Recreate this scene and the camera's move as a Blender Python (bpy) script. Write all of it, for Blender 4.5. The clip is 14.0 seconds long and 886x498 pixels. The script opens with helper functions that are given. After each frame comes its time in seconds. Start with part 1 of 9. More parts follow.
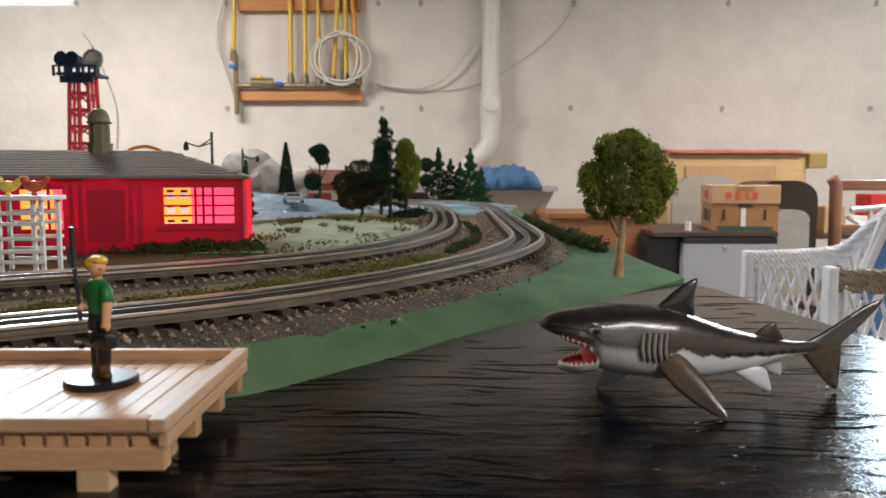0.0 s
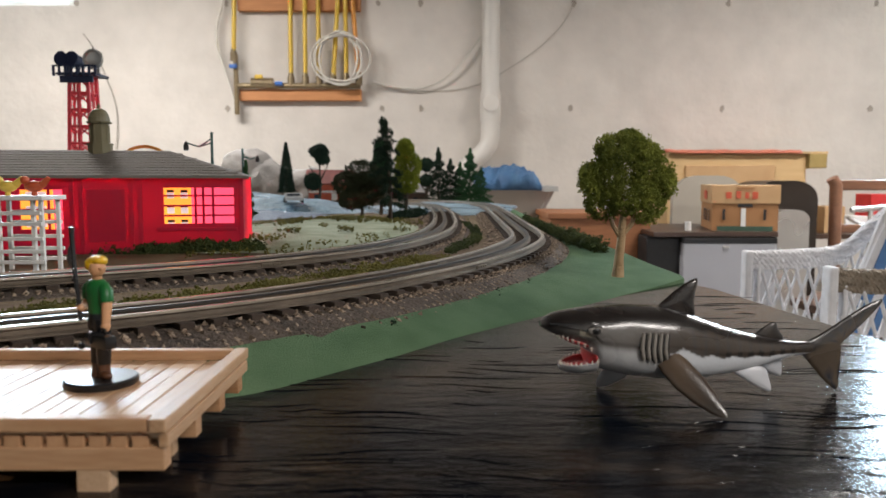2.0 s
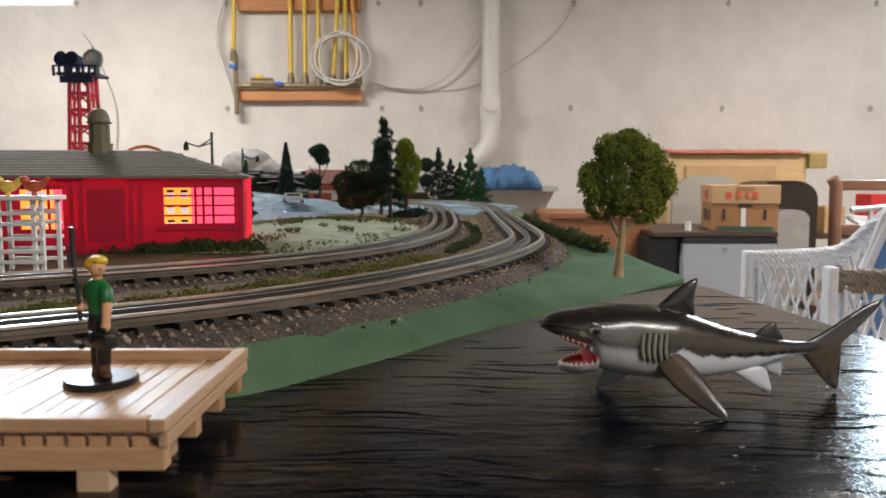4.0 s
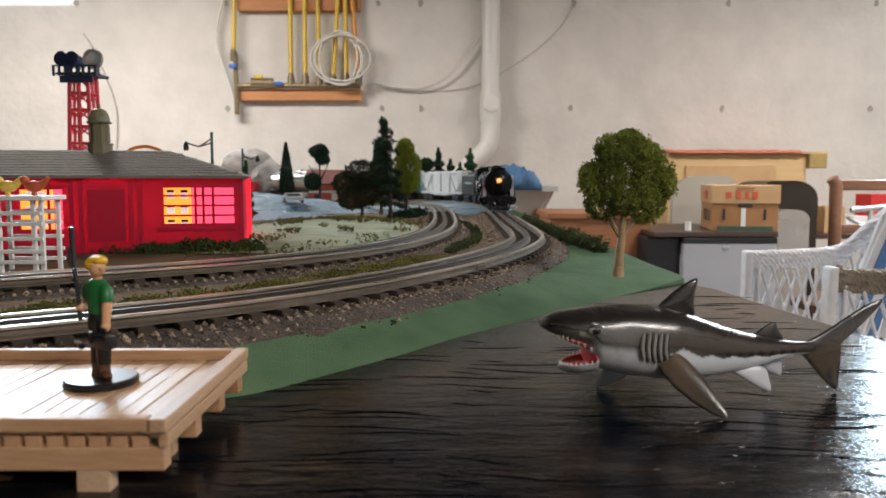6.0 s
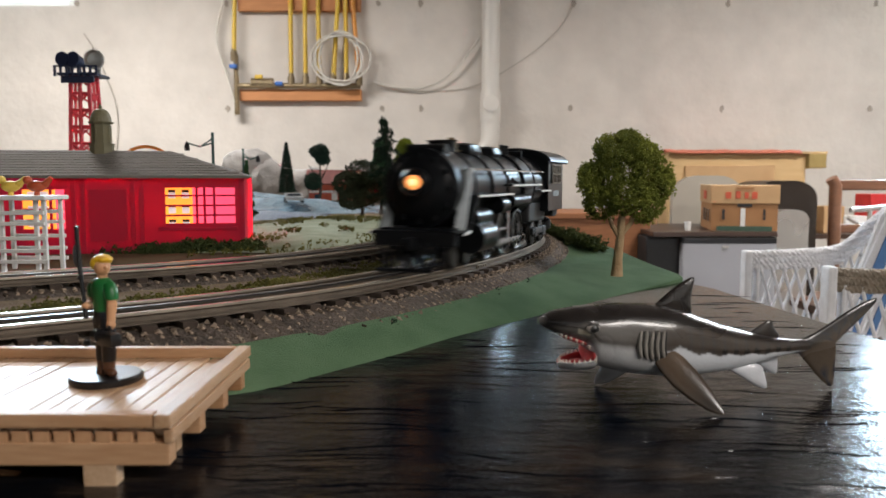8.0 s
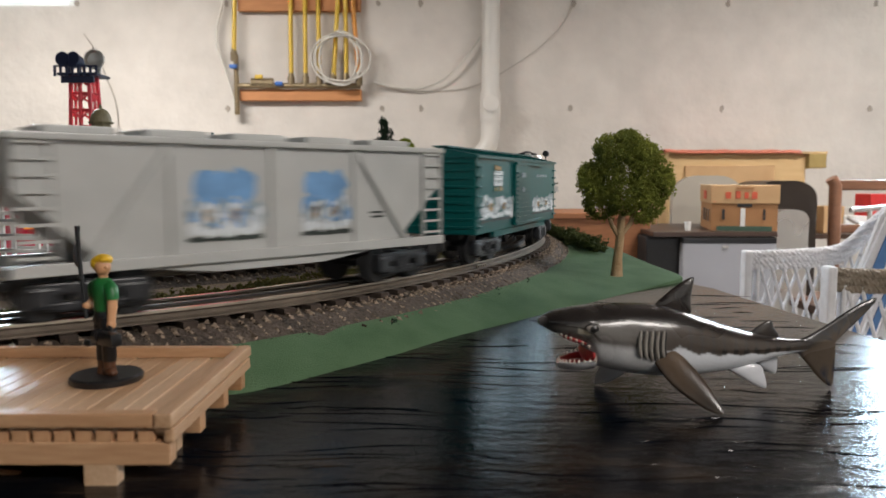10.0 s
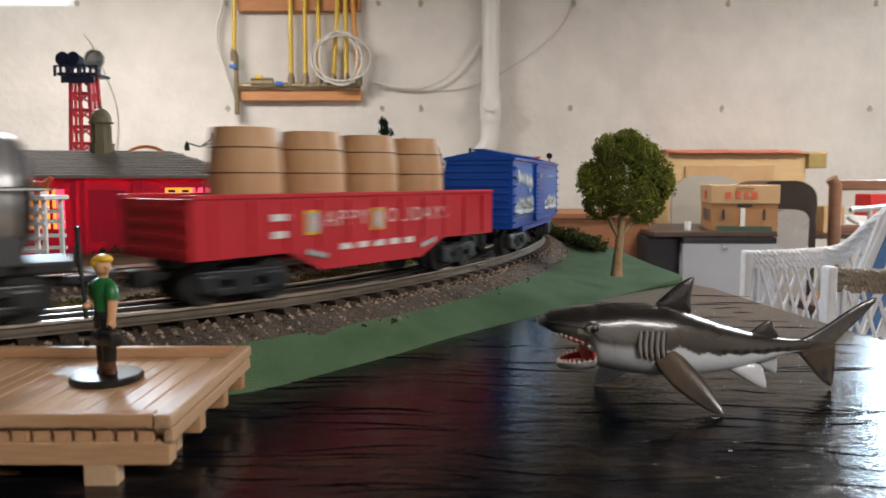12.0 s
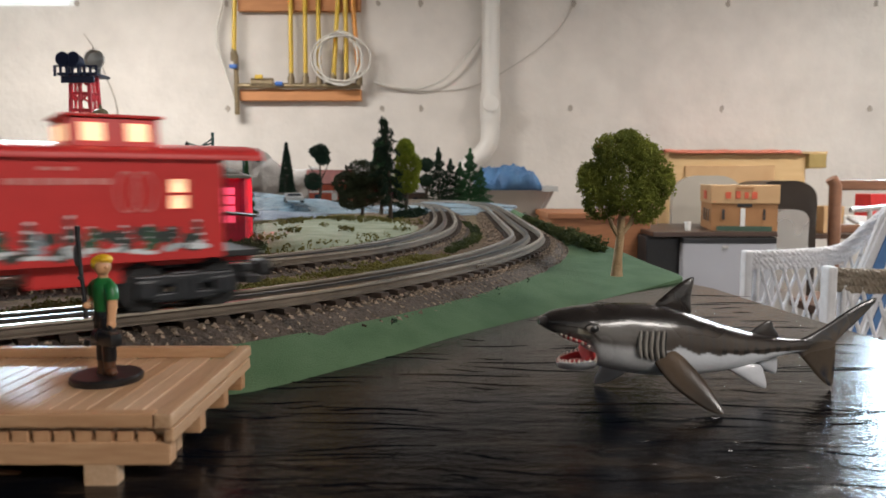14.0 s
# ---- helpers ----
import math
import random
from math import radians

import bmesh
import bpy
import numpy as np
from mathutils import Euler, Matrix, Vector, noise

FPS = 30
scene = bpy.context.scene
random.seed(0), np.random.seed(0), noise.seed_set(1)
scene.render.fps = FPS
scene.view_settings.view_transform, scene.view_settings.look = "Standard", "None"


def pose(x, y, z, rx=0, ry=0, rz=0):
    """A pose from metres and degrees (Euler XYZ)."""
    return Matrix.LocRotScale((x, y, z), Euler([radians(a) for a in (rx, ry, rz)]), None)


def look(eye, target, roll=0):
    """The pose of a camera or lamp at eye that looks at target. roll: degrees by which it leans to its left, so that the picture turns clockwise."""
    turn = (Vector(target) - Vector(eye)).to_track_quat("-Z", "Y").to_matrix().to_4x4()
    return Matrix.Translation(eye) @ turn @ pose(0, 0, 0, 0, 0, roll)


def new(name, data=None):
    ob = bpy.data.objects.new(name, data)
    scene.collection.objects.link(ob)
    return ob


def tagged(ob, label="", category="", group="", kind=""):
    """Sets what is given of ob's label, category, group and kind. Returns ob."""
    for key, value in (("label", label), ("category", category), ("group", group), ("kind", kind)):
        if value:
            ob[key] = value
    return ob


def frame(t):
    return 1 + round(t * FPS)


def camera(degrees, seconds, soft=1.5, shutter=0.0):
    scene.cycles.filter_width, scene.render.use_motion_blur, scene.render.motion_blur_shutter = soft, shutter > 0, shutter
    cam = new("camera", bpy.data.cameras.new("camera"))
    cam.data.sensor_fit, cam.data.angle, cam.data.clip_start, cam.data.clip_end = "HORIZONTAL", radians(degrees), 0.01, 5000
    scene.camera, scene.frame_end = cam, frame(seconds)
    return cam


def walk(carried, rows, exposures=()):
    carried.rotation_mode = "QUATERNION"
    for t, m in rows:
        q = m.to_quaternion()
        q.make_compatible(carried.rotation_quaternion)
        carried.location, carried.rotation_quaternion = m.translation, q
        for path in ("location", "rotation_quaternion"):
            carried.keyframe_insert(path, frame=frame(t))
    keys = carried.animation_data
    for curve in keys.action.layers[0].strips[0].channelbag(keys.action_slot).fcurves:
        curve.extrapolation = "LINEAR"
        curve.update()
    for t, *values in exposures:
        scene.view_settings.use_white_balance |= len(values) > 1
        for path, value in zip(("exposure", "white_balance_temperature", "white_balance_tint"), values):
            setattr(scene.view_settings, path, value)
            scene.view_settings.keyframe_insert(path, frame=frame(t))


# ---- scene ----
cam = camera(62.0, 14.0, soft=1.5, shutter=0.5)
EYE_Z = 0.90
TILT = math.degrees(math.atan(123.0 / 1305.0))
# a slow breath of the hand-set lens: the stand eases back a few millimetres as it refocuses
walk(cam, [
    (0.0, pose(0, 0.0040, EYE_Z, 90 - TILT)),
    (6.9, pose(0, 0.0040, EYE_Z, 90 - TILT)),
    (7.25, pose(0, 0.0008, EYE_Z, 90 - TILT)),
    (8.2, pose(0, 0.0003, EYE_Z, 90 - TILT)),
    (10.3, pose(0, 0.0, EYE_Z, 90 - TILT)),
    (14.0, pose(0, 0.0, EYE_Z, 90 - TILT)),
])
cam.data.dof.use_dof = True
cam.data.dof.focus_distance = 0.46
cam.data.dof.aperture_fstop = 22.0
scene.view_settings.exposure = 0.07

# ---- world, windows' daylight, ceiling lamps ----
world = bpy.data.worlds.new("world")
scene.world = world
world.use_nodes = True
wn = world.node_tree.nodes
sky = wn.new("ShaderNodeTexSky")
sky.sky_type = "NISHITA"
sky.sun_disc = False
sky.sun_elevation, sky.sun_rotation = radians(35), radians(200)
world.node_tree.links.new(sky.outputs[0], wn["Background"].inputs[0])
wn["Background"].inputs[1].default_value = 0.10


def area_lamp(name, m, sx, sy, power, colour):
    d = bpy.data.lights.new(name, "AREA")
    d.shape, d.size, d.size_y, d.energy, d.color = "RECTANGLE", sx, sy, power, colour
    ob = new(name, d)
    ob.matrix_world = m
    return ob


WARM = (1.0, 0.935, 0.885)
DAY = (0.60, 0.82, 1.0)
area_lamp("ceiling_lamp_back", look((-1.5, 2.2, 2.03), (-1.5, 2.2, 0)), 1.2, 0.3, 60, WARM)
area_lamp("ceiling_lamp_side", look((1.75, 1.95, 2.03), (1.75, 1.95, 0)), 1.2, 0.3, 46, WARM)
area_lamp("ceiling_lamp_front", look((1.3, -1.0, 2.03), (1.3, -1.0, 0)), 1.2, 0.3, 50, WARM)
area_lamp("window_daylight_west", look((-2.15, 3.58, 1.86), (-2.15, 0, 1.5)), 0.85, 0.28, 95, DAY)
area_lamp("window_daylight_east", look((2.52, 3.58, 1.86), (2.4, 0, 1.5)), 0.85, 0.28, 85, DAY)


# ---- materials ----
def mat(name, col, rough=0.6, metal=0.0, vary=0.15, scale=40.0, bump=0.0, bscale=200.0, emit=0.0, spec=0.5, coat=0.0,
        col2=None, stretch=(1, 1, 1), per_object=0.0, trans=0.0, wear=None):
    m = bpy.data.materials.new(name)
    m.use_nodes = True
    nt = m.node_tree
    n, l = nt.nodes, nt.links
    b = n["Principled BSDF"]
    b.inputs["Roughness"].default_value = rough
    b.inputs["Metallic"].default_value = metal
    b.inputs["Specular IOR Level"].default_value = spec
    b.inputs["Coat Weight"].default_value = coat
    b.inputs["Coat Roughness"].default_value = 0.12
    b.inputs["Transmission Weight"].default_value = trans
    tc = n.new("ShaderNodeTexCoord")
    mp = n.new("ShaderNodeMapping")
    mp.inputs["Scale"].default_value = stretch
    l.new(tc.outputs["Object"], mp.inputs[0])
    t1 = n.new("ShaderNodeTexNoise")
    t1.inputs["Scale"].default_value = scale
    t1.inputs["Detail"].default_value = 5
    l.new(mp.outputs[0], t1.inputs["Vector"])
    t2 = n.new("ShaderNodeTexNoise")
    t2.inputs["Scale"].default_value = scale * 0.13
    t2.inputs["Detail"].default_value = 3
    l.new(mp.outputs[0], t2.inputs["Vector"])
    add = n.new("ShaderNodeMath")
    add.operation = "ADD"
    l.new(t1.outputs[0], add.inputs[0])
    l.new(t2.outputs[0], add.inputs[1])
    last = add.outputs[0]
    if per_object:
        oi = n.new("ShaderNodeObjectInfo")
        ma = n.new("ShaderNodeMath")
        ma.operation = "MULTIPLY_ADD"
        l.new(oi.outputs["Random"], ma.inputs[0])
        ma.inputs[1].default_value = per_object
        l.new(last, ma.inputs[2])
        last = ma.outputs[0]
    mr = n.new("ShaderNodeMapRange")
    mr.inputs["From Min"].default_value = 0.65
    mr.inputs["From Max"].default_value = 1.35 + per_object
    l.new(last, mr.inputs["Value"])
    mix = n.new("ShaderNodeMix")
    mix.data_type = "RGBA"
    c2 = col2 or tuple(c * (1 + vary) for c in col)
    c1 = col if col2 else tuple(c * (1 - vary) for c in col)
    mix.inputs[6].default_value = (*c1, 1)
    mix.inputs[7].default_value = (*c2, 1)
    l.new(mr.outputs[0], mix.inputs[0])
    l.new(mix.outputs[2], b.inputs["Base Color"])
    rr = n.new("ShaderNodeMapRange")
    rr.inputs["To Min"].default_value = max(0.02, rough * 0.8)
    rr.inputs["To Max"].default_value = min(1, rough * 1.2)
    l.new(t2.outputs[0], rr.inputs["Value"])
    l.new(rr.outputs[0], b.inputs["Roughness"])
    if bump:
        tb = n.new("ShaderNodeTexNoise")
        tb.inputs["Scale"].default_value = bscale
        tb.inputs["Detail"].default_value = 4
        l.new(mp.outputs[0], tb.inputs["Vector"])
        bp = n.new("ShaderNodeBump")
        bp.inputs["Strength"].default_value = 1.0
        bp.inputs["Distance"].default_value = bump
        l.new(tb.outputs[0], bp.inputs["Height"])
        l.new(bp.outputs[0], b.inputs["Normal"])
    if emit:
        b.inputs["Emission Color"].default_value = (*col, 1)
        b.inputs["Emission Strength"].default_value = emit
    return m


M = {}
M["concrete"] = mat("concrete", (0.65, 0.615, 0.57), 0.85, vary=0.12, scale=7, bump=0.003, bscale=30)
# made-up dark finish for an unseen wall, to cut bounce light
M["panelling"] = mat("unseen_dark_wall", (0.075, 0.05, 0.034), 0.6, vary=0.3, scale=9, stretch=(6, 6, 1), bump=0.001, bscale=40)
M["floor"] = mat("floor_paint", (0.30, 0.28, 0.26), 0.6, vary=0.2, scale=4, bump=0.001, bscale=60)
M["ceiling"] = mat("ceiling_board", (0.13, 0.10, 0.075), 0.9, vary=0.3, scale=6)
M["plywood"] = mat("plywood", (0.36, 0.22, 0.11), 0.7, vary=0.3, scale=20, stretch=(1, 8, 1), bump=0.0006)
M["grass_mat"] = mat("grass_mat", (0.058, 0.120, 0.056), 0.95, scale=34, col2=(0.122, 0.205, 0.108), bump=0.0012, bscale=1400, spec=0.2)
M["dirt"] = mat("dirt", (0.10, 0.062, 0.035), 0.95, scale=28, col2=(0.20, 0.15, 0.085), bump=0.003, bscale=300, spec=0.2)
M["pale_grass"] = mat("pale_grass", (0.13, 0.15, 0.07), 0.95, scale=34, col2=(0.35, 0.38, 0.28), bump=0.003, bscale=260, spec=0.2)
M["snow"] = mat("snow_and_sheen", (0.035, 0.075, 0.12), 0.28, scale=45, col2=(0.27, 0.40, 0.48), bump=0.006, bscale=110)
M["pond"] = mat("pond_gravel", (0.07, 0.10, 0.15), 0.45, scale=60, col2=(0.22, 0.28, 0.36), bump=0.003, bscale=400)
# glossier than the water, for the specks added as sparkle
M["grit"] = mat("varnish_grit", (0.05, 0.05, 0.055), 0.12, vary=0.3, spec=0.8)
M["ballast"] = mat("ballast", (0.030, 0.022, 0.017), 0.9, scale=420, col2=(0.16, 0.125, 0.10), bump=0.002, bscale=700, spec=0.3)
M["stone"] = mat("ballast_stone", (0.024, 0.017, 0.012), 0.9, scale=180, col2=(0.42, 0.325, 0.245), spec=0.15)
M["tie"] = mat("tie", (0.062, 0.046, 0.036), 0.85, scale=300, vary=0.5, spec=0.25, bump=0.0004, bscale=900, per_object=0.3)
M["rail"] = mat("rail_steel", (0.60, 0.57, 0.52), 0.20, metal=1.0, vary=0.2, scale=60)
M["rail_side"] = mat("rail_side", (0.25, 0.215, 0.17), 0.42, metal=0.7, vary=0.3, scale=90)
# darker rail colour that paints in the shade below the rail head
M["rail_web_shade"] = mat("rail_web_shade", (0.17, 0.14, 0.11), 0.5, metal=0.5, vary=0.35, scale=90)
M["rail_dark"] = mat("rail_dark", (0.035, 0.032, 0.03), 0.38, metal=0.5, vary=0.25, scale=90)
M["pine"] = mat("pale_pine", (0.40, 0.215, 0.10), 0.40, scale=90, col2=(0.70, 0.50, 0.33), stretch=(9, 1, 9), bump=0.0002, bscale=500, per_object=0.7)
M["pine_x"] = mat("pine_rail", (0.38, 0.185, 0.080), 0.42, scale=90, col2=(0.60, 0.37, 0.21), stretch=(1, 9, 9), bump=0.0002, bscale=500, per_object=0.3)
M["cedar"] = mat("cut_ends", (0.34, 0.16, 0.07), 0.6, scale=200, col2=(0.55, 0.32, 0.17))
M["black"] = mat("black_plastic", (0.012, 0.012, 0.013), 0.3, vary=0.3)
M["black_metal"] = mat("black_loco_paint", (0.005, 0.0055, 0.0065), 0.32, vary=0.4, scale=60, coat=0.03, spec=0.16)
M["dull_black"] = mat("dull_black", (0.014, 0.014, 0.015), 0.6, vary=0.3, scale=120)
M["bogie"] = mat("bogie_black", (0.02, 0.022, 0.026), 0.42, vary=0.35, scale=150)
M["steel"] = mat("bright_steel", (0.6, 0.6, 0.6), 0.25, metal=1.0)
M["white_line"] = mat("white_paint", (0.75, 0.75, 0.73), 0.5, vary=0.06)
M["red_house"] = mat("red_house_plastic", (0.54, 0.026, 0.085), 0.45, vary=0.12, scale=30, trans=0.0)
M["house_roof"] = mat("grey_shingle", (0.15, 0.135, 0.12), 0.75, vary=0.25, scale=80, per_object=0.3)
M["olive"] = mat("olive_plastic", (0.17, 0.15, 0.085), 0.5, vary=0.12)
# station interior colours with emission added, so they look lit by the bulb
M["win_pink"] = mat("room_emit_pink", (1.0, 0.10, 0.20), 0.6, emit=1.1, vary=0.05)
M["win_orange"] = mat("room_emit_orange", (1.0, 0.36, 0.05), 0.6, emit=1.3, vary=0.1)
M["win_white"] = mat("room_emit_white", (0.80, 0.82, 0.86), 0.6, emit=0.55, vary=0.08)
M["white"] = mat("white_plastic", (0.72, 0.72, 0.70), 0.5, vary=0.06, scale=60)
M["hedge"] = mat("hedge", (0.012, 0.026, 0.010), 0.9, scale=120, col2=(0.095, 0.115, 0.036), spec=0.2)
M["green_box"] = mat("green_car_paint", (0.003, 0.085, 0.082), 0.34, vary=0.12, scale=50, spec=0.25)
M["blue_box"] = mat("blue_car_paint", (0.006, 0.070, 0.38), 0.34, vary=0.10, scale=50, spec=0.25)
M["blue_panel"] = mat("blue_panel_paint", (0.018, 0.125, 0.46), 0.36, vary=0.15, scale=40, spec=0.25)
M["green_panel"] = mat("green_panel_paint", (0.006, 0.105, 0.105), 0.36, vary=0.15, scale=40, spec=0.25)
M["red_car"] = mat("red_car_paint", (0.54, 0.028, 0.040), 0.36, vary=0.1, scale=50, spec=0.3)
M["caboose"] = mat("caboose_red_paint", (0.56, 0.038, 0.036), 0.40, vary=0.1, scale=50, spec=0.3)
M["grey_car"] = mat("grey_car_paint", (0.46, 0.465, 0.45), 0.45, vary=0.1, scale=50)
M["silver"] = mat("silver_tank", (0.56, 0.56, 0.57), 0.30, metal=0.7, vary=0.1, scale=40)
M["barrel"] = mat("barrel_wood", (0.46, 0.25, 0.115), 0.55, scale=60, col2=(0.58, 0.36, 0.19), stretch=(6, 6, 0.6))
M["barrel_seam"] = mat("barrel_groove", (0.17, 0.09, 0.045), 0.7)
M["art_snow"] = mat("print_snow", (0.66, 0.70, 0.72), 0.45, vary=0.12, scale=120)
M["art_grey"] = mat("print_grey", (0.28, 0.34, 0.38), 0.45, vary=0.35, scale=160)
M["art_mist"] = mat("print_mist", (0.44, 0.48, 0.50), 0.45, vary=0.25, scale=140)
M["art_frost"] = mat("print_frost", (0.16, 0.33, 0.58), 0.45, vary=0.25, scale=140)
M["letter_white"] = mat("pinkish_lettering", (0.72, 0.52, 0.50), 0.5, vary=0.1)
M["art_gold"] = mat("print_gold", (0.38, 0.22, 0.06), 0.45, vary=0.4, scale=160)
M["art_dark"] = mat("print_dark", (0.030, 0.040, 0.035), 0.45, vary=0.4, scale=160)
M["art_red"] = mat("print_red", (0.55, 0.03, 0.03), 0.45)
M["art_pine"] = mat("print_pine", (0.02, 0.09, 0.04), 0.5)
M["art_yellow"] = mat("print_yellow", (0.75, 0.50, 0.03), 0.45)
M["lit_win"] = mat("lit_window", (1.0, 0.62, 0.36), 0.5, emit=1.0, vary=0.05)
M["headlamp"] = mat("headlamp_glow", (1.0, 0.36, 0.10), 0.4, emit=1.1, vary=0.05)
M["headlamp_core"] = mat("headlamp_core", (1.0, 0.60, 0.28), 0.4, emit=1.6, vary=0.05)
M["shark_belly"] = mat("shark_belly", (0.46, 0.46, 0.47), 0.34, scale=90, vary=0.12, coat=0.2)
M["shark_mark"] = mat("shark_stripe", (0.014, 0.013, 0.012), 0.35)
M["gill"] = mat("gill_ridge", (0.24, 0.22, 0.195), 0.35, vary=0.3, scale=200)
M["mouth"] = mat("mouth_red", (0.42, 0.035, 0.035), 0.3, vary=0.3, scale=200)
M["tooth"] = mat("tooth_ivory", (0.70, 0.64, 0.55), 0.35)
M["skin"] = mat("doll_skin", (0.62, 0.33, 0.17), 0.4)
M["shirt"] = mat("doll_green", (0.010, 0.13, 0.028), 0.4)
M["hair"] = mat("doll_yellow", (0.74, 0.44, 0.015), 0.35)
M["net_grey"] = mat("doll_grey", (0.10, 0.10, 0.11), 0.35)
M["boots"] = mat("doll_brown", (0.09, 0.035, 0.015), 0.4)
M["trousers"] = mat("doll_black", (0.007, 0.007, 0.009), 0.3)
M["bark_tan"] = mat("birch_bark", (0.30, 0.19, 0.09), 0.8, scale=150, col2=(0.48, 0.34, 0.19), bump=0.001, bscale=700)
M["bark"] = mat("dark_bark", (0.05, 0.035, 0.022), 0.9, vary=0.3)
M["leaf_olive"] = mat("leaf_olive", (0.040, 0.056, 0.009), 0.9, scale=60, col2=(0.33, 0.36, 0.065), spec=0.2)
M["leaf_dark"] = mat("leaf_dark", (0.008, 0.020, 0.012), 0.9, scale=90, col2=(0.022, 0.045, 0.024), spec=0.2)
M["leaf_grey"] = mat("leaf_grey_green", (0.022, 0.030, 0.016), 0.9, scale=90, col2=(0.065, 0.078, 0.042), spec=0.2)
M["leaf_lime"] = mat("leaf_lime", (0.11, 0.15, 0.010), 0.9, scale=90, col2=(0.24, 0.28, 0.03), spec=0.2)
M["leaf_green"] = mat("leaf_green", (0.015, 0.055, 0.020), 0.9, scale=90, col2=(0.04, 0.11, 0.045), spec=0.2)
M["moss"] = mat("moss_clump", (0.060, 0.060, 0.012), 0.95, scale=60, col2=(0.20, 0.18, 0.045), spec=0.2)
M["tower_red"] = mat("tower_red", (0.70, 0.075, 0.10), 0.45)
M["navy"] = mat("navy_plastic", (0.02, 0.028, 0.07), 0.4)
M["lamp_green"] = mat("lamp_post_green", (0.012, 0.07, 0.06), 0.4)
M["pvc"] = mat("white_pvc", (0.70, 0.68, 0.64), 0.35, vary=0.05, scale=8)
M["board"] = mat("orange_board", (0.42, 0.17, 0.06), 0.65, scale=12, col2=(0.60, 0.28, 0.11), stretch=(1, 8, 8))
M["yellow_pipe"] = mat("yellow_tube", (0.62, 0.42, 0.045), 0.4, vary=0.1)
M["orange_pipe"] = mat("orange_tube", (0.62, 0.26, 0.04), 0.4, vary=0.1)
M["brass"] = mat("aged_brass", (0.22, 0.17, 0.10), 0.45, metal=0.6, vary=0.3, scale=60)
M["valve_blue"] = mat("valve_blue", (0.03, 0.13, 0.45), 0.4)
M["cable"] = mat("white_cable", (0.62, 0.60, 0.55), 0.5, vary=0.06)
M["wire"] = mat("grey_wire", (0.42, 0.39, 0.35), 0.7, vary=0.1)
M["stain"] = mat("wall_stain", (0.37, 0.335, 0.29), 0.9, vary=0.2, scale=12)
M["cardboard"] = mat("cardboard", (0.44, 0.27, 0.13), 0.85, scale=14, col2=(0.55, 0.36, 0.19))
M["cardboard_dark"] = mat("cardboard_side", (0.36, 0.18, 0.075), 0.85, scale=14, vary=0.15)
M["print_redbar"] = mat("carton_red", (0.55, 0.10, 0.05), 0.8)
M["print_green"] = mat("carton_green", (0.05, 0.10, 0.07), 0.8)
M["fridge"] = mat("fridge_grey", (0.33, 0.335, 0.36), 0.4, vary=0.06, scale=6)
M["dark_brown"] = mat("dark_walnut", (0.055, 0.030, 0.020), 0.4, vary=0.3, scale=20, stretch=(1, 8, 8))
M["chrome"] = mat("brushed_steel", (0.58, 0.56, 0.53), 0.28, metal=0.7, vary=0.08, scale=12)
M["bin_lid"] = mat("dark_chair_steel", (0.07, 0.058, 0.05), 0.28, metal=0.8, vary=0.15, scale=10)
M["chair_grey"] = mat("beige_steel_chair", (0.36, 0.33, 0.28), 0.5, vary=0.1, scale=10)
M["wicker_white"] = mat("white_wicker", (0.66, 0.66, 0.68), 0.55, vary=0.14, scale=60)
M["wicker_dark"] = mat("worn_wicker", (0.10, 0.075, 0.05), 0.6, scale=60, col2=(0.30, 0.25, 0.19))
M["cushion"] = mat("white_cushion", (0.68, 0.68, 0.70), 0.85, vary=0.08, scale=60, bump=0.002, bscale=300)
M["stripe"] = mat("blue_stripe", (0.09, 0.20, 0.42), 0.85, vary=0.12, scale=60)
M["chair_wood"] = mat("red_brown_wood", (0.20, 0.095, 0.055), 0.35, vary=0.25, scale=20, stretch=(1, 8, 8))
M["bench_wood"] = mat("bench_plywood", (0.50, 0.33, 0.15), 0.7, scale=6, col2=(0.62, 0.44, 0.23), stretch=(1, 1, 6))
M["red_cloth"] = mat("red_cloth", (0.50, 0.16, 0.10), 0.9, vary=0.15, scale=20)
M["tarp"] = mat("blue_tarp", (0.026, 0.085, 0.20), 0.6, scale=14, col2=(0.08, 0.19, 0.34), bump=0.01, bscale=25)
M["tub"] = mat("grey_tub", (0.36, 0.38, 0.38), 0.5, vary=0.1, scale=10)
M["pipe_grey"] = mat("model_car_silver", (0.55, 0.57, 0.58), 0.25, metal=0.4)
M["glass_dark"] = mat("dark_glass", (0.03, 0.04, 0.05), 0.1)
M["bird_yellow"] = mat("bird_yellow", (0.72, 0.50, 0.08), 0.45)
M["bird_red"] = mat("bird_red", (0.50, 0.09, 0.03), 0.45)
M["daylight"] = mat("sky_backdrop", (0.58, 0.82, 1.0), 0.9, emit=3.6, vary=0.02)


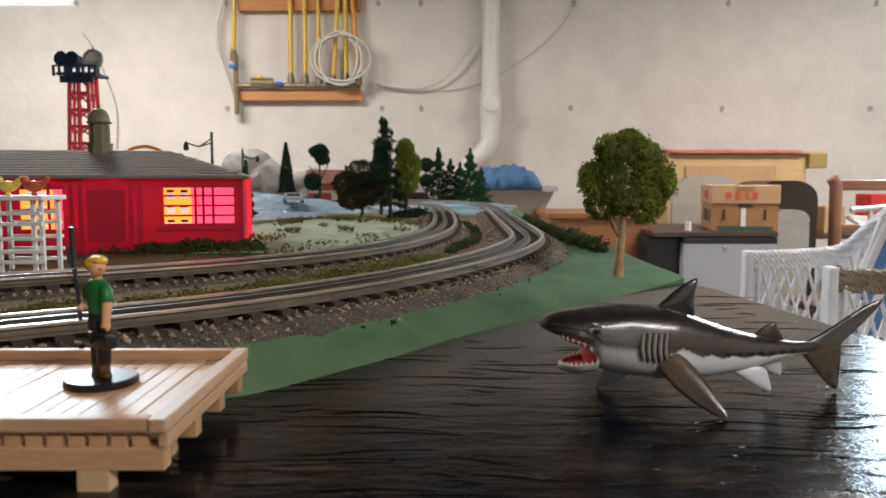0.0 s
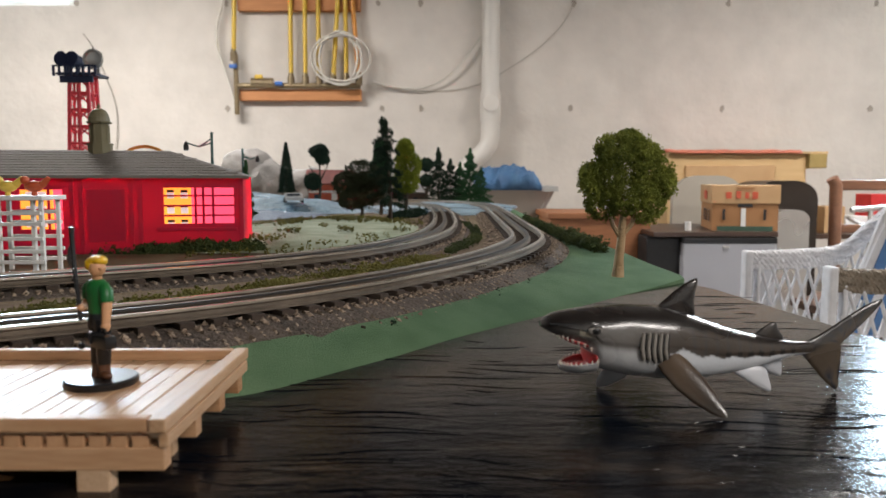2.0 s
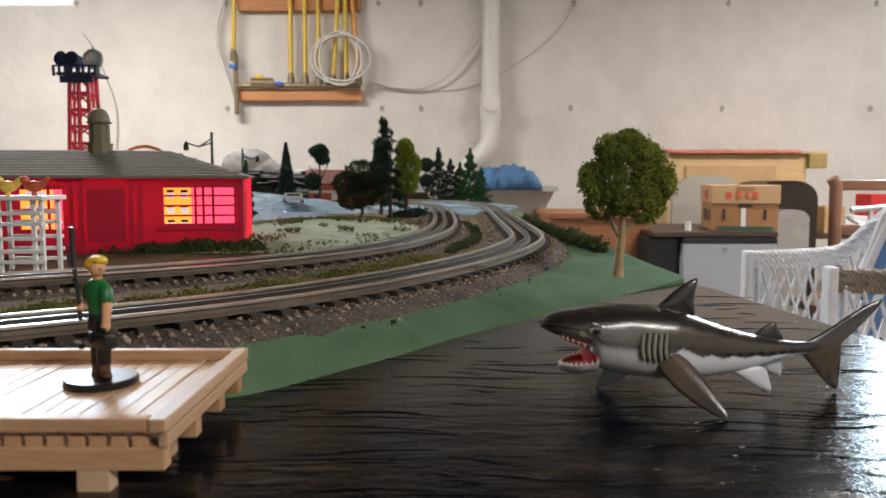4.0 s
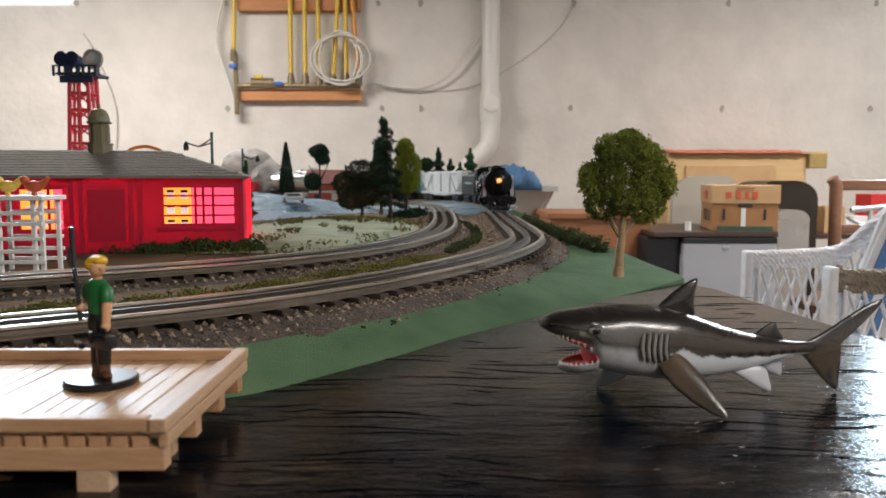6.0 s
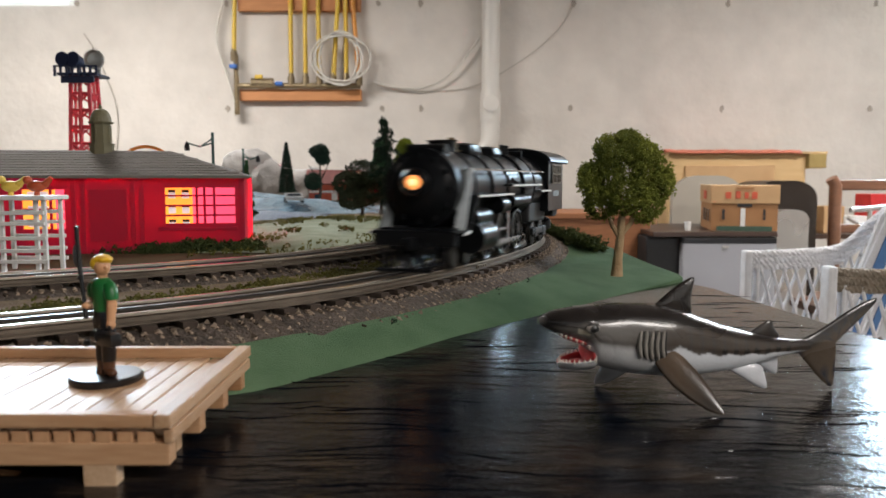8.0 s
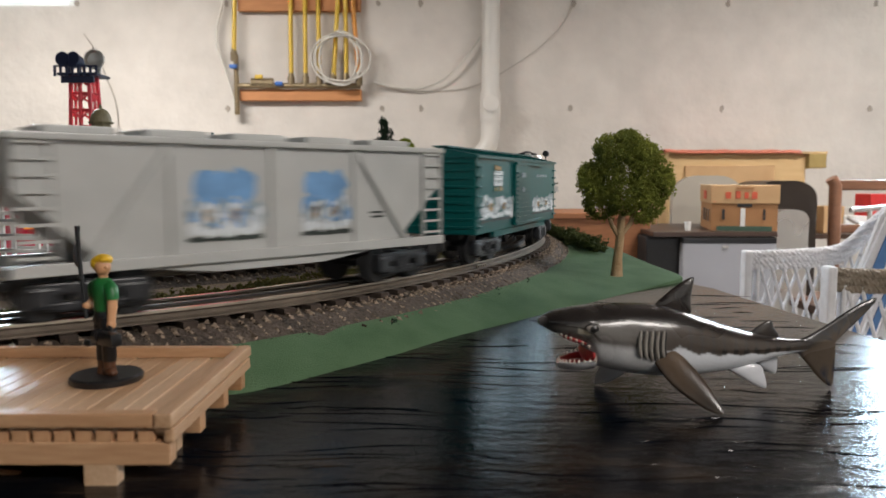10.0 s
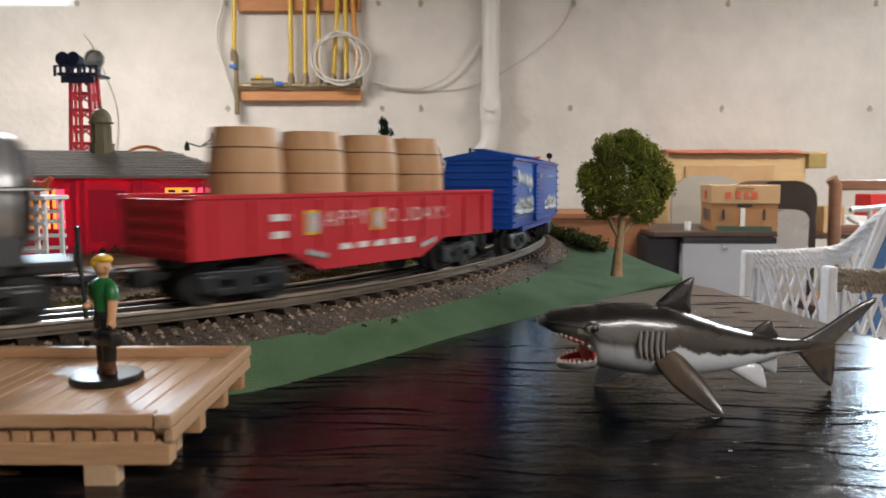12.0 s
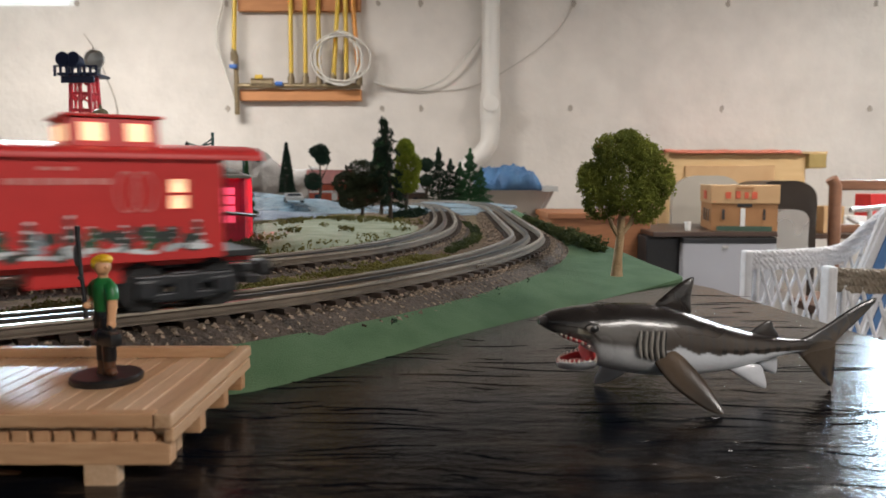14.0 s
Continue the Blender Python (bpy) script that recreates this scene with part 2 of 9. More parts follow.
def water_material():
    m = bpy.data.materials.new("painted_water")
    m.use_nodes = True
    n, l = m.node_tree.nodes, m.node_tree.links
    b = n["Principled BSDF"]
    tc = n.new("ShaderNodeTexCoord")
    mp = n.new("ShaderNodeMapping")
    mp.inputs["Scale"].default_value = (1, 3.0, 1)
    mp.inputs["Rotation"].default_value = (0, 0, radians(-4))
    l.new(tc.outputs["Object"], mp.inputs[0])

    def cloud(scale, detail, src, rough=0.5):
        t = n.new("ShaderNodeTexNoise")
        t.inputs["Scale"].default_value, t.inputs["Detail"].default_value = scale, detail
        t.inputs["Roughness"].default_value = rough
        l.new(src, t.inputs["Vector"])
        return t.outputs[0]

    streak, broad = cloud(24, 7, mp.outputs[0], 0.62), cloud(7, 3, mp.outputs[0])
    both = n.new("ShaderNodeMath")
    both.operation = "MULTIPLY_ADD"
    both.inputs[1].default_value = 0.55
    l.new(broad, both.inputs[0])
    l.new(streak, both.inputs[2])
    r = n.new("ShaderNodeValToRGB")
    el = r.color_ramp.elements
    el[0].position, el[0].color = 0.66, (0.0014, 0.0030, 0.0062, 1)
    el[1].position, el[1].color = 1.0, (0.042, 0.030, 0.021, 1)
    mid = el.new(0.80)
    mid.color = (0.006, 0.0055, 0.0065, 1)
    l.new(both.outputs[0], r.inputs[0])
    l.new(r.outputs[0], b.inputs["Base Color"])
    # brush ridges, an orange-peel skin and fine grit in the varnish
    last = None
    for h, dist in ((cloud(52, 4, mp.outputs[0], 0.6), 0.00045), (cloud(420, 3, tc.outputs["Object"]), 0.00011), (cloud(1300, 2, tc.outputs["Object"]), 0.00010)):
        bp = n.new("ShaderNodeBump")
        bp.inputs["Distance"].default_value, bp.inputs["Strength"].default_value = dist, 0.8
        l.new(h, bp.inputs["Height"])
        if last:
            l.new(last, bp.inputs["Normal"])
        last = bp.outputs[0]
    l.new(last, b.inputs["Normal"])
    rg = n.new("ShaderNodeMapRange")
    rg.inputs["To Min"].default_value, rg.inputs["To Max"].default_value = 0.05, 0.12
    rg.inputs["From Min"].default_value, rg.inputs["From Max"].default_value = 0.3, 0.7
    l.new(streak, rg.inputs["Value"])
    l.new(rg.outputs[0], b.inputs["Roughness"])
    b.inputs["Specular IOR Level"].default_value = 0.18
    return m


M["water"] = water_material()


# ---- builders ----
def box(bm, size, at, m=None, bevel=0.0, rot=None):
    v = bmesh.ops.create_cube(bm, size=1.0)["verts"]
    t = Matrix.Translation(at) @ (rot or Matrix()) @ Matrix.Diagonal((*size, 1))
    bmesh.ops.transform(bm, matrix=(m or Matrix()) @ t, verts=v)
    if bevel:
        e = list({e for x in v for e in x.link_edges})
        bmesh.ops.bevel(bm, geom=e, offset=bevel, segments=2, affect="EDGES", profile=0.6)
    return v


def rod(bm, p0, p1, r0, r1=None, seg=10):
    p0, p1 = Vector(p0), Vector(p1)
    d = p1 - p0
    q = d.to_track_quat("Z", "Y").to_matrix().to_4x4()
    m = Matrix.Translation((p0 + p1) / 2) @ q
    return bmesh.ops.create_cone(bm, cap_ends=True, segments=seg, radius1=r0, radius2=r0 if r1 is None else r1, depth=d.length, matrix=m)["verts"]


def ball(bm, at, r, sub=2, squash=(1, 1, 1), rot=None):
    m = Matrix.Translation(at) @ (rot or Matrix()) @ Matrix.Diagonal((*squash, 1))
    return bmesh.ops.create_icosphere(bm, subdivisions=sub, radius=r, matrix=m)["verts"]


def lathe(bm, prof, seg=20, m=None):
    """A turned shape from (radius, height) steps."""
    m = m or Matrix()
    rings = [[bm.verts.new(m @ Vector((r * math.cos(2 * math.pi * i / seg), r * math.sin(2 * math.pi * i / seg), z))) for i in range(seg)] for r, z in prof]
    for a, b in zip(rings, rings[1:]):
        for i in range(seg):
            bm.faces.new((a[i], a[(i + 1) % seg], b[(i + 1) % seg], b[i]))
    bm.faces.new(rings[0][::-1])
    bm.faces.new(rings[-1])


def loft(bm, rings, close=True, caps=True):
    vs = [[bm.verts.new(p) for p in r] for r in rings]
    k = len(vs[0])
    fs = []
    for a, b in zip(vs, vs[1:]):
        for i in range(k if close else k - 1):
            fs.append(bm.faces.new((a[i], a[(i + 1) % k], b[(i + 1) % k], b[i])))
    if caps and close:
        fs.append(bm.faces.new(vs[0][::-1]))
        fs.append(bm.faces.new(vs[-1]))
    return fs


def tube(bm, pts, r, seg=8, taper=None):
    pts = [Vector(p) for p in pts]
    rings = []
    a = None
    for i, p in enumerate(pts):
        d = (pts[min(i + 1, len(pts) - 1)] - pts[max(i - 1, 0)]).normalized()
        a = d.orthogonal().normalized() if a is None else (a - d * a.dot(d)).normalized()
        b = d.cross(a)
        rr = r if taper is None else r * taper[i]
        rings.append([p + (a * math.cos(2 * math.pi * k / seg) + b * math.sin(2 * math.pi * k / seg)) * rr for k in range(seg)])
    loft(bm, rings)


def plate(bm, outline, z0, z1, m=None):
    """A flat plate with the given outline, from z0 to z1."""
    m = m or Matrix()
    lo = [bm.verts.new(m @ Vector((x, y, z0))) for x, y in outline]
    hi = [bm.verts.new(m @ Vector((x, y, z1))) for x, y in outline]
    bm.faces.new(lo[::-1])
    bm.faces.new(hi)
    for i in range(len(lo)):
        j = (i + 1) % len(lo)
        bm.faces.new((lo[i], lo[j], hi[j], hi[i]))


def finish(bm, name, material, smooth=False):
    bmesh.ops.recalc_face_normals(bm, faces=bm.faces)
    me = bpy.data.meshes.new(name)
    bm.to_mesh(me)
    bm.free()
    for x in (material if isinstance(material, (list, tuple)) else [material]):
        me.materials.append(M[x] if isinstance(x, str) else x)
    if smooth:
        me.polygons.foreach_set("use_smooth", [True] * len(me.polygons))
        me.set_sharp_from_angle(angle=radians(40))
    return me


def part(name, bm, material, parent, label="", smooth=False):
    ob = new(name, finish(bm, name, material, smooth))
    ob.parent = parent
    if label:
        tagged(ob, label)
    return ob


def share(name, me, parent, m):
    ob = new(name, me)
    ob.parent = parent
    ob.matrix_basis = m
    return ob


def thing(name, label, category, at=None, group="", kind=""):
    ob = new(name)
    ob.empty_display_size = 0.02
    ob.matrix_basis = at or Matrix()
    return tagged(ob, label, category, group, kind)


def solid(name, bm, material, label, category="", kind="", group="", smooth=False, at=None):
    ob = new(name, finish(bm, name, material, smooth))
    ob.matrix_basis = at or Matrix()
    return tagged(ob, label, category, group, kind)


def B():
    return bmesh.new()


def wall_grid(bm, xs, zs, ya, yb, holes):
    """One connected upright wall along x with real openings; holes are (x0, x1, z0, z1)."""
    for a, c in zip(xs, xs[1:]):
        for p, q in zip(zs, zs[1:]):
            mx, mz = (a + c) / 2, (p + q) / 2
            if any(h[0] < mx < h[1] and h[2] < mz < h[3] for h in holes):
                continue
            box(bm, (c - a, abs(yb - ya), q - p), (mx, (ya + yb) / 2, mz))
    bmesh.ops.remove_doubles(bm, verts=bm.verts, dist=1e-6)


def curve_through(pts, step=0.006):
    """An even-stepped smooth line through plan points."""
    p = [np.array(q, float) for q in pts]
    p = [2 * p[0] - p[1]] + p + [2 * p[-1] - p[-2]]
    out = []
    for i in range(1, len(p) - 2):
        for u in np.linspace(0, 1, 60, endpoint=False):
            a, b, c, d = p[i - 1:i + 3]
            out.append(0.5 * (2 * b + (c - a) * u + (2 * a - 5 * b + 4 * c - d) * u * u + (3 * b - a - 3 * c + d) * u ** 3))
    out.append(p[-2])
    out = np.array(out)
    s = np.concatenate([[0], np.cumsum(np.hypot(*np.diff(out, axis=0).T))])
    n = int(s[-1] / step)
    t = np.linspace(0, s[-1], n)
    out = np.stack([np.interp(t, s, out[:, 0]), np.interp(t, s, out[:, 1])], 1)
    k = np.ones(15) / 15
    for _ in range(2):
        padded = np.pad(out, ((7, 7), (0, 0)), mode="reflect", reflect_type="odd")
        out = np.stack([np.convolve(padded[:, 0], k, "valid"), np.convolve(padded[:, 1], k, "valid")], 1)
    s = np.concatenate([[0], np.cumsum(np.hypot(*np.diff(out, axis=0).T))])
    return out, s


def sides(line):
    d = np.gradient(line, axis=0)
    d /= np.hypot(d[:, 0], d[:, 1])[:, None]
    return np.stack([-d[:, 1], d[:, 0]], 1)


# ---- layout heights and lines ----
WATER, GROUND, RAIL = 0.815, 0.830, 0.8412
OUTER, OUTER_S = curve_through([(-6.1, 2.34), (-3.2, 2.34), (-1.6, 2.34), (-0.7, 2.34), (-0.3, 2.30), (-0.06, 2.18), (0.06, 1.98), (0.103, 1.72), (0.106, 1.45), (0.102, 1.2), (0.098, 1.0),
                                (0.096, 0.86), (0.088, 0.765), (0.058, 0.648), (0.029, 0.573), (0.004, 0.522), (-0.026, 0.470), (-0.075, 0.400), (-0.125, 0.352), (-0.19, 0.306), (-0.34, 0.205), (-0.6, 0.04), (-1.2, -0.33), (-2.6, -1.15)])
INNER, INNER_S = curve_through([(-2.6, 2.12), (-1.4, 2.12), (-0.6, 2.12), (-0.25, 2.06), (-0.08, 1.9), (-0.015, 1.65), (0.0, 1.4), (0.003, 1.2), (0.002, 1.05), (-0.008, 0.88), (-0.022, 0.80), (-0.047, 0.70), (-0.09, 0.615), (-0.15, 0.54), (-0.27, 0.455), (-0.5, 0.32), (-1.0, 0.03), (-2.4, -0.8)])
SHORE = [(-2.3, -1.20), (-1.1, -0.42), (-0.5, -0.02), (-0.3, 0.12), (-0.19, 0.215), (-0.13, 0.262), (-0.08, 0.287), (-0.067, 0.299), (-0.047, 0.324), (-0.023, 0.353), (0.005, 0.393), (0.039, 0.433), (0.08, 0.479), (0.132, 0.541), (0.204, 0.614)]


def on_path(line, s_all, s):
    x = np.interp(s, s_all, line[:, 0])
    y = np.interp(s, s_all, line[:, 1])
    return float(x), float(y)


# ---- room ----
def room():
    b = B()
    box(b, (11.4, 7.4, 0.1), (-1.5, 0.5, -0.05))
    solid("floor", b, "floor", "grey painted concrete basement floor", "floor", "structure")
    b = B()
    box(b, (11.4, 7.4, 0.1), (-1.5, 0.5, 2.11))
    solid("ceiling", b, "ceiling", "dark boarded basement ceiling", "ceiling", "structure")
    b = B()
    # far wall with two high windows let into it
    for x0, x1, z0, z1 in ((-7, 4, 0, 1.70), (-7, 4, 2.00, 2.06), (-7, -2.6, 1.70, 2.00), (-1.70, 2.09, 1.70, 2.00), (2.95, 4, 1.70, 2.00)):
        box(b, (x1 - x0, 0.2, z1 - z0), ((x0 + x1) / 2, 3.6, (z0 + z1) / 2))
    wall = solid("wall_north", b, "concrete", "poured concrete basement wall, beige, with form marks", "wall", "structure")
    for name, size, at in (("wall_south", (11, 0.2, 2.06), (-1.5, -2.6, 1.03)), ("wall_west", (0.2, 6.0, 2.06), (-7.0, 0.5, 1.03)), ("wall_east", (0.2, 6.0, 2.06), (4.0, 0.5, 1.03))):
        b = B()
        box(b, size, at)
        if name != "wall_west":
            solid(name, b, "concrete", "poured concrete basement wall", "wall", "structure")
        else:
            # out of view; dark so the leading car ends stay unlit
            solid(name, b, "panelling", "unseen basement wall, darkened to cut bounce light", "wall", "structure")
    # form-tie marks and faint joints in the concrete
    rnd = random.Random(4)
    for row, z in enumerate((1.23, 1.71)):
        for px in (-0.29, -0.11, 0.60, 1.31, 2.0, -1.0, -1.7):
            b = B()
            plate(b, [(0.011 * math.cos(a) * rnd.uniform(0.7, 1.3), 0.015 * math.sin(a) * rnd.uniform(0.7, 1.4)) for a in np.linspace(0, 6.28, 9)[:-1]], 0, 0.003)
            ob = part("tie_mark", b, "stain", wall)
            ob.matrix_basis = Matrix.Translation((px + rnd.uniform(-0.01, 0.01), 3.4995, z)) @ pose(0, 0, 0, 90)
    for i, (xa, xb) in enumerate(((-2.6, -1.70), (2.09, 2.95))):
        w = thing("window_%d" % (i + 1), "high basement window with white frame, bright daylight", "window", kind="structure")
        for n, s, a in (("frame_side", (0.04, 0.08, 0.30), (xa + 0.02, 3.56, 1.85)), ("frame_side", (0.04, 0.08, 0.30), (xb - 0.02, 3.56, 1.85)),
                        ("frame_head", (xb - xa - 0.08, 0.08, 0.04), ((xa + xb) / 2, 3.56, 1.98)), ("window_sill", (xb - xa - 0.08, 0.08, 0.03), ((xa + xb) / 2, 3.56, 1.715))):
            b = B()
            box(b, s, a, bevel=0.004)
            part(n, b, "white", w)
    b = B()
    box(b, (9, 0.02, 1.6), (0, 4.3, 2.0))
    solid("backdrop", b, "daylight", "pale overcast daylight outside the windows", "sky", "structure")


room()


# ---- the layout table, water and ground ----
def layout():
    t = thing("layout_table", "plywood train layout table on timber legs", "table", kind="structure")
    edge = [(-6.3, -2.0), (0.40, -2.0), (0.32, -0.3), (0.275, 0.15), (0.245, 0.30), (0.228, 0.40), (0.217, 0.50), (0.206, 0.614), (0.19, 0.68), (0.175, 0.78), (0.165, 0.95), (0.165, 1.9), (0.12, 2.2), (-0.05, 2.46), (-0.4, 2.52), (-6.3, 2.52)]
    b = B()
    plate(b, edge, 0.785, 0.806)
    part("deck", b, "plywood", t)
    for x, y in ((-3.0, -1.8), (-1.5, -1.8), (0.1, -1.8), (0.12, 0.2), (0.08, 1.7), (-1.2, 2.4), (-3.0, 2.4), (-1.5, 0.4)):
        b = B()
        box(b, (0.09, 0.09, 0.785), (x, y, 0.3925), bevel=0.003)
        part("leg", b, "plywood", t)
    # painted water: a rippled sheet
    b = B()
    wl = SHORE + [(0.212, 0.57), (0.219, 0.50), (0.231, 0.40), (0.248, 0.30), (0.278, 0.15), (0.323, -0.3), (0.40, -1.9), (-2.3, -1.9)]
    off = sides(np.array(SHORE))
    under = [(x + 0.012 * o[0], y + 0.012 * o[1]) for (x, y), o in zip(SHORE, off)]
    plate(b, under + wl[len(SHORE):], 0.8065, WATER)
    solid("water", b, "water", "glossy black-brown painted harbour water with ripples", "water", "structure")
    # raised brush strokes in the varnish
    rnd = random.Random(7)
    b = B()
    for _ in range(150):
        y = rnd.uniform(0.17, 0.56)
        x = rnd.uniform(-0.28 * y - 0.02, min(0.5 * y + 0.03, 0.20))
        if y > 0.265 + (x + 0.1) * 1.12:
            continue
        n, ln = 9, rnd.uniform(0.012, 0.06)
        ang = rnd.gauss(-0.05, 0.10)
        row = []
        for i in range(n):
            u = i / (n - 1)
            w = 0.0006 * math.sin(math.pi * u) * rnd.uniform(0.6, 1.2)
            px, py = x + (u - 0.5) * ln, y + (u - 0.5) * ln * ang + 0.0012 * math.sin(5 * u + x * 60)
            row.append([(px, py - w, WATER - 0.0002), (px, py, WATER + 0.28 * w + 0.0001), (px, py + w, WATER - 0.0002)])
        loft(b, row, close=False)
    solid("water_ripples", b, "water", "raised dark varnish ripples on the painted water", "ripples", "stuff", smooth=True)
    # thousands of made-up specks whose facets supply the water's sparkle
    verts, faces = [], []
    for _ in range(5200):
        y = 0.17 + 0.36 * rnd.random() ** 1.4
        x = rnd.uniform(-0.30 * y - 0.02, min(0.62 * y + 0.02, 0.235))
        if y > 0.25 + (x + 0.1) * 1.10:
            continue
        r = rnd.uniform(0.00010, 0.00026)
        base = len(verts)
        for dx, dy, dz in ((1, 0, 0), (0, 1, 0), (-1, 0, 0), (0, -1, 0), (0.1, 0.1, 0.8)):
            verts.append((x + dx * r * rnd.uniform(0.7, 1.6), y + dy * r, WATER + dz * r * rnd.uniform(0.6, 1.1) - 0.00003))
        faces += [(base, base + 1, base + 4), (base + 1, base + 2, base + 4), (base + 2, base + 3, base + 4), (base + 3, base, base + 4)]
    me = bpy.data.meshes.new("varnish_grit")
    me.from_pydata(verts, [], faces)
    me.materials.append(M["grit"])
    me.polygons.foreach_set("use_smooth", [True] * len(me.polygons))
    tagged(new("varnish_grit", me), "tiny glossy bumps added to make glints on the water", "grit", kind="stuff")
    # dirt bed under both tracks
    nrm = sides(OUTER)
    lip = OUTER + nrm * 0.0335
    lip = [tuple(p) for p in lip[::4]]
    b = B()
    plate(b, [(-6.2, 2.50)] + [(-0.4, 2.50), (-0.06, 2.44), (0.11, 2.19), (0.155, 1.9)] + [p for p in lip if p[1] < 1.85] + [(-6.2, -1.3)], 0.8064, GROUND)
    solid("ground", b, "dirt", "brown scenic dirt with dry grass on the layout", "ground", "structure")
    # the green mat slopes from the ballast to the shore
    b = B()
    rail_edge = OUTER + nrm * 0.0435
    ks = [i for i in range(len(OUTER)) if OUTER[i][1] < 1.9 and OUTER[i][0] > -1.6 and (OUTER[i][0] > -0.0 or OUTER[i][1] < 1.0)][::2]
    sh = np.array([(0.163, 1.95), (0.163, 1.3), (0.163, 0.95), (0.173, 0.78), (0.188, 0.68)] + SHORE[::-1])
    ss = np.concatenate([[0], np.cumsum(np.hypot(*np.diff(sh, axis=0).T))])
    fine = np.stack([np.interp(np.linspace(0, ss[-1], 3000), ss, sh[:, i]) for i in range(2)], 1)
    last = 0
    rows = []
    for k in ks:
        p, q = rail_edge[k], nrm[k]
        # the shore point most nearly square to the track
        rel = fine[last:] - p
        along = np.abs(rel @ np.array([q[1], -q[0]]))
        j = last + int(np.argmin(along[:900]))
        last = j
        e = fine[j]
        row = []
        for i in range(13):
            u = i / 12
            x, y = p + (e - p) * u
            k2 = min(1.0, max(0.0, (y - 0.52) / 0.30))
            k2 = k2 * k2 * (3 - 2 * k2)
            z = 0.8268 - (0.0118 * (1 - k2) - 0.004 * k2) * u + 0.0008 * noise.noise((x * 60, y * 60, 0)) * (1 - u)
            row.append((x, y, z))
        row.append((row[-1][0], row[-1][1], row[-1][2] - 0.006))
        rows.append(row)
    fs = loft(b, rows, close=False)
    solid("green_mat", b, "grass_mat", "green felt grass bank sloping to the water", "grass", "structure", smooth=True)

    # pale lichen meadow, snowy mound with a road, snowy apron by the far curve
    def patch(name, cx, cy, rx, ry, height, material, label, seed, rough=0.004):
        g = B()
        n, m = 40, 14
        rings = []
        for j in range(m + 1):
            f = j / m
            ring = []
            for i in range(n):
                a = 2 * math.pi * i / n
                wob = 1 + 0.16 * noise.noise((math.cos(a) * 1.7 + seed, math.sin(a) * 1.7, 3))
                x, y = cx + rx * f * wob * math.cos(a), cy + ry * f * wob * math.sin(a)
                z = GROUND + 0.0012 + height * (1 - f * f) ** 1.2 + rough * noise.noise((x * 14, y * 14, seed)) * (1 - f ** 4)
                ring.append((x, y, max(z, GROUND - 0.002 if j == m else GROUND + 0.001)))
            rings.append(ring)
        loft(g, rings, caps=False)
        return solid(name, g, material, label, "ground", "structure", smooth=True)

    patch("meadow", -0.165, 1.0, 0.135, 0.33, 0.008, "pale_grass", "pale flocked meadow with dry tufts", 2.0)
    patch("snow_mound", -0.50, 1.72, 0.36, 0.34, 0.034, "snow", "pale blue-white plaster mound", 5.0, 0.012)
    # pale blue sheet also paints the window's reflection along the far rails
    patch("snow_apron", 0.000, 1.86, 0.190, 0.46, 0.0058, "snow", "bluish white plaster ground doubling as window sheen on the tracks", 9.0, 0.003)
    patch("gravel_yard", -0.40, 1.38, 0.19, 0.13, 0.010, "pond", "blue-grey gravel yard", 12.0, 0.005)


layout()


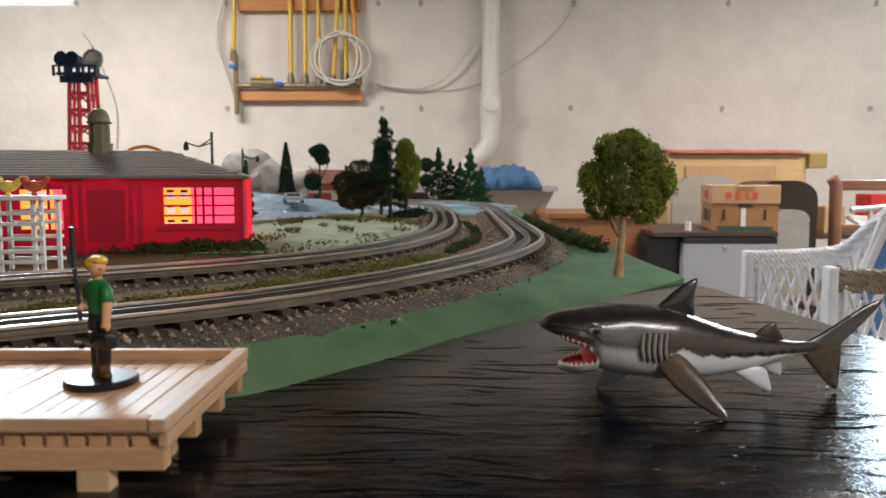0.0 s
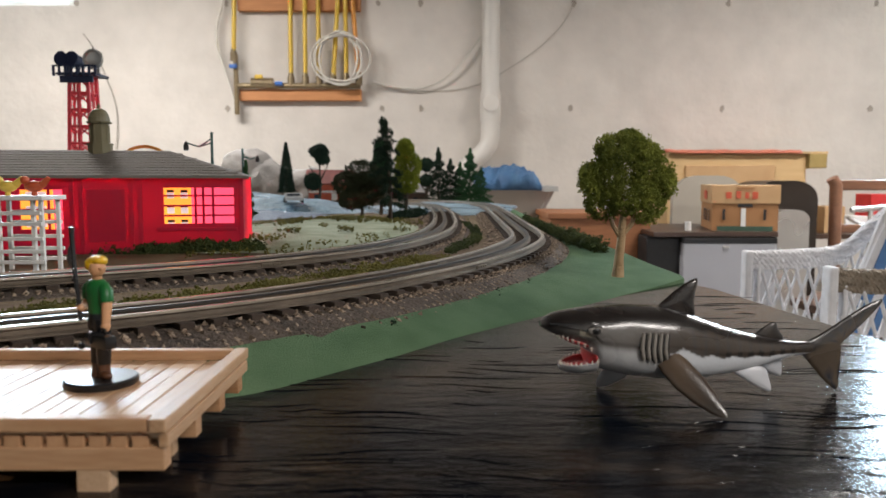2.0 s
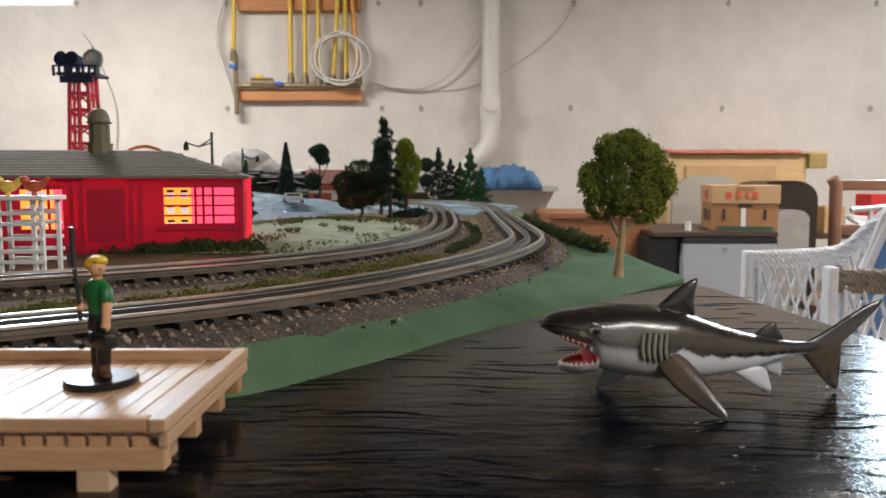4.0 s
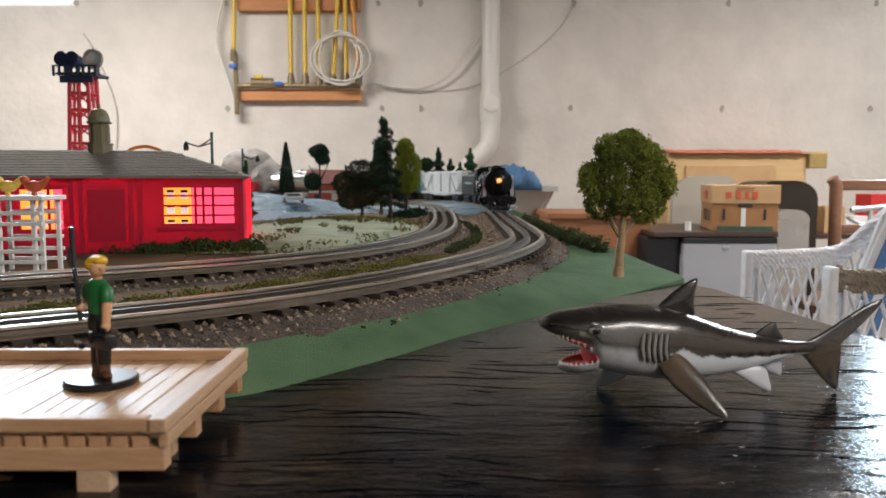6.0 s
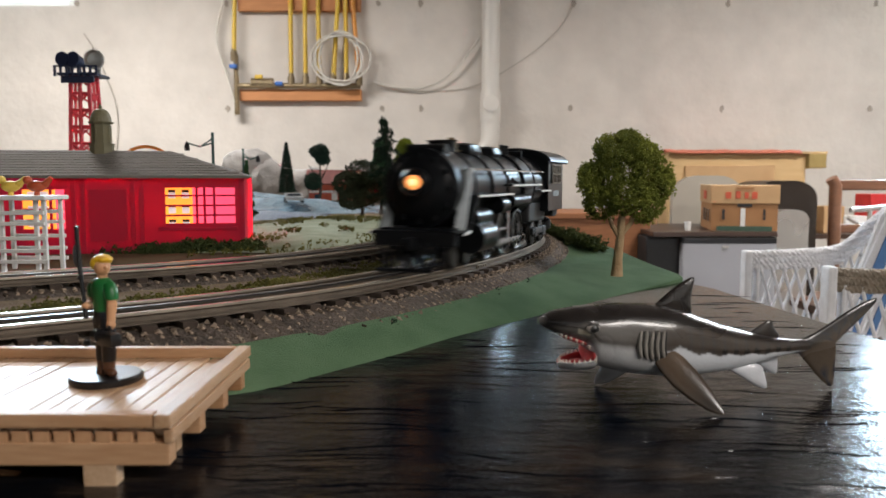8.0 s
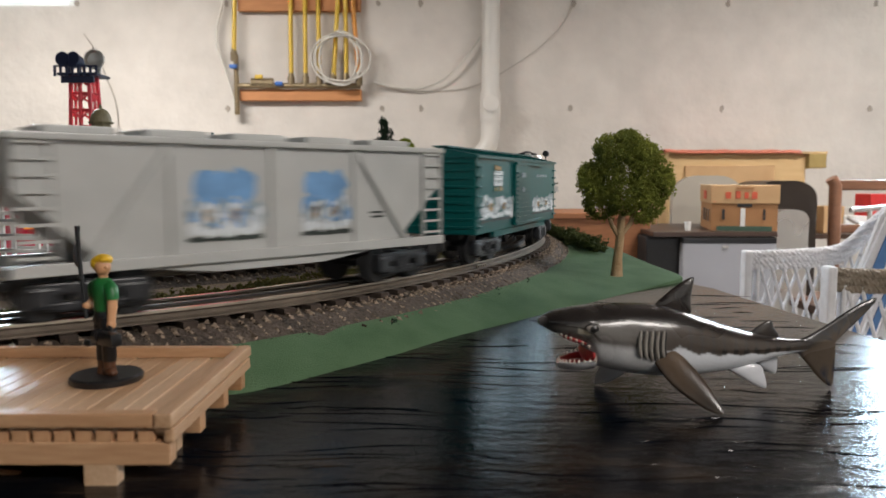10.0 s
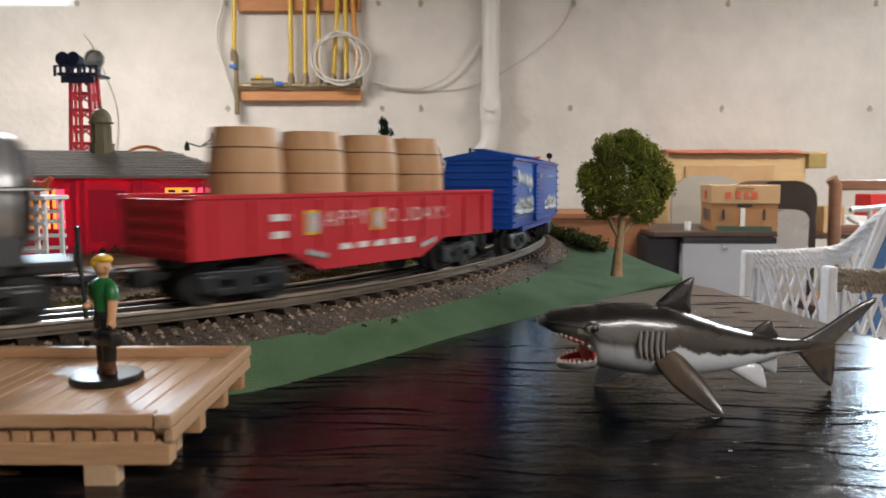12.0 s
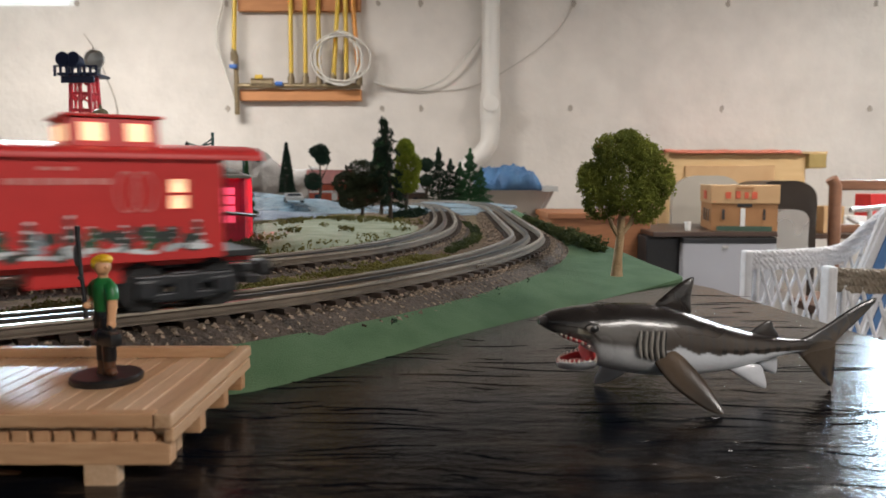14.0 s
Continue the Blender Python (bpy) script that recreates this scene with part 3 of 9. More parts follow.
# ---- tracks ----
def track(name, line, s_all, s0, s1, label, tie_s):
    t = thing(name, label, "railway track", kind="structure")
    nrm = sides(line)
    ks = [i for i in range(len(line)) if s0 <= s_all[i] <= s1][::2]
    # ballast bed
    b = B()
    rows = []
    for k in ks:
        p, q = line[k], nrm[k]
        rows.append([(p[0] + q[0] * w, p[1] + q[1] * w, z + 0.0006 * noise.noise((p[0] * 300 + w * 900, p[1] * 300, 1))) for w, z in ((-0.046, GROUND - 0.001), (-0.034, GROUND + 0.0020), (-0.026, GROUND + 0.0027), (0, GROUND + 0.0027), (0.026, GROUND + 0.0027), (0.034, GROUND + 0.0012), (0.049, GROUND - 0.0060))])
    loft(b, rows, close=False)
    part("ballast_bed", b, "ballast", t, "crushed stone bed", smooth=True)
    for off, material in ((-0.0159, "rail"), (0.0, "rail_dark"), (0.0159, "rail")):
        b = B()
        rows = []
        prof = ((-0.0034, 0.0), (-0.0034, 0.0008), (-0.0007, 0.0015), (-0.0007, 0.0032), (-0.0017, 0.0042), (-0.0015, 0.0054), (0.0015, 0.0054), (0.0017, 0.0042), (0.0007, 0.0032), (0.0007, 0.0015), (0.0034, 0.0008), (0.0034, 0.0))
        for k in ks:
            p, q = line[k], nrm[k]
            rows.append([(p[0] + q[0] * (off + w), p[1] + q[1] * (off + w), RAIL - 0.0054 + z) for w, z in prof])
        fs = loft(b, rows)
        # top, head sides, then web and foot with shade in their colour
        for i, f in enumerate(fs[:-2]):
            f.material_index = 0 if i % len(prof) == 5 else (1 if i % len(prof) in (4, 6) else 2)
        part("rail", b, [material, "rail_side" if material == "rail" else material, "rail_web_shade"], t, "worn steel rail", smooth=True)
    b = B()
    box(b, (0.0070, 0.050, 0.0042), (0, 0, 0), bevel=0.0005)
    me = finish(b, "tie", "tie")
    rnd = random.Random(3)
    s = tie_s[0]
    while s < tie_s[1]:
        x, y = on_path(line, s_all, s)
        x2, y2 = on_path(line, s_all, s + 0.004)
        share("tie", me, t, pose(x, y, RAIL - 0.0054 - 0.0021, 0, 0, math.degrees(math.atan2(y2 - y, x2 - x)) + rnd.uniform(-2.5, 2.5)))
        s += 0.0160
    # fishplates at the joints
    for sj in (tie_s[0] + 0.55, tie_s[0] + 0.98, tie_s[0] + 1.32, tie_s[0] + 1.56):
        for off in (0.0189, -0.0130):
            x, y = on_path(line, s_all, sj)
            x2, y2 = on_path(line, s_all, sj + 0.004)
            a = math.atan2(y2 - y, x2 - x)
            b = B()
            box(b, (0.016, 0.0012, 0.0024), (0, 0, 0), bevel=0.0003)
            for i in range(4):
                box(b, (0.0012, 0.0008, 0.0012), (-0.006 + 0.004 * i, 0.0009, 0))
            ob = part("fishplate", b, "rail_side", t)
            ob.matrix_basis = pose(x - math.sin(a) * off, y + math.cos(a) * off, RAIL - 0.0030, 0, 0, math.degrees(a))
    return t


def arc_at(line, s_all, x, y):
    return float(s_all[int(np.argmin(np.hypot(line[:, 0] - x, line[:, 1] - y)))])


SA = arc_at(OUTER, OUTER_S, 0.10, 1.5)
SB = arc_at(OUTER, OUTER_S, -0.34, 0.205)
track("outer_track", OUTER, OUTER_S, 0.1, OUTER_S[-1] - 0.1, "three-rail toy train track on dark ties and ballast", (SA, SB))
IA = arc_at(INNER, INNER_S, 0.0, 1.5)
IB = arc_at(INNER, INNER_S, -0.5, 0.32)
track("inner_track", INNER, INNER_S, 0.1, INNER_S[-1] - 0.1, "inner three-rail toy train track on dark ties", (IA, IB))


def ballast_stones():
    rnd = random.Random(11)
    verts, faces = [], []
    for line, s_all, a, b, n in ((OUTER, OUTER_S, SA, SB, 15000), (INNER, INNER_S, IA, IB, 7000)):
        nrm = sides(line)
        for _ in range(n):
            s = rnd.uniform(a, b)
            k = int(np.searchsorted(s_all, s))
            side = 1 if rnd.random() < 0.62 else -1
            w = abs(rnd.gauss(0, 1)) * 0.0095 + 0.0255
            if rnd.random() < 0.16:
                w = rnd.uniform(0.0, 0.027)
            w = (w if w < 0.0475 else rnd.uniform(0.028, 0.0475)) * side
            p = line[k] + nrm[k] * w
            z = GROUND + (0.0027 if abs(w) < 0.027 else 0.0027 - (abs(w) - 0.027) * (0.40 if side > 0 else 0.16))
            r = rnd.uniform(0.0009, 0.0017) if rnd.random() < 0.7 else rnd.uniform(0.0016, 0.0022)
            base = len(verts)
            rot = Euler((rnd.random() * 6, rnd.random() * 6, rnd.random() * 6)).to_matrix()
            for v in ((1, 0, 0), (-0.9, 0.1, 0), (0, 1, 0.1), (0.1, -0.9, 0), (0, 0, 1), (0, 0.1, -0.8)):
                q = rot @ Vector([c * r * rnd.uniform(0.7, 1.2) for c in v])
                verts.append((p[0] + q.x, p[1] + q.y, z + q.z))
            for f in ((0, 2, 4), (2, 1, 4), (1, 3, 4), (3, 0, 4), (2, 0, 5), (1, 2, 5), (3, 1, 5), (0, 3, 5)):
                faces.append(tuple(base + i for i in f))
    me = bpy.data.meshes.new("ballast_stones")
    me.from_pydata(verts, [], faces)
    m = M["stone"]
    nt = m.node_tree
    g = nt.nodes.new("ShaderNodeNewGeometry")
    mix = [n for n in nt.nodes if n.bl_idname == "ShaderNodeMix"][0]
    nt.links.new(g.outputs["Random Per Island"], mix.inputs[0])
    me.materials.append(m)
    tagged(new("ballast_stones", me), "grey-brown crushed ballast stones along the tracks", "ballast", kind="stuff")


ballast_stones()


# ---- leafage ----
def clumps(points, r, seed, name, material, jitter=0.35, spiky=False):
    """A crown of many small uneven tufts at the given points."""
    rnd = random.Random(seed)
    verts, faces = [], []
    for p in points:
        n = 5
        for _ in range(n):
            d = Vector((rnd.gauss(0, 1), rnd.gauss(0, 1), rnd.gauss(0, 1))).normalized()
            a = d.orthogonal().normalized()
            bb = d.cross(a)
            c = Vector(p) + d * r * rnd.uniform(0.1, 0.8)
            s = r * rnd.uniform(0.35, 0.9)
            base = len(verts)
            for u, v, w in ((-0.5, 0, 0), (0, -0.45, 0.2), (0.55, 0, 0), (0, 0.5, 0.25), (0, 0, 0.75)):
                q = c + (a * u + bb * v) * s + d * w * s
                verts.append(q[:])
            faces += [(base, base + 1, base + 4), (base + 1, base + 2, base + 4), (base + 2, base + 3, base + 4), (base + 3, base, base + 4)]
    me = bpy.data.meshes.new(name)
    me.from_pydata(verts, [], faces)
    me.materials.append(M[material])
    return me


def crown_points(blobs, n, seed):
    rnd = random.Random(seed)
    out = []
    for _ in range(n):
        x, y, z, rx, rz = rnd.choice(blobs)
        d = Vector((rnd.gauss(0, 1), rnd.gauss(0, 1), rnd.gauss(0, 1))).normalized() * rnd.uniform(0.45, 1.0) ** 0.4
        out.append((x + d.x * rx, y + d.y * rx, z + d.z * rz))
    return out


def lollipop_tree():
    """The round olive tree on the bank."""
    t = thing("model_tree", "round olive-green foam tree on a pale forked trunk", "tree", pose(0.1275, 0.537, 0.8305))
    b = B()
    tube(b, [(0, 0, -0.001), (0.0005, 0, 0.012), (0.002, 0, 0.028), (0.0025, 0, 0.040), (0.004, 0, 0.052)], 0.0034, 9, (1.35, 1.0, 0.9, 0.8, 0.55))
    tube(b, [(0.0022, 0, 0.026), (-0.004, 0.001, 0.036), (-0.009, 0.002, 0.050)], 0.0022, 7, (1, 0.8, 0.5))
    tube(b, [(0.002, 0, 0.029), (0.009, -0.001, 0.038), (0.014, 0, 0.052)], 0.0021, 7, (1, 0.8, 0.5))
    tube(b, [(0.0025, 0, 0.038), (0.003, 0.004, 0.055), (0.0, 0.006, 0.07)], 0.0018, 6, (1, 0.8, 0.4))
    part("trunk", b, "bark_tan", t, smooth=True)
    rnd = random.Random(5)
    blobs = [(0.005, 0, 0.072, 0.027, 0.024), (-0.013, 0.0, 0.068, 0.017, 0.018), (0.024, 0, 0.070, 0.016, 0.018), (0.004, -0.006, 0.088, 0.020, 0.014), (-0.011, 0.004, 0.052, 0.014, 0.012),
             (0.019, 0.002, 0.050, 0.014, 0.012), (0.004, -0.010, 0.058, 0.018, 0.014), (-0.006, 0.0, 0.091, 0.013, 0.011), (0.017, 0.0, 0.087, 0.013, 0.010), (0.006, 0.012, 0.075, 0.024, 0.020), (0.030, 0.0, 0.066, 0.010, 0.011), (-0.020, 0.0, 0.072, 0.010, 0.010), (0.006, 0, 0.099, 0.009, 0.006)]
    pts = crown_points(blobs, 7000, 8)
    pts = [p for p in pts if noise.noise((p[0] * 120, p[1] * 120, p[2] * 120)) > -0.38]
    for _ in range(420):
        x, y, z, rx, rz = rnd.choice(blobs)
        d = Vector((rnd.gauss(0, 1), rnd.gauss(0, 1), rnd.gauss(0, 1))).normalized() * rnd.uniform(1.0, 1.16)
        pts.append((x + d.x * rx, y + d.y * rx, z + d.z * rz))
    me = clumps(pts, 0.0021, 21, "crown", "leaf_olive")
    share("crown", me, t, Matrix())


def conifer(x, y, z, h, r, material, seed, label="dark green model conifer", slim=False):
    t = thing("conifer", label, "tree", pose(x, y, z), group="model trees")
    b = B()
    tube(b, [(0, 0, -0.002), (0, 0, h * 0.3), (0, 0, h * 0.95)], h * 0.02, 7, (1, 0.7, 0.2))
    part("trunk", b, "bark", t)
    rnd = random.Random(seed)
    pts = []
    for _ in range(2300):
        u = rnd.random() ** 1.3
        a = rnd.random() * 6.283
        tier = 1.0 if slim else 0.72 + 0.28 * math.sin(u * 40 + seed) + 0.25 * noise.noise((u * 9, seed, math.cos(a)))
        rr = r * (1 - u) ** (0.75 if slim else 0.9) * tier * rnd.uniform(0.55, 1)
        pts.append((rr * math.cos(a), rr * math.sin(a), h * (0.10 + 0.90 * u)))
    share("crown", clumps(pts, max(0.0022, h * 0.022), seed, "crown", material), t, Matrix())


def broadleaf(x, y, z, h, blobs, material, seed, label, n=1100, name="broadleaf_tree", tuft=0.026):
    t = thing(name, label, "tree", pose(x, y, z), group="model trees")
    b = B()
    tube(b, [(0, 0, -0.002), (h * 0.02, 0, h * 0.3), (0, 0, h * 0.75)], h * 0.028, 7, (1, 0.8, 0.4))
    tube(b, [(h * 0.02, 0, h * 0.28), (-h * 0.12, 0, h * 0.5), (-h * 0.2, 0, h * 0.62)], h * 0.014, 6, (1, 0.8, 0.4))
    tube(b, [(h * 0.02, 0, h * 0.34), (h * 0.12, 0, h * 0.55), (h * 0.18, 0, h * 0.68)], h * 0.014, 6, (1, 0.8, 0.4))
    part("trunk", b, "bark", t)
    share("crown", clumps(crown_points([(a * h, 0, c * h, d * h, e * h) for a, c, d, e in blobs], n, seed), h * tuft, seed, "crown", material), t, Matrix())


def ragged_pine(x, y, z, h):
    """The tall dark tree by the inner track, with uneven drooping boughs."""
    t = thing("ragged_pine", "tall ragged dark green model pine with drooping boughs", "tree", pose(x, y, z))
    b = B()
    tube(b, [(0.004, 0, -0.002), (0.003, 0, h * 0.3), (0, 0, h * 0.6), (-0.006, 0, h * 0.97)], h * 0.022, 7, (1, 0.8, 0.5, 0.15))
    part("trunk", b, "bark", t)
    rnd = random.Random(77)
    pts = []
    n = 34
    for i in range(n):
        u = 0.16 + 0.84 * i / n
        a = i * 2.4 + rnd.uniform(-0.4, 0.4)
        reach = h * (0.035 + 0.20 * (1 - u) ** 0.8) * rnd.uniform(0.55, 1.25)
        top = Vector((0.003 - 0.010 * u, 0, h * u))
        for _ in range(int(30 + 70 * (1 - u))):
            v = rnd.random() ** 0.7
            p = top + Vector((math.cos(a) * reach * v, math.sin(a) * reach * v, -h * 0.05 * v * v + rnd.gauss(0, h * 0.012)))
            p += Vector((rnd.gauss(0, 1), rnd.gauss(0, 1), 0)) * h * 0.016
            pts.append(p)
    share("crown", clumps(pts, h * 0.018, 78, "crown", "leaf_dark"), t, Matrix())


def at_px(px, py, y):
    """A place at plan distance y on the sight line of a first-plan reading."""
    f = 1305.0
    p = math.atan(123 / f)
    r = Vector(((px - 784) / f, 1.0, -(py - 441) / f))
    v = Vector((r.x, math.cos(p) + r.z * math.sin(p), -math.sin(p) + r.z * math.cos(p)))
    return Vector((0, 0, EYE_Z)) + v * (y / v.y)


def hedge(name, pts, r, n, seed, material, label):
    rnd = random.Random(seed)
    cl = []
    for _ in range(n):
        k = rnd.randrange(len(pts) - 1)
        u = rnd.random()
        p = Vector(pts[k]).lerp(Vector(pts[k + 1]), u)
        lump = 0.42 + 1.1 * abs(noise.noise((p.x * 55, p.y * 55, seed)))
        d = Vector((rnd.gauss(0, 1), rnd.gauss(0, 1), abs(rnd.gauss(0, 1)))).normalized() * r * lump * rnd.uniform(0.3, 1)
        cl.append(p + Vector((d.x, d.y, d.z * 0.95)))
    me = clumps(cl, r * 0.26, seed, name, material)
    tagged(new(name, me), label, "bush", kind="stuff")


def woods():
    lollipop_tree()
    ragged_pine(-0.094, 1.27, GROUND + 0.002, 0.176)
    broadleaf(-0.146, 1.33, GROUND + 0.002, 0.110, [(0, 0.70, 0.30, 0.24), (-0.24, 0.55, 0.24, 0.2), (0.2, 0.5, 0.25, 0.25), (-0.15, 0.30, 0.24, 0.18), (0.05, 0.45, 0.3, 0.3)], "leaf_grey", 32, "bushy grey-green model tree", 3000, tuft=0.035)
    broadleaf(-0.072, 1.42, GROUND + 0.002, 0.152, [(0, 0.82, 0.11, 0.13), (0.03, 0.62, 0.17, 0.2), (0, 0.42, 0.17, 0.15)], "leaf_lime", 33, "bright lime green model tree", 2200, tuft=0.03)
    broadleaf(-0.124, 1.48, GROUND + 0.002, 0.150, [(0, 0.80, 0.09, 0.18), (0.0, 0.58, 0.15, 0.2)], "leaf_green", 34, "mid green model tree", 1500, tuft=0.03)
    c = at_px(508, 335, 1.75)
    conifer(c.x, c.y, 0.858, 0.128, 0.021, "leaf_dark", 41, "slim dark green cypress", True)
    for px, y, top, w, sd in ((776, 2.42, 262, 36, 42), (832, 2.42, 263, 40, 43), (797, 2.46, 282, 40, 44), (814, 2.47, 288, 34, 45), (851, 2.40, 296, 30, 49)):
        p = at_px(px, top, y)
        conifer(p.x, y, 0.806, p.z - 0.806, w * y / 1305 * 0.95, "leaf_green" if sd % 2 else "leaf_dark", sd)
    p = at_px(565, 255, 1.95)
    broadleaf(p.x, 1.95, 0.848, p.z - 0.848, [(0, 0.86, 0.17, 0.12), (0.06, 0.72, 0.12, 0.08), (-0.12, 0.32, 0.15, 0.15)], "leaf_dark", 46, "open-crowned dark model tree", 1600, tuft=0.04)
    p = at_px(754, 278, 2.40)
    broadleaf(p.x, 2.40, 0.806, p.z - 0.806, [(0, 0.85, 0.13, 0.12), (0, 0.55, 0.12, 0.1)], "leaf_dark", 47, "small dark model tree", 1200, tuft=0.04)
    p = at_px(436, 285, 1.15)
    conifer(p.x, 1.15, GROUND, p.z - GROUND, 0.017, "leaf_green", 48, "small green model conifer")
    z = GROUND
    hedge("station_hedge", [(-0.395, 0.712, z), (-0.355, 0.708, z), (-0.33, 0.706, z - 0.008), (-0.28, 0.706, z - 0.002), (-0.24, 0.710, z + 0.001), (-0.178, 0.718, z)], 0.0175, 3400, 51, "hedge", "dark green hedge along the station wall")
    hedge("bank_bushes", [(0.145, 1.30, z), (0.147, 1.05, z), (0.148, 0.92, z), (0.150, 0.82, z), (0.155, 0.74, z)], 0.0150, 2400, 52, "hedge", "dark green bushes on the edge of the bank")
    hedge("curve_bushes", [(0.03, 1.15, z), (0.045, 1.0, z), (0.040, 0.88, z), (0.03, 0.80, z), (0.005, 0.70, z)], 0.011, 900, 53, "hedge", "low dark bushes between the two tracks")
    hedge("pine_undergrowth", [(-0.09, 1.30, z), (-0.06, 1.38, z), (-0.045, 1.42, z)], 0.02, 700, 54, "leaf_dark", "dark undergrowth below the tall tree")
    rnd = random.Random(60)
    pts = []
    mid = [(-0.01, 0.66), (-0.05, 0.565), (-0.09, 0.50), (-0.14, 0.44), (-0.22, 0.385), (-0.4, 0.27)]
    for _ in range(3200):
        k = rnd.randrange(len(mid) - 1)
        u = rnd.random()
        x = mid[k][0] * (1 - u) + mid[k + 1][0] * u + rnd.gauss(0, 0.013)
        y = mid[k][1] * (1 - u) + mid[k + 1][1] * u + rnd.gauss(0, 0.010)
        if noise.noise((x * 40, y * 40, 2)) > -0.1:
            pts.append((x, y, z + rnd.uniform(0, 0.0022)))
    tagged(new("moss_tufts", clumps(pts, 0.0032, 61, "moss_tufts", "moss")), "olive and yellow scatter between the tracks", "moss", kind="stuff")
    pts = []
    for _ in range(2600):
        x, y = -0.165 + rnd.gauss(0, 0.07), 1.0 + rnd.gauss(0, 0.17)
        edge = ((x + 0.165) / 0.135) ** 2 + ((y - 1) / 0.33) ** 2
        if edge < 1.3 and noise.noise((x * 30, y * 18, 7)) > 0.24 - 0.45 * max(edge - 0.35, 0) - (0.2 if y > 1.08 else 0):
            pts.append((x, y, z + 0.0095 * max(0, 1 - ((x + 0.165) / 0.135) ** 2 - ((y - 1) / 0.33) ** 2) + 0.0036))
    tagged(new("meadow_tufts", clumps(pts, 0.0036, 62, "meadow_tufts", "moss")), "olive tufts on the pale meadow", "moss", kind="stuff")
    pts = [(0.035, 0.478, 0.824), (0.0365, 0.4785, 0.829), (-0.024, 0.366, 0.829), (-0.0255, 0.3665, 0.829), (0.06, 0.515, 0.83)]
    tagged(new("bank_tufts", clumps(pts, 0.0022, 63, "bank_tufts", "leaf_dark")), "tiny dark tufts on the green bank", "moss", kind="stuff")


woods()


# ---- station ----
def red_translucent():
    m = M["red_house"]
    n, l = m.node_tree.nodes, m.node_tree.links
    t = n.new("ShaderNodeBsdfTranslucent")
    t.inputs[0].default_value = (0.85, 0.035, 0.17, 1)
    mx = n.new("ShaderNodeMixShader")
    mx.inputs[0].default_value = 0.55
    l.new(n["Principled BSDF"].outputs[0], mx.inputs[1])
    l.new(t.outputs[0], mx.inputs[2])
    l.new(mx.outputs[0], n["Material Output"].inputs[0])


STATION = Matrix.Translation((-0.194, 0.722, 0)) @ pose(0, 0, 0, 0, 0, 11) @ Matrix.Translation((0.194, -0.722, 0))


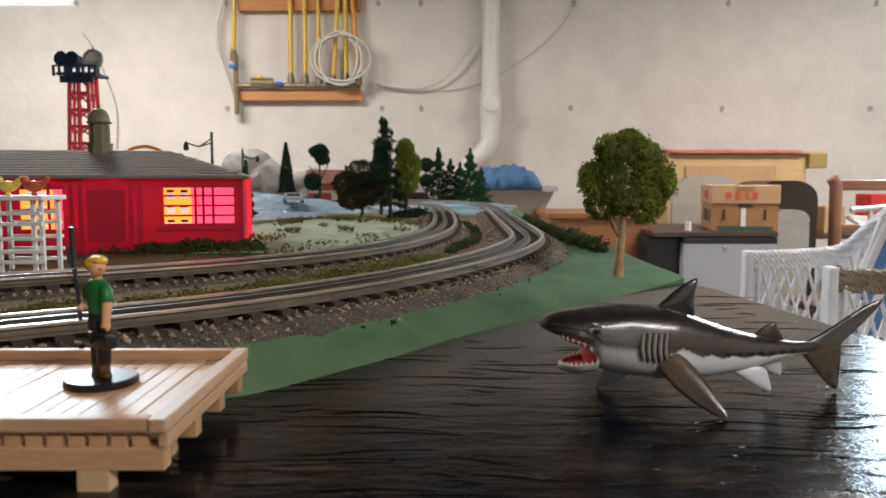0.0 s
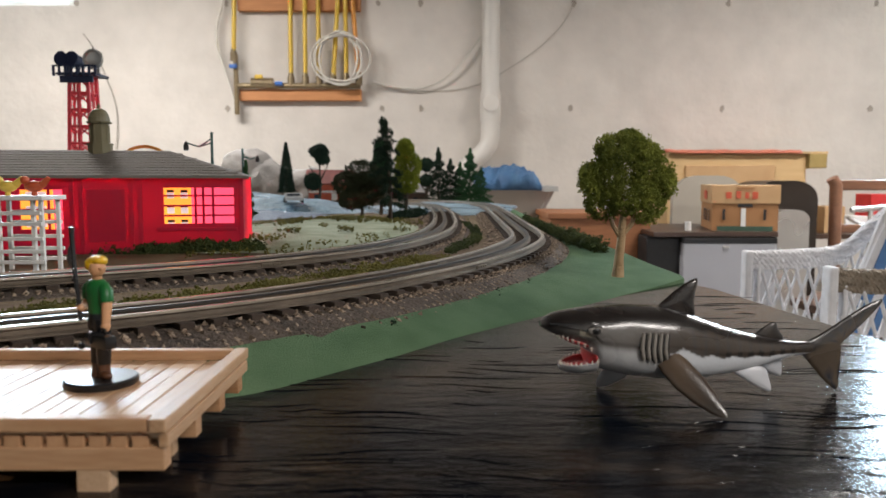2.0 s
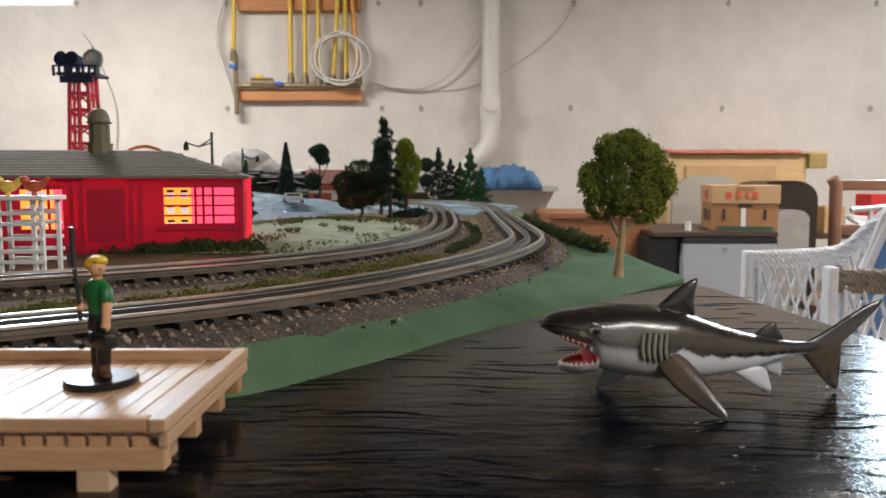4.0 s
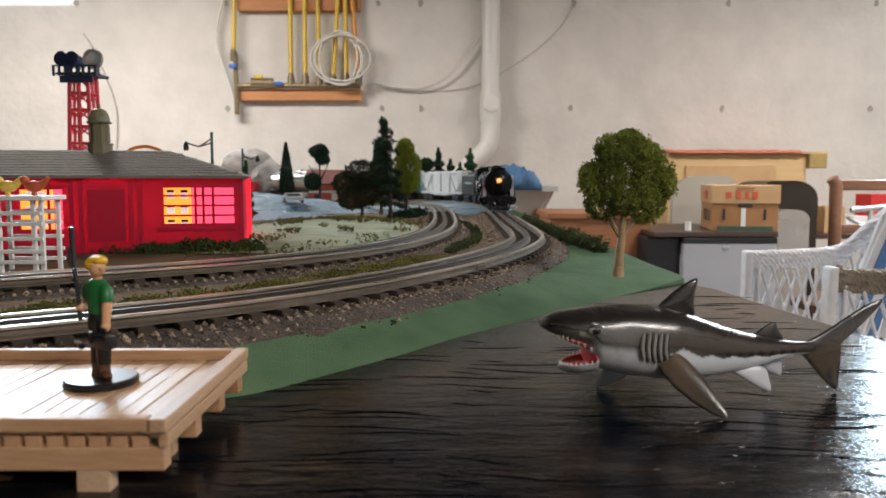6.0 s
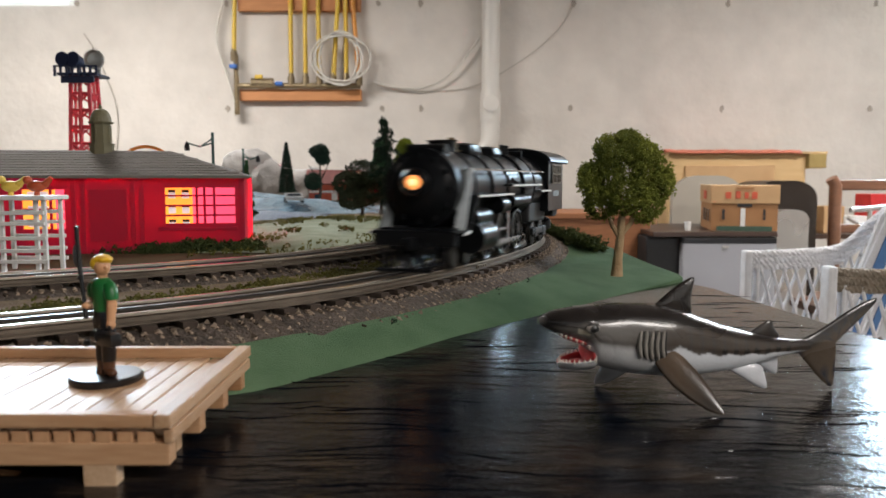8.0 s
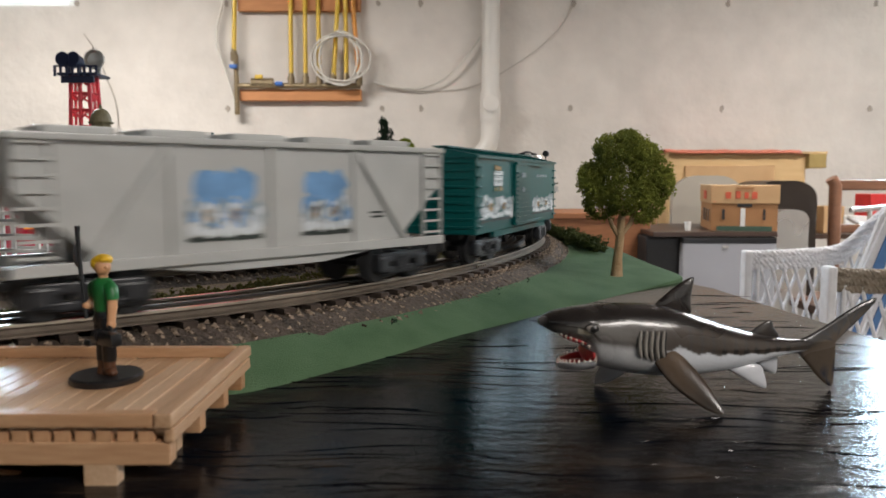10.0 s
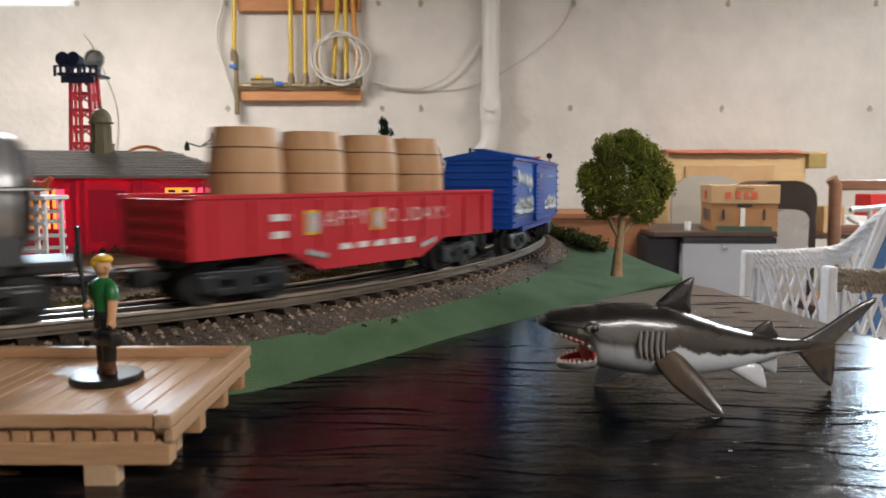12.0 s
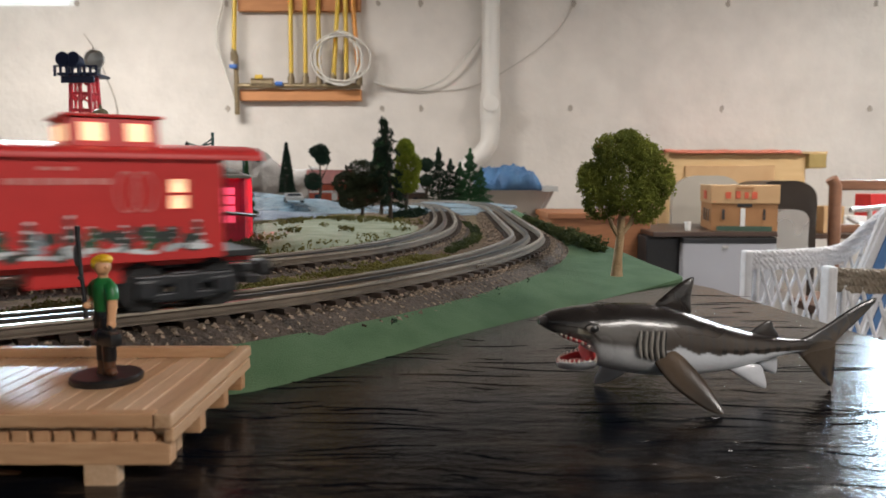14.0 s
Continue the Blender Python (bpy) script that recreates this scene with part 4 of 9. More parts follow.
def station():
    red_translucent()
    y0, y1, xl, xr, zb, ze = 0.722, 0.845, -0.535, -0.194, GROUND, 0.9025
    t = thing("station_house", "red plastic model station with grey shingled hip roof, lit inside", "model house", STATION)
    wins = [(-0.268, -0.203, 0.856, 0.894), (-0.394, -0.357, 0.852, 0.8925)]
    xs = sorted({xl, xr, *[w[0] for w in wins], *[w[1] for w in wins]})
    zs = sorted({zb, ze, *[w[2] for w in wins], *[w[3] for w in wins]})
    b = B()
    wall_grid(b, xs, zs, y0, y0 + 0.003, wins)
    part("front_wall", b, "red_house", t)
    for nm, sz, at in [("pilaster", (0.004, 0.0015, ze - zb), (x, y0 - 0.0007, (zb + ze) / 2)) for x in (-0.196, -0.289, -0.297, -0.341, -0.349)] + [("window_sill", (0.074, 0.002, 0.003), (-0.2375, y0 - 0.001, 0.8525)), ("door", (0.034, 0.0014, 0.050), (-0.319, y0 - 0.0006, 0.866))]:
        b = B()
        box(b, sz, at, bevel=0.0004)
        part(nm, b, "red_house", t)
    b = B()
    box(b, (0.003, y1 - y0 - 0.006, ze - zb), (xr - 0.0015, (y0 + y1) / 2, (zb + ze) / 2))
    part("side_wall", b, "red_house", t)
    b = B()
    box(b, (0.003, y1 - y0 - 0.006, ze - zb), (xl + 0.0015, (y0 + y1) / 2, (zb + ze) / 2))
    part("side_wall", b, "red_house", t)
    b = B()
    box(b, (xr - xl, 0.003, ze - zb), ((xl + xr) / 2, y1 - 0.0015, (zb + ze) / 2))
    part("back_wall", b, "red_house", t)
    # rooms seen through the panes; their surfaces emit in place of bulb light
    b = B()
    box(b, (0.16, 0.002, 0.06), (-0.28, y0 + 0.050, 0.868))
    box(b, (0.06, 0.002, 0.06), (-0.385, y0 + 0.050, 0.868))
    part("inner_wall", b, "win_pink", t, "pink inner wall, its room light emitted")
    b = B()
    box(b, (0.044, 0.002, 0.056), (-0.2700, y0 + 0.040, 0.868))
    shelf = part("inner_wall", b, "win_orange", t, "orange panelled inner wall, its room light emitted")
    for cx, w0 in ((-0.284, 0.0088), (-0.2675, 0.0066), (-0.2545, 0.0066)):
        for z in (0.8550, 0.8700, 0.8850):
            for zz, hh, m in ((z - 0.0010, 0.0058, "win_white"), (z + 0.0034, 0.0026, "art_dark")):
                g = B()
                box(g, (w0, 0.0016, hh), (cx, y0 + 0.0383, zz))
                part("inner_pane", g, m, shelf)
    b = B()
    box(b, (0.030, 0.002, 0.050), (-0.392, y0 + 0.040, 0.866))
    shelf = part("inner_wall", b, "win_orange", t, "orange panelled inner wall, its room light emitted")
    for z in (0.857, 0.871, 0.885):
        g = B()
        box(g, (0.018, 0.0016, 0.006), (-0.392, y0 + 0.0383, z))
        part("inner_pane", g, "win_white", shelf)
    for w in wins:
        x0, x1, z0, z1 = w
        win = B()
        box(win, (x1 - x0, 0.002, 0.0018), ((x0 + x1) / 2, y0 + 0.0014, z1 - 0.0009))
        f = part("window", win, "red_house", t)
        win = B()
        box(win, (x1 - x0, 0.002, 0.0018), ((x0 + x1) / 2, y0 + 0.0014, z0 + 0.0009))
        part("bottom_rail", win, "red_house", f)
        nx = 4 if x1 - x0 > 0.06 else 3
        for i in range(1, nx):
            g = B()
            box(g, (0.0022, 0.0016, z1 - z0 - 0.0036), (x0 + (x1 - x0) * (i / nx if nx == 3 else (0.45, 0.56, 0.70)[i - 1]), y0 + 0.0014, (z0 + z1) / 2))
            part("mullion", g, "red_house", f)
        for i in range(1, 4):
            g = B()
            box(g, (x1 - x0, 0.0013, 0.0017), ((x0 + x1) / 2, y0 + 0.0018, z0 + (z1 - z0) * i / 4))
            part("glazing_bar", g, "red_house", f)
    # roof: core and courses of shingles
    o = 0.006
    rz, ym = 0.9285, (y0 + y1) / 2
    ridge = (-0.455, -0.268)
    b = B()
    ev = [bm_v for bm_v in ((xl - o, y0 - o, ze), (xr + o, y0 - o, ze), (xr + o, y1 + o, ze), (xl - o, y1 + o, ze))]
    vs = [b.verts.new(p) for p in ev] + [b.verts.new((ridge[0], ym, rz)), b.verts.new((ridge[1], ym, rz))]
    for f in ((0, 1, 5, 4), (1, 2, 5), (2, 3, 4, 5), (3, 0, 4), (3, 2, 1, 0)):
        b.faces.new([vs[i] for i in f])
    roof = part("roof", b, "house_roof", t)
    b = B()
    box(b, (xr - xl + 2 * o, 0.0014, 0.0022), ((xl + xr) / 2, y0 - o - 0.0004, ze - 0.0002))
    part("eave_board", b, "house_roof", t)
    slope = math.atan2(rz - ze, ym - y0 + o)
    b = B()
    box(b, (0.0073, 0.0068, 0.0010), (0, 0, 0))
    me = finish(b, "shingle", "house_roof")
    rows = 10
    n = 0
    for r in range(rows):
        u = (r + 0.5) / rows
        yy, zz = y0 - o + (ym - y0 + o) * u, ze + (rz - ze) * u
        xa, xb = xl - o + (ridge[0] - xl + o) * u, xr + o + (ridge[1] - xr - o) * u
        x = max(xa, -0.440) + (0.0039 if r % 2 else 0)
        while x < xb - 0.002 and n < 330:
            share("shingle", me, roof, Matrix.Translation((x, yy, zz + 0.0007)) @ Matrix.Rotation(slope - 0.09, 4, "X"))
            x += 0.0078
            n += 1
    # cupola
    cx, cy = -0.337, ym

    def octo(r, z0, z1, r2=None):
        lathe(b, [(r, z0), (r2 or r, z1)], 8, Matrix.Translation((cx, cy, 0)) @ Matrix.Rotation(math.pi / 8, 4, "Z"))

    b = B()
    octo(0.0116, 0.914, 0.9345)
    octo(0.0126, 0.9345, 0.9362)
    octo(0.0090, 0.9362, 0.9560)
    for k in range(8):
        a = math.pi / 4 * k - math.pi / 2
        m = Matrix.Translation((cx, cy, 0.9455)) @ Matrix.Rotation(a, 4, "Z")
        for dy in (-0.0030, 0.0030):
            box(b, (0.0010, 0.0011, 0.0165), (0.0085, dy, 0), m)
        for dz in (-0.0080, 0.0080):
            box(b, (0.0010, 0.0070, 0.0013), (0.0085, 0, dz), m)
    octo(0.0114, 0.9560, 0.9578, 0.0124)
    lathe(b, [(0.0102, 0.9578), (0.0099, 0.9620), (0.0084, 0.9660), (0.0064, 0.9692), (0.0030, 0.9710), (0.0012, 0.9715), (0.0018, 0.9730), (0.0010, 0.9745), (0.0003, 0.9765)], 20, Matrix.Translation((cx, cy, 0)))
    part("cupola", b, "olive", t, "olive cupola with domed cap")
    lamp = bpy.data.lights.new("station_bulb", "POINT")
    lamp.energy, lamp.color, lamp.shadow_soft_size = 6.0, (1.0, 0.6, 0.55), 0.02
    ob = new("station_bulb", lamp)
    ob.location = STATION @ Vector((-0.318, 0.815, 0.884))


station()


def roost():
    """White slatted stand with two toy birds on top."""
    z0 = GROUND
    t = thing("slatted_stand", "white plastic slatted stand beside the inner track", "stand", pose(-0.318, 0.565, z0))
    w, h = 0.019, 0.0545
    for dx, dy in ((-w, -0.012), (w, -0.012), (-w, 0.012), (w, 0.012), (-w + 0.006, -0.012), (w - 0.006, -0.012)):
        b = B()
        box(b, (0.003, 0.003, h), (dx, dy, h / 2), bevel=0.0004)
        part("post", b, "white", t)
    for z, ex in ((0.0085, 0.022), (0.0165, 0.0215), (0.026, 0.021), (0.037, 0.0205), (0.045, 0.020)):
        b = B()
        box(b, (2 * ex, 0.0022, 0.0028), (0.0, -0.0145, z), bevel=0.0004)
        part("rail", b, "white", t)
        b = B()
        box(b, (2 * ex, 0.0022, 0.0028), (0.0, 0.0145, z), bevel=0.0004)
        part("rail", b, "white", t)
    b = B()
    box(b, (0.046, 0.036, 0.0035), (0, 0, h + 0.00175), bevel=0.0008)
    part("top", b, "white", t)
    for x, m, lab in ((-0.012, "bird_yellow", "yellow plastic toy hen"), (0.008, "bird_red", "red-brown plastic toy hen")):
        b = B()
        ball(b, (0, 0, 0.0068), 0.006, 2, (1.25, 0.8, 0.75))
        ball(b, (-0.0068, 0, 0.0115), 0.0034, 2)
        rod(b, (0.006, 0, 0.008), (0.0115, 0, 0.0135), 0.0032, 0.0016, 8)
        rod(b, (-0.0095, 0, 0.0112), (-0.0125, 0, 0.0108), 0.001, 0.0002, 6)
        rod(b, (0, 0, 0), (0, 0, 0.004), 0.0022, 0.0016, 8)
        solid("toy_hen", b, m, lab, "toy bird", group="toy hens", smooth=True, at=pose(-0.318 + x, 0.565, z0 + h + 0.0035))


roost()


def street_lamp(px, top, y, arm):
    p = at_px(px, top, y)
    t = thing("street_lamp", "dark green model street lamp with a scrolled arm", "street lamp", pose(p.x, y, GROUND))
    h = p.z - GROUND
    b = B()
    tube(b, [(0, 0, 0), (0, 0, h * 0.1), (0, 0, h)], 0.0024, 8, (1.6, 1, 0.75))
    ball(b, (0, 0, h), 0.0024, 1)
    part("post", b, "lamp_green", t)
    b = B()
    tube(b, [(0, 0, h - 0.012), (arm * 0.5, 0, h - 0.017), (arm, 0, h - 0.012)], 0.0011, 6)
    tube(b, [(0, 0, h - 0.006), (arm * 0.25, 0, h - 0.012), (arm * 0.45, 0, h - 0.016)], 0.0009, 6)
    part("arm", b, "lamp_green", t)
    b = B()
    lathe(b, [(0.0034, h - 0.022), (0.0036, h - 0.016), (0.002, h - 0.012), (0.0008, h - 0.010)], 10, Matrix.Translation((arm, 0, 0)))
    part("lantern", b, "black", t)


street_lamp(376, 237, 0.98, -0.034)
street_lamp(430, 265, 1.30, 0.026)


def floodlight_tower():
    y = 1.15
    p = at_px(147, 97, y)
    t = thing("floodlight_tower", "red lattice toy floodlight tower with navy lamp head", "toy tower", pose(p.x, y, GROUND))
    h = p.z - GROUND - 0.034
    r0, r1 = 0.020, 0.0135

    def leg(u, a, c):
        r = r0 + (r1 - r0) * u
        return Vector((a * r, c * r, h * u))

    for a in (-1, 1):
        for c in (-1, 1):
            b = B()
            rod(b, leg(0, a, c), leg(1, a, c), 0.0034, seg=4)
            part("leg", b, "tower_red", t)
    n = 9
    for i in range(n):
        for (a, c), (d, e) in (((-1, -1), (1, -1)), ((1, -1), (1, 1)), ((1, 1), (-1, 1)), ((-1, 1), (-1, -1))):
            b = B()
            lo_mid, hi_mid = (leg(i / n, a, c) + leg(i / n, d, e)) / 2, (leg((i + 1) / n, a, c) + leg((i + 1) / n, d, e)) / 2
            mid = (lo_mid + hi_mid) / 2
            rod(b, lo_mid, hi_mid, 0.0024, seg=4)
            rod(b, mid, leg((i + 1) / n, a, c), 0.0016, seg=4)
            rod(b, mid, leg((i + 1) / n, d, e), 0.0016, seg=4)
            rod(b, leg((i + 1) / n, a, c), leg((i + 1) / n, d, e), 0.0018, seg=4)
            part("brace", b, "tower_red", t)
    b = B()
    box(b, (0.058, 0.05, 0.004), (0, 0, h + 0.002), bevel=0.001)
    box(b, (0.066, 0.002, 0.0026), (0, -0.026, h + 0.013))
    box(b, (0.05, 0.004, 0.010), (0, -0.02, h - 0.006), bevel=0.001)
    part("platform", b, "navy", t, "navy platform with railing")
    for dx in np.linspace(-0.031, 0.031, 8):
        b = B()
        box(b, (0.0036, 0.002, 0.016), (dx, -0.0262, h + 0.006))
        part("baluster", b, "navy", t)
    for dx, m in ((-0.022, "navy"), (-0.006, "navy")):
        b = B()
        rod(b, (dx, 0.012, h + 0.022), (dx - 0.004, -0.014, h + 0.026), 0.007, 0.011, 16)
        ball(b, (dx, 0.012, h + 0.022), 0.0075, 2)
        box(b, (0.004, 0.004, 0.020), (dx, 0, h + 0.012))
        part("floodlight", b, m, t)
    b = B()
    lathe(b, [(0.006, -0.012), (0.0135, 0.0), (0.0150, 0.002), (0.0150, 0.006), (0.0125, 0.0062), (0.011, 0.002), (0.002, 0.0005)], 26, Matrix.Translation((0.024, -0.012, h + 0.024)) @ pose(0, 0, 0, 90) )
    box(b, (0.004, 0.004, 0.016), (0.024, 0, h + 0.010))
    part("floodlight", b, "chrome", t, "silver floodlight", smooth=True)


floodlight_tower()


def far_models():
    # small far house, toy car, arched bridge behind the station roof
    p = at_px(588, 330, 2.18)
    t = thing("model_cottage", "small model cottage with dark red roof and orange-red wall", "model house", pose(p.x, 2.16, 0.835))
    b = B()
    box(b, (0.120, 0.06, 0.052), (0, 0, 0.026))
    part("wall", b, "cottage_red", t)
    for s in (-1, 1):
        b = B()
        box(b, (0.140, 0.056, 0.004), (0, s * 0.0215, 0.072), rot=Matrix.Rotation(-s * 0.80, 4, "X"), bevel=0.001)
        part("roof_slope", b, "cottage_roof", t, "dark red roof")
    for s in (-1, 1):
        b = B()
        plate(b, [(-0.029, 0.052), (0.029, 0.052), (0, 0.086)], -0.002, 0.002, Matrix.Translation((s * 0.058, 0, 0)) @ Matrix(((0, 0, 1, 0), (1, 0, 0, 0), (0, 1, 0, 0), (0, 0, 0, 1))))
        part("gable", b, "white", t, "white gable")
    b = B()
    box(b, (0.118, 0.002, 0.006), (0, -0.0312, 0.030))
    part("trim_board", b, "white", t)
    b = B()
    box(b, (0.016, 0.002, 0.026), (0.014, -0.0312, 0.013))
    part("door", b, "white", t)
    for dx in (-0.036, 0.042):
        b = B()
        box(b, (0.016, 0.002, 0.014), (dx, -0.0312, 0.016))
        part("window", b, "glass_dark", t)
    p = at_px(722, 330, 2.44)
    t = thing("snowy_cabin", "small brown model cabin under a snow-white roof", "model house", pose(p.x, 2.44, 0.806))
    b = B()
    box(b, (0.120, 0.05, 0.052), (0, 0, 0.026))
    part("wall", b, "dark_brown", t)
    for s in (-1, 1):
        b = B()
        box(b, (0.140, 0.044, 0.006), (0, s * 0.0175, 0.064), rot=Matrix.Rotation(-s * 0.62, 4, "X"), bevel=0.002)
        part("roof_slope", b, "white_rock", t, "snow-covered roof")
    for dx in (-0.03, 0.025):
        b = B()
        box(b, (0.014, 0.002, 0.016), (dx, -0.0262, 0.028))
        part("window", b, "glass_dark", t)
    c = at_px(520, 358, 1.55)
    t = thing("toy_car", "silver die-cast toy car on the plaster mound", "toy car", pose(c.x, c.y, c.z, 0, 0, 104))
    b = B()
    prof = [(-0.040, 0.004), (-0.040, 0.011), (-0.022, 0.0125), (-0.014, 0.0195), (0.010, 0.0195), (0.020, 0.012), (0.040, 0.010), (0.040, 0.004)]
    loft(b, [[(x, y, z) for x, z in prof] for y in (-0.018, -0.016, 0.016, 0.018)])
    part("body", b, "pipe_grey", t)
    b = B()
    box(b, (0.0014, 0.026, 0.0055), (-0.0186, 0, 0.0157), rot=Matrix.Rotation(0.85, 4, "Y"))
    part("rear_window", b, "glass_dark", t)
    for x in (-0.024, 0.024):
        for y in (-0.017, 0.017):
            b = B()
            rod(b, (x, y - 0.003, 0.0045), (x, y + 0.003, 0.0045), 0.0055, seg=12)
            part("wheel", b, "black", t)
    b = B()
    q = at_px(258, 270, 1.0)
    tube(b, [(q.x + 0.036 * math.cos(a), 1.0, 0.915 + 0.029 * math.sin(a)) for a in np.linspace(0, math.pi, 17)], 0.0022, 6)
    tube(b, [(q.x - 0.036, 1.0, 0.915), (q.x - 0.037, 1.0, GROUND)], 0.0022, 6)
    tube(b, [(q.x + 0.036, 1.0, 0.915), (q.x + 0.037, 1.0, GROUND)], 0.0022, 6)
    solid("wire_arch", b, "orange_pipe", "thin orange wire arch behind the station", "arch", smooth=True)
    # pale rocks at the back
    for k, (px, py, r) in enumerate(((468, 312, 0.075), (440, 288, 0.065), (500, 318, 0.05), (640, 318, 0.05), (545, 318, 0.06))):
        q = at_px(px, py, 2.45)
        b = B()
        ball(b, (q.x, 2.44, q.z - 0.02), r, 3, (1.3, 0.5, 1.0))
        for v in b.verts:
            v.co += 0.013 * Vector((noise.noise(v.co * 22), noise.noise(v.co * 30), noise.noise(v.co * 22 + Vector((5, 0, 0))))) + 0.009 * Vector((noise.noise(v.co * 70), 0, noise.noise(v.co * 70 + Vector((5, 0, 0)))))
            v.co.z = max(v.co.z, 0.806)
        solid("plaster_rock", b, "white_rock", "pale grey plaster rock at the back of the layout", "rock", group="plaster rocks", smooth=True)


M["cottage_red"] = mat("cottage_wall", (0.50, 0.10, 0.05), 0.7, vary=0.2, scale=60)
M["cottage_roof"] = mat("cottage_roof", (0.13, 0.035, 0.03), 0.7, vary=0.3, scale=90)
M["white_rock"] = mat("plaster_rock", (0.26, 0.25, 0.24), 0.9, scale=20, vary=0.2, bump=0.004, bscale=60)
far_models()


# ---- dock ----
def dock():
    x1, y0, y1, zt = -0.0745, 0.197, 0.281, 0.8350
    x0 = -0.345
    t = thing("wooden_dock", "small pale wooden stick dock standing in the water", "dock")
    w = 0.0056
    b = B()
    box(b, (w - 0.0003, y1 - y0 - 0.006, 0.0028), (0, 0, 0), bevel=0.0004)
    me = finish(b, "plank", "pine")
    rnd = random.Random(2)
    x = x1 - 0.006
    while x > x0:
        share("plank", me, t, pose(x, (y0 + y1) / 2, zt - 0.0044 + rnd.uniform(-0.0002, 0.0002), 0, 0, rnd.uniform(-0.5, 0.5)))
        x -= w
    b = B()
    box(b, (x1 - x0 - 0.0052, 0.0042, 0.0040), ((x0 + x1 - 0.0052) / 2, y0 + 0.0021, zt - 0.0010), bevel=0.0006)
    part("front_rim", b, "pine_x", t)
    b = B()
    box(b, (x1 - x0 - 0.0052, 0.0042, 0.0040), ((x0 + x1 - 0.0052) / 2, y1 - 0.0021, zt - 0.0010), bevel=0.0006)
    part("back_rim", b, "pine_x", t)
    b = B()
    box(b, (0.0048, y1 - y0 + 0.001, 0.0040), (x1 - 0.0024, (y0 + y1) / 2, zt - 0.0010), bevel=0.0006)
    part("side_rim", b, "pine", t)
    b = B()
    box(b, (0.0026, y1 - y0 - 0.002, 0.0040), (x1 - 0.0012, (y0 + y1) / 2 - 0.0005, zt - 0.0054), bevel=0.0005)
    part("side_rim", b, "pine", t)
    # sawn plank ends under the front rim
    b = B()
    box(b, (0.0046, 0.0030, 0.0034), (0, 0, 0), bevel=0.0004)
    me = finish(b, "plank_end", "cedar")
    x = x1 - 0.008
    while x > -0.20:
        share("plank_end", me, t, pose(x, y0 + 0.0030 + rnd.uniform(0, 0.0007), zt - 0.0060, 0, 0, rnd.uniform(-3, 3)))
        x -= 0.0058
    for k, y in enumerate((y0 + 0.004, y0 + 0.030, y0 + 0.055, y1 - 0.007)):
        b = B()
        box(b, (x1 - x0 - 0.001, 0.0055, 0.0066), ((x0 + x1) / 2 - 0.0008, y, zt - 0.0108), bevel=0.0005)
        part("joist", b, "pine_x", t)
        for lx in (-0.0955, -0.175, -0.255):
            b = B()
            box(b, (0.0092, 0.0052, 0.014), (lx if k != 1 else lx + 0.0075, y, 0.8148 + 0.0045), bevel=0.0005)
            part("leg", b, "pine", t)
    b = B()
    box(b, (0.10, 0.003, 0.0045), (-0.165, y0 + 0.0105, 0.8178), rot=Matrix.Rotation(0.12, 4, "Y"), bevel=0.0004)
    part("brace", b, "pine_x", t)


dock()


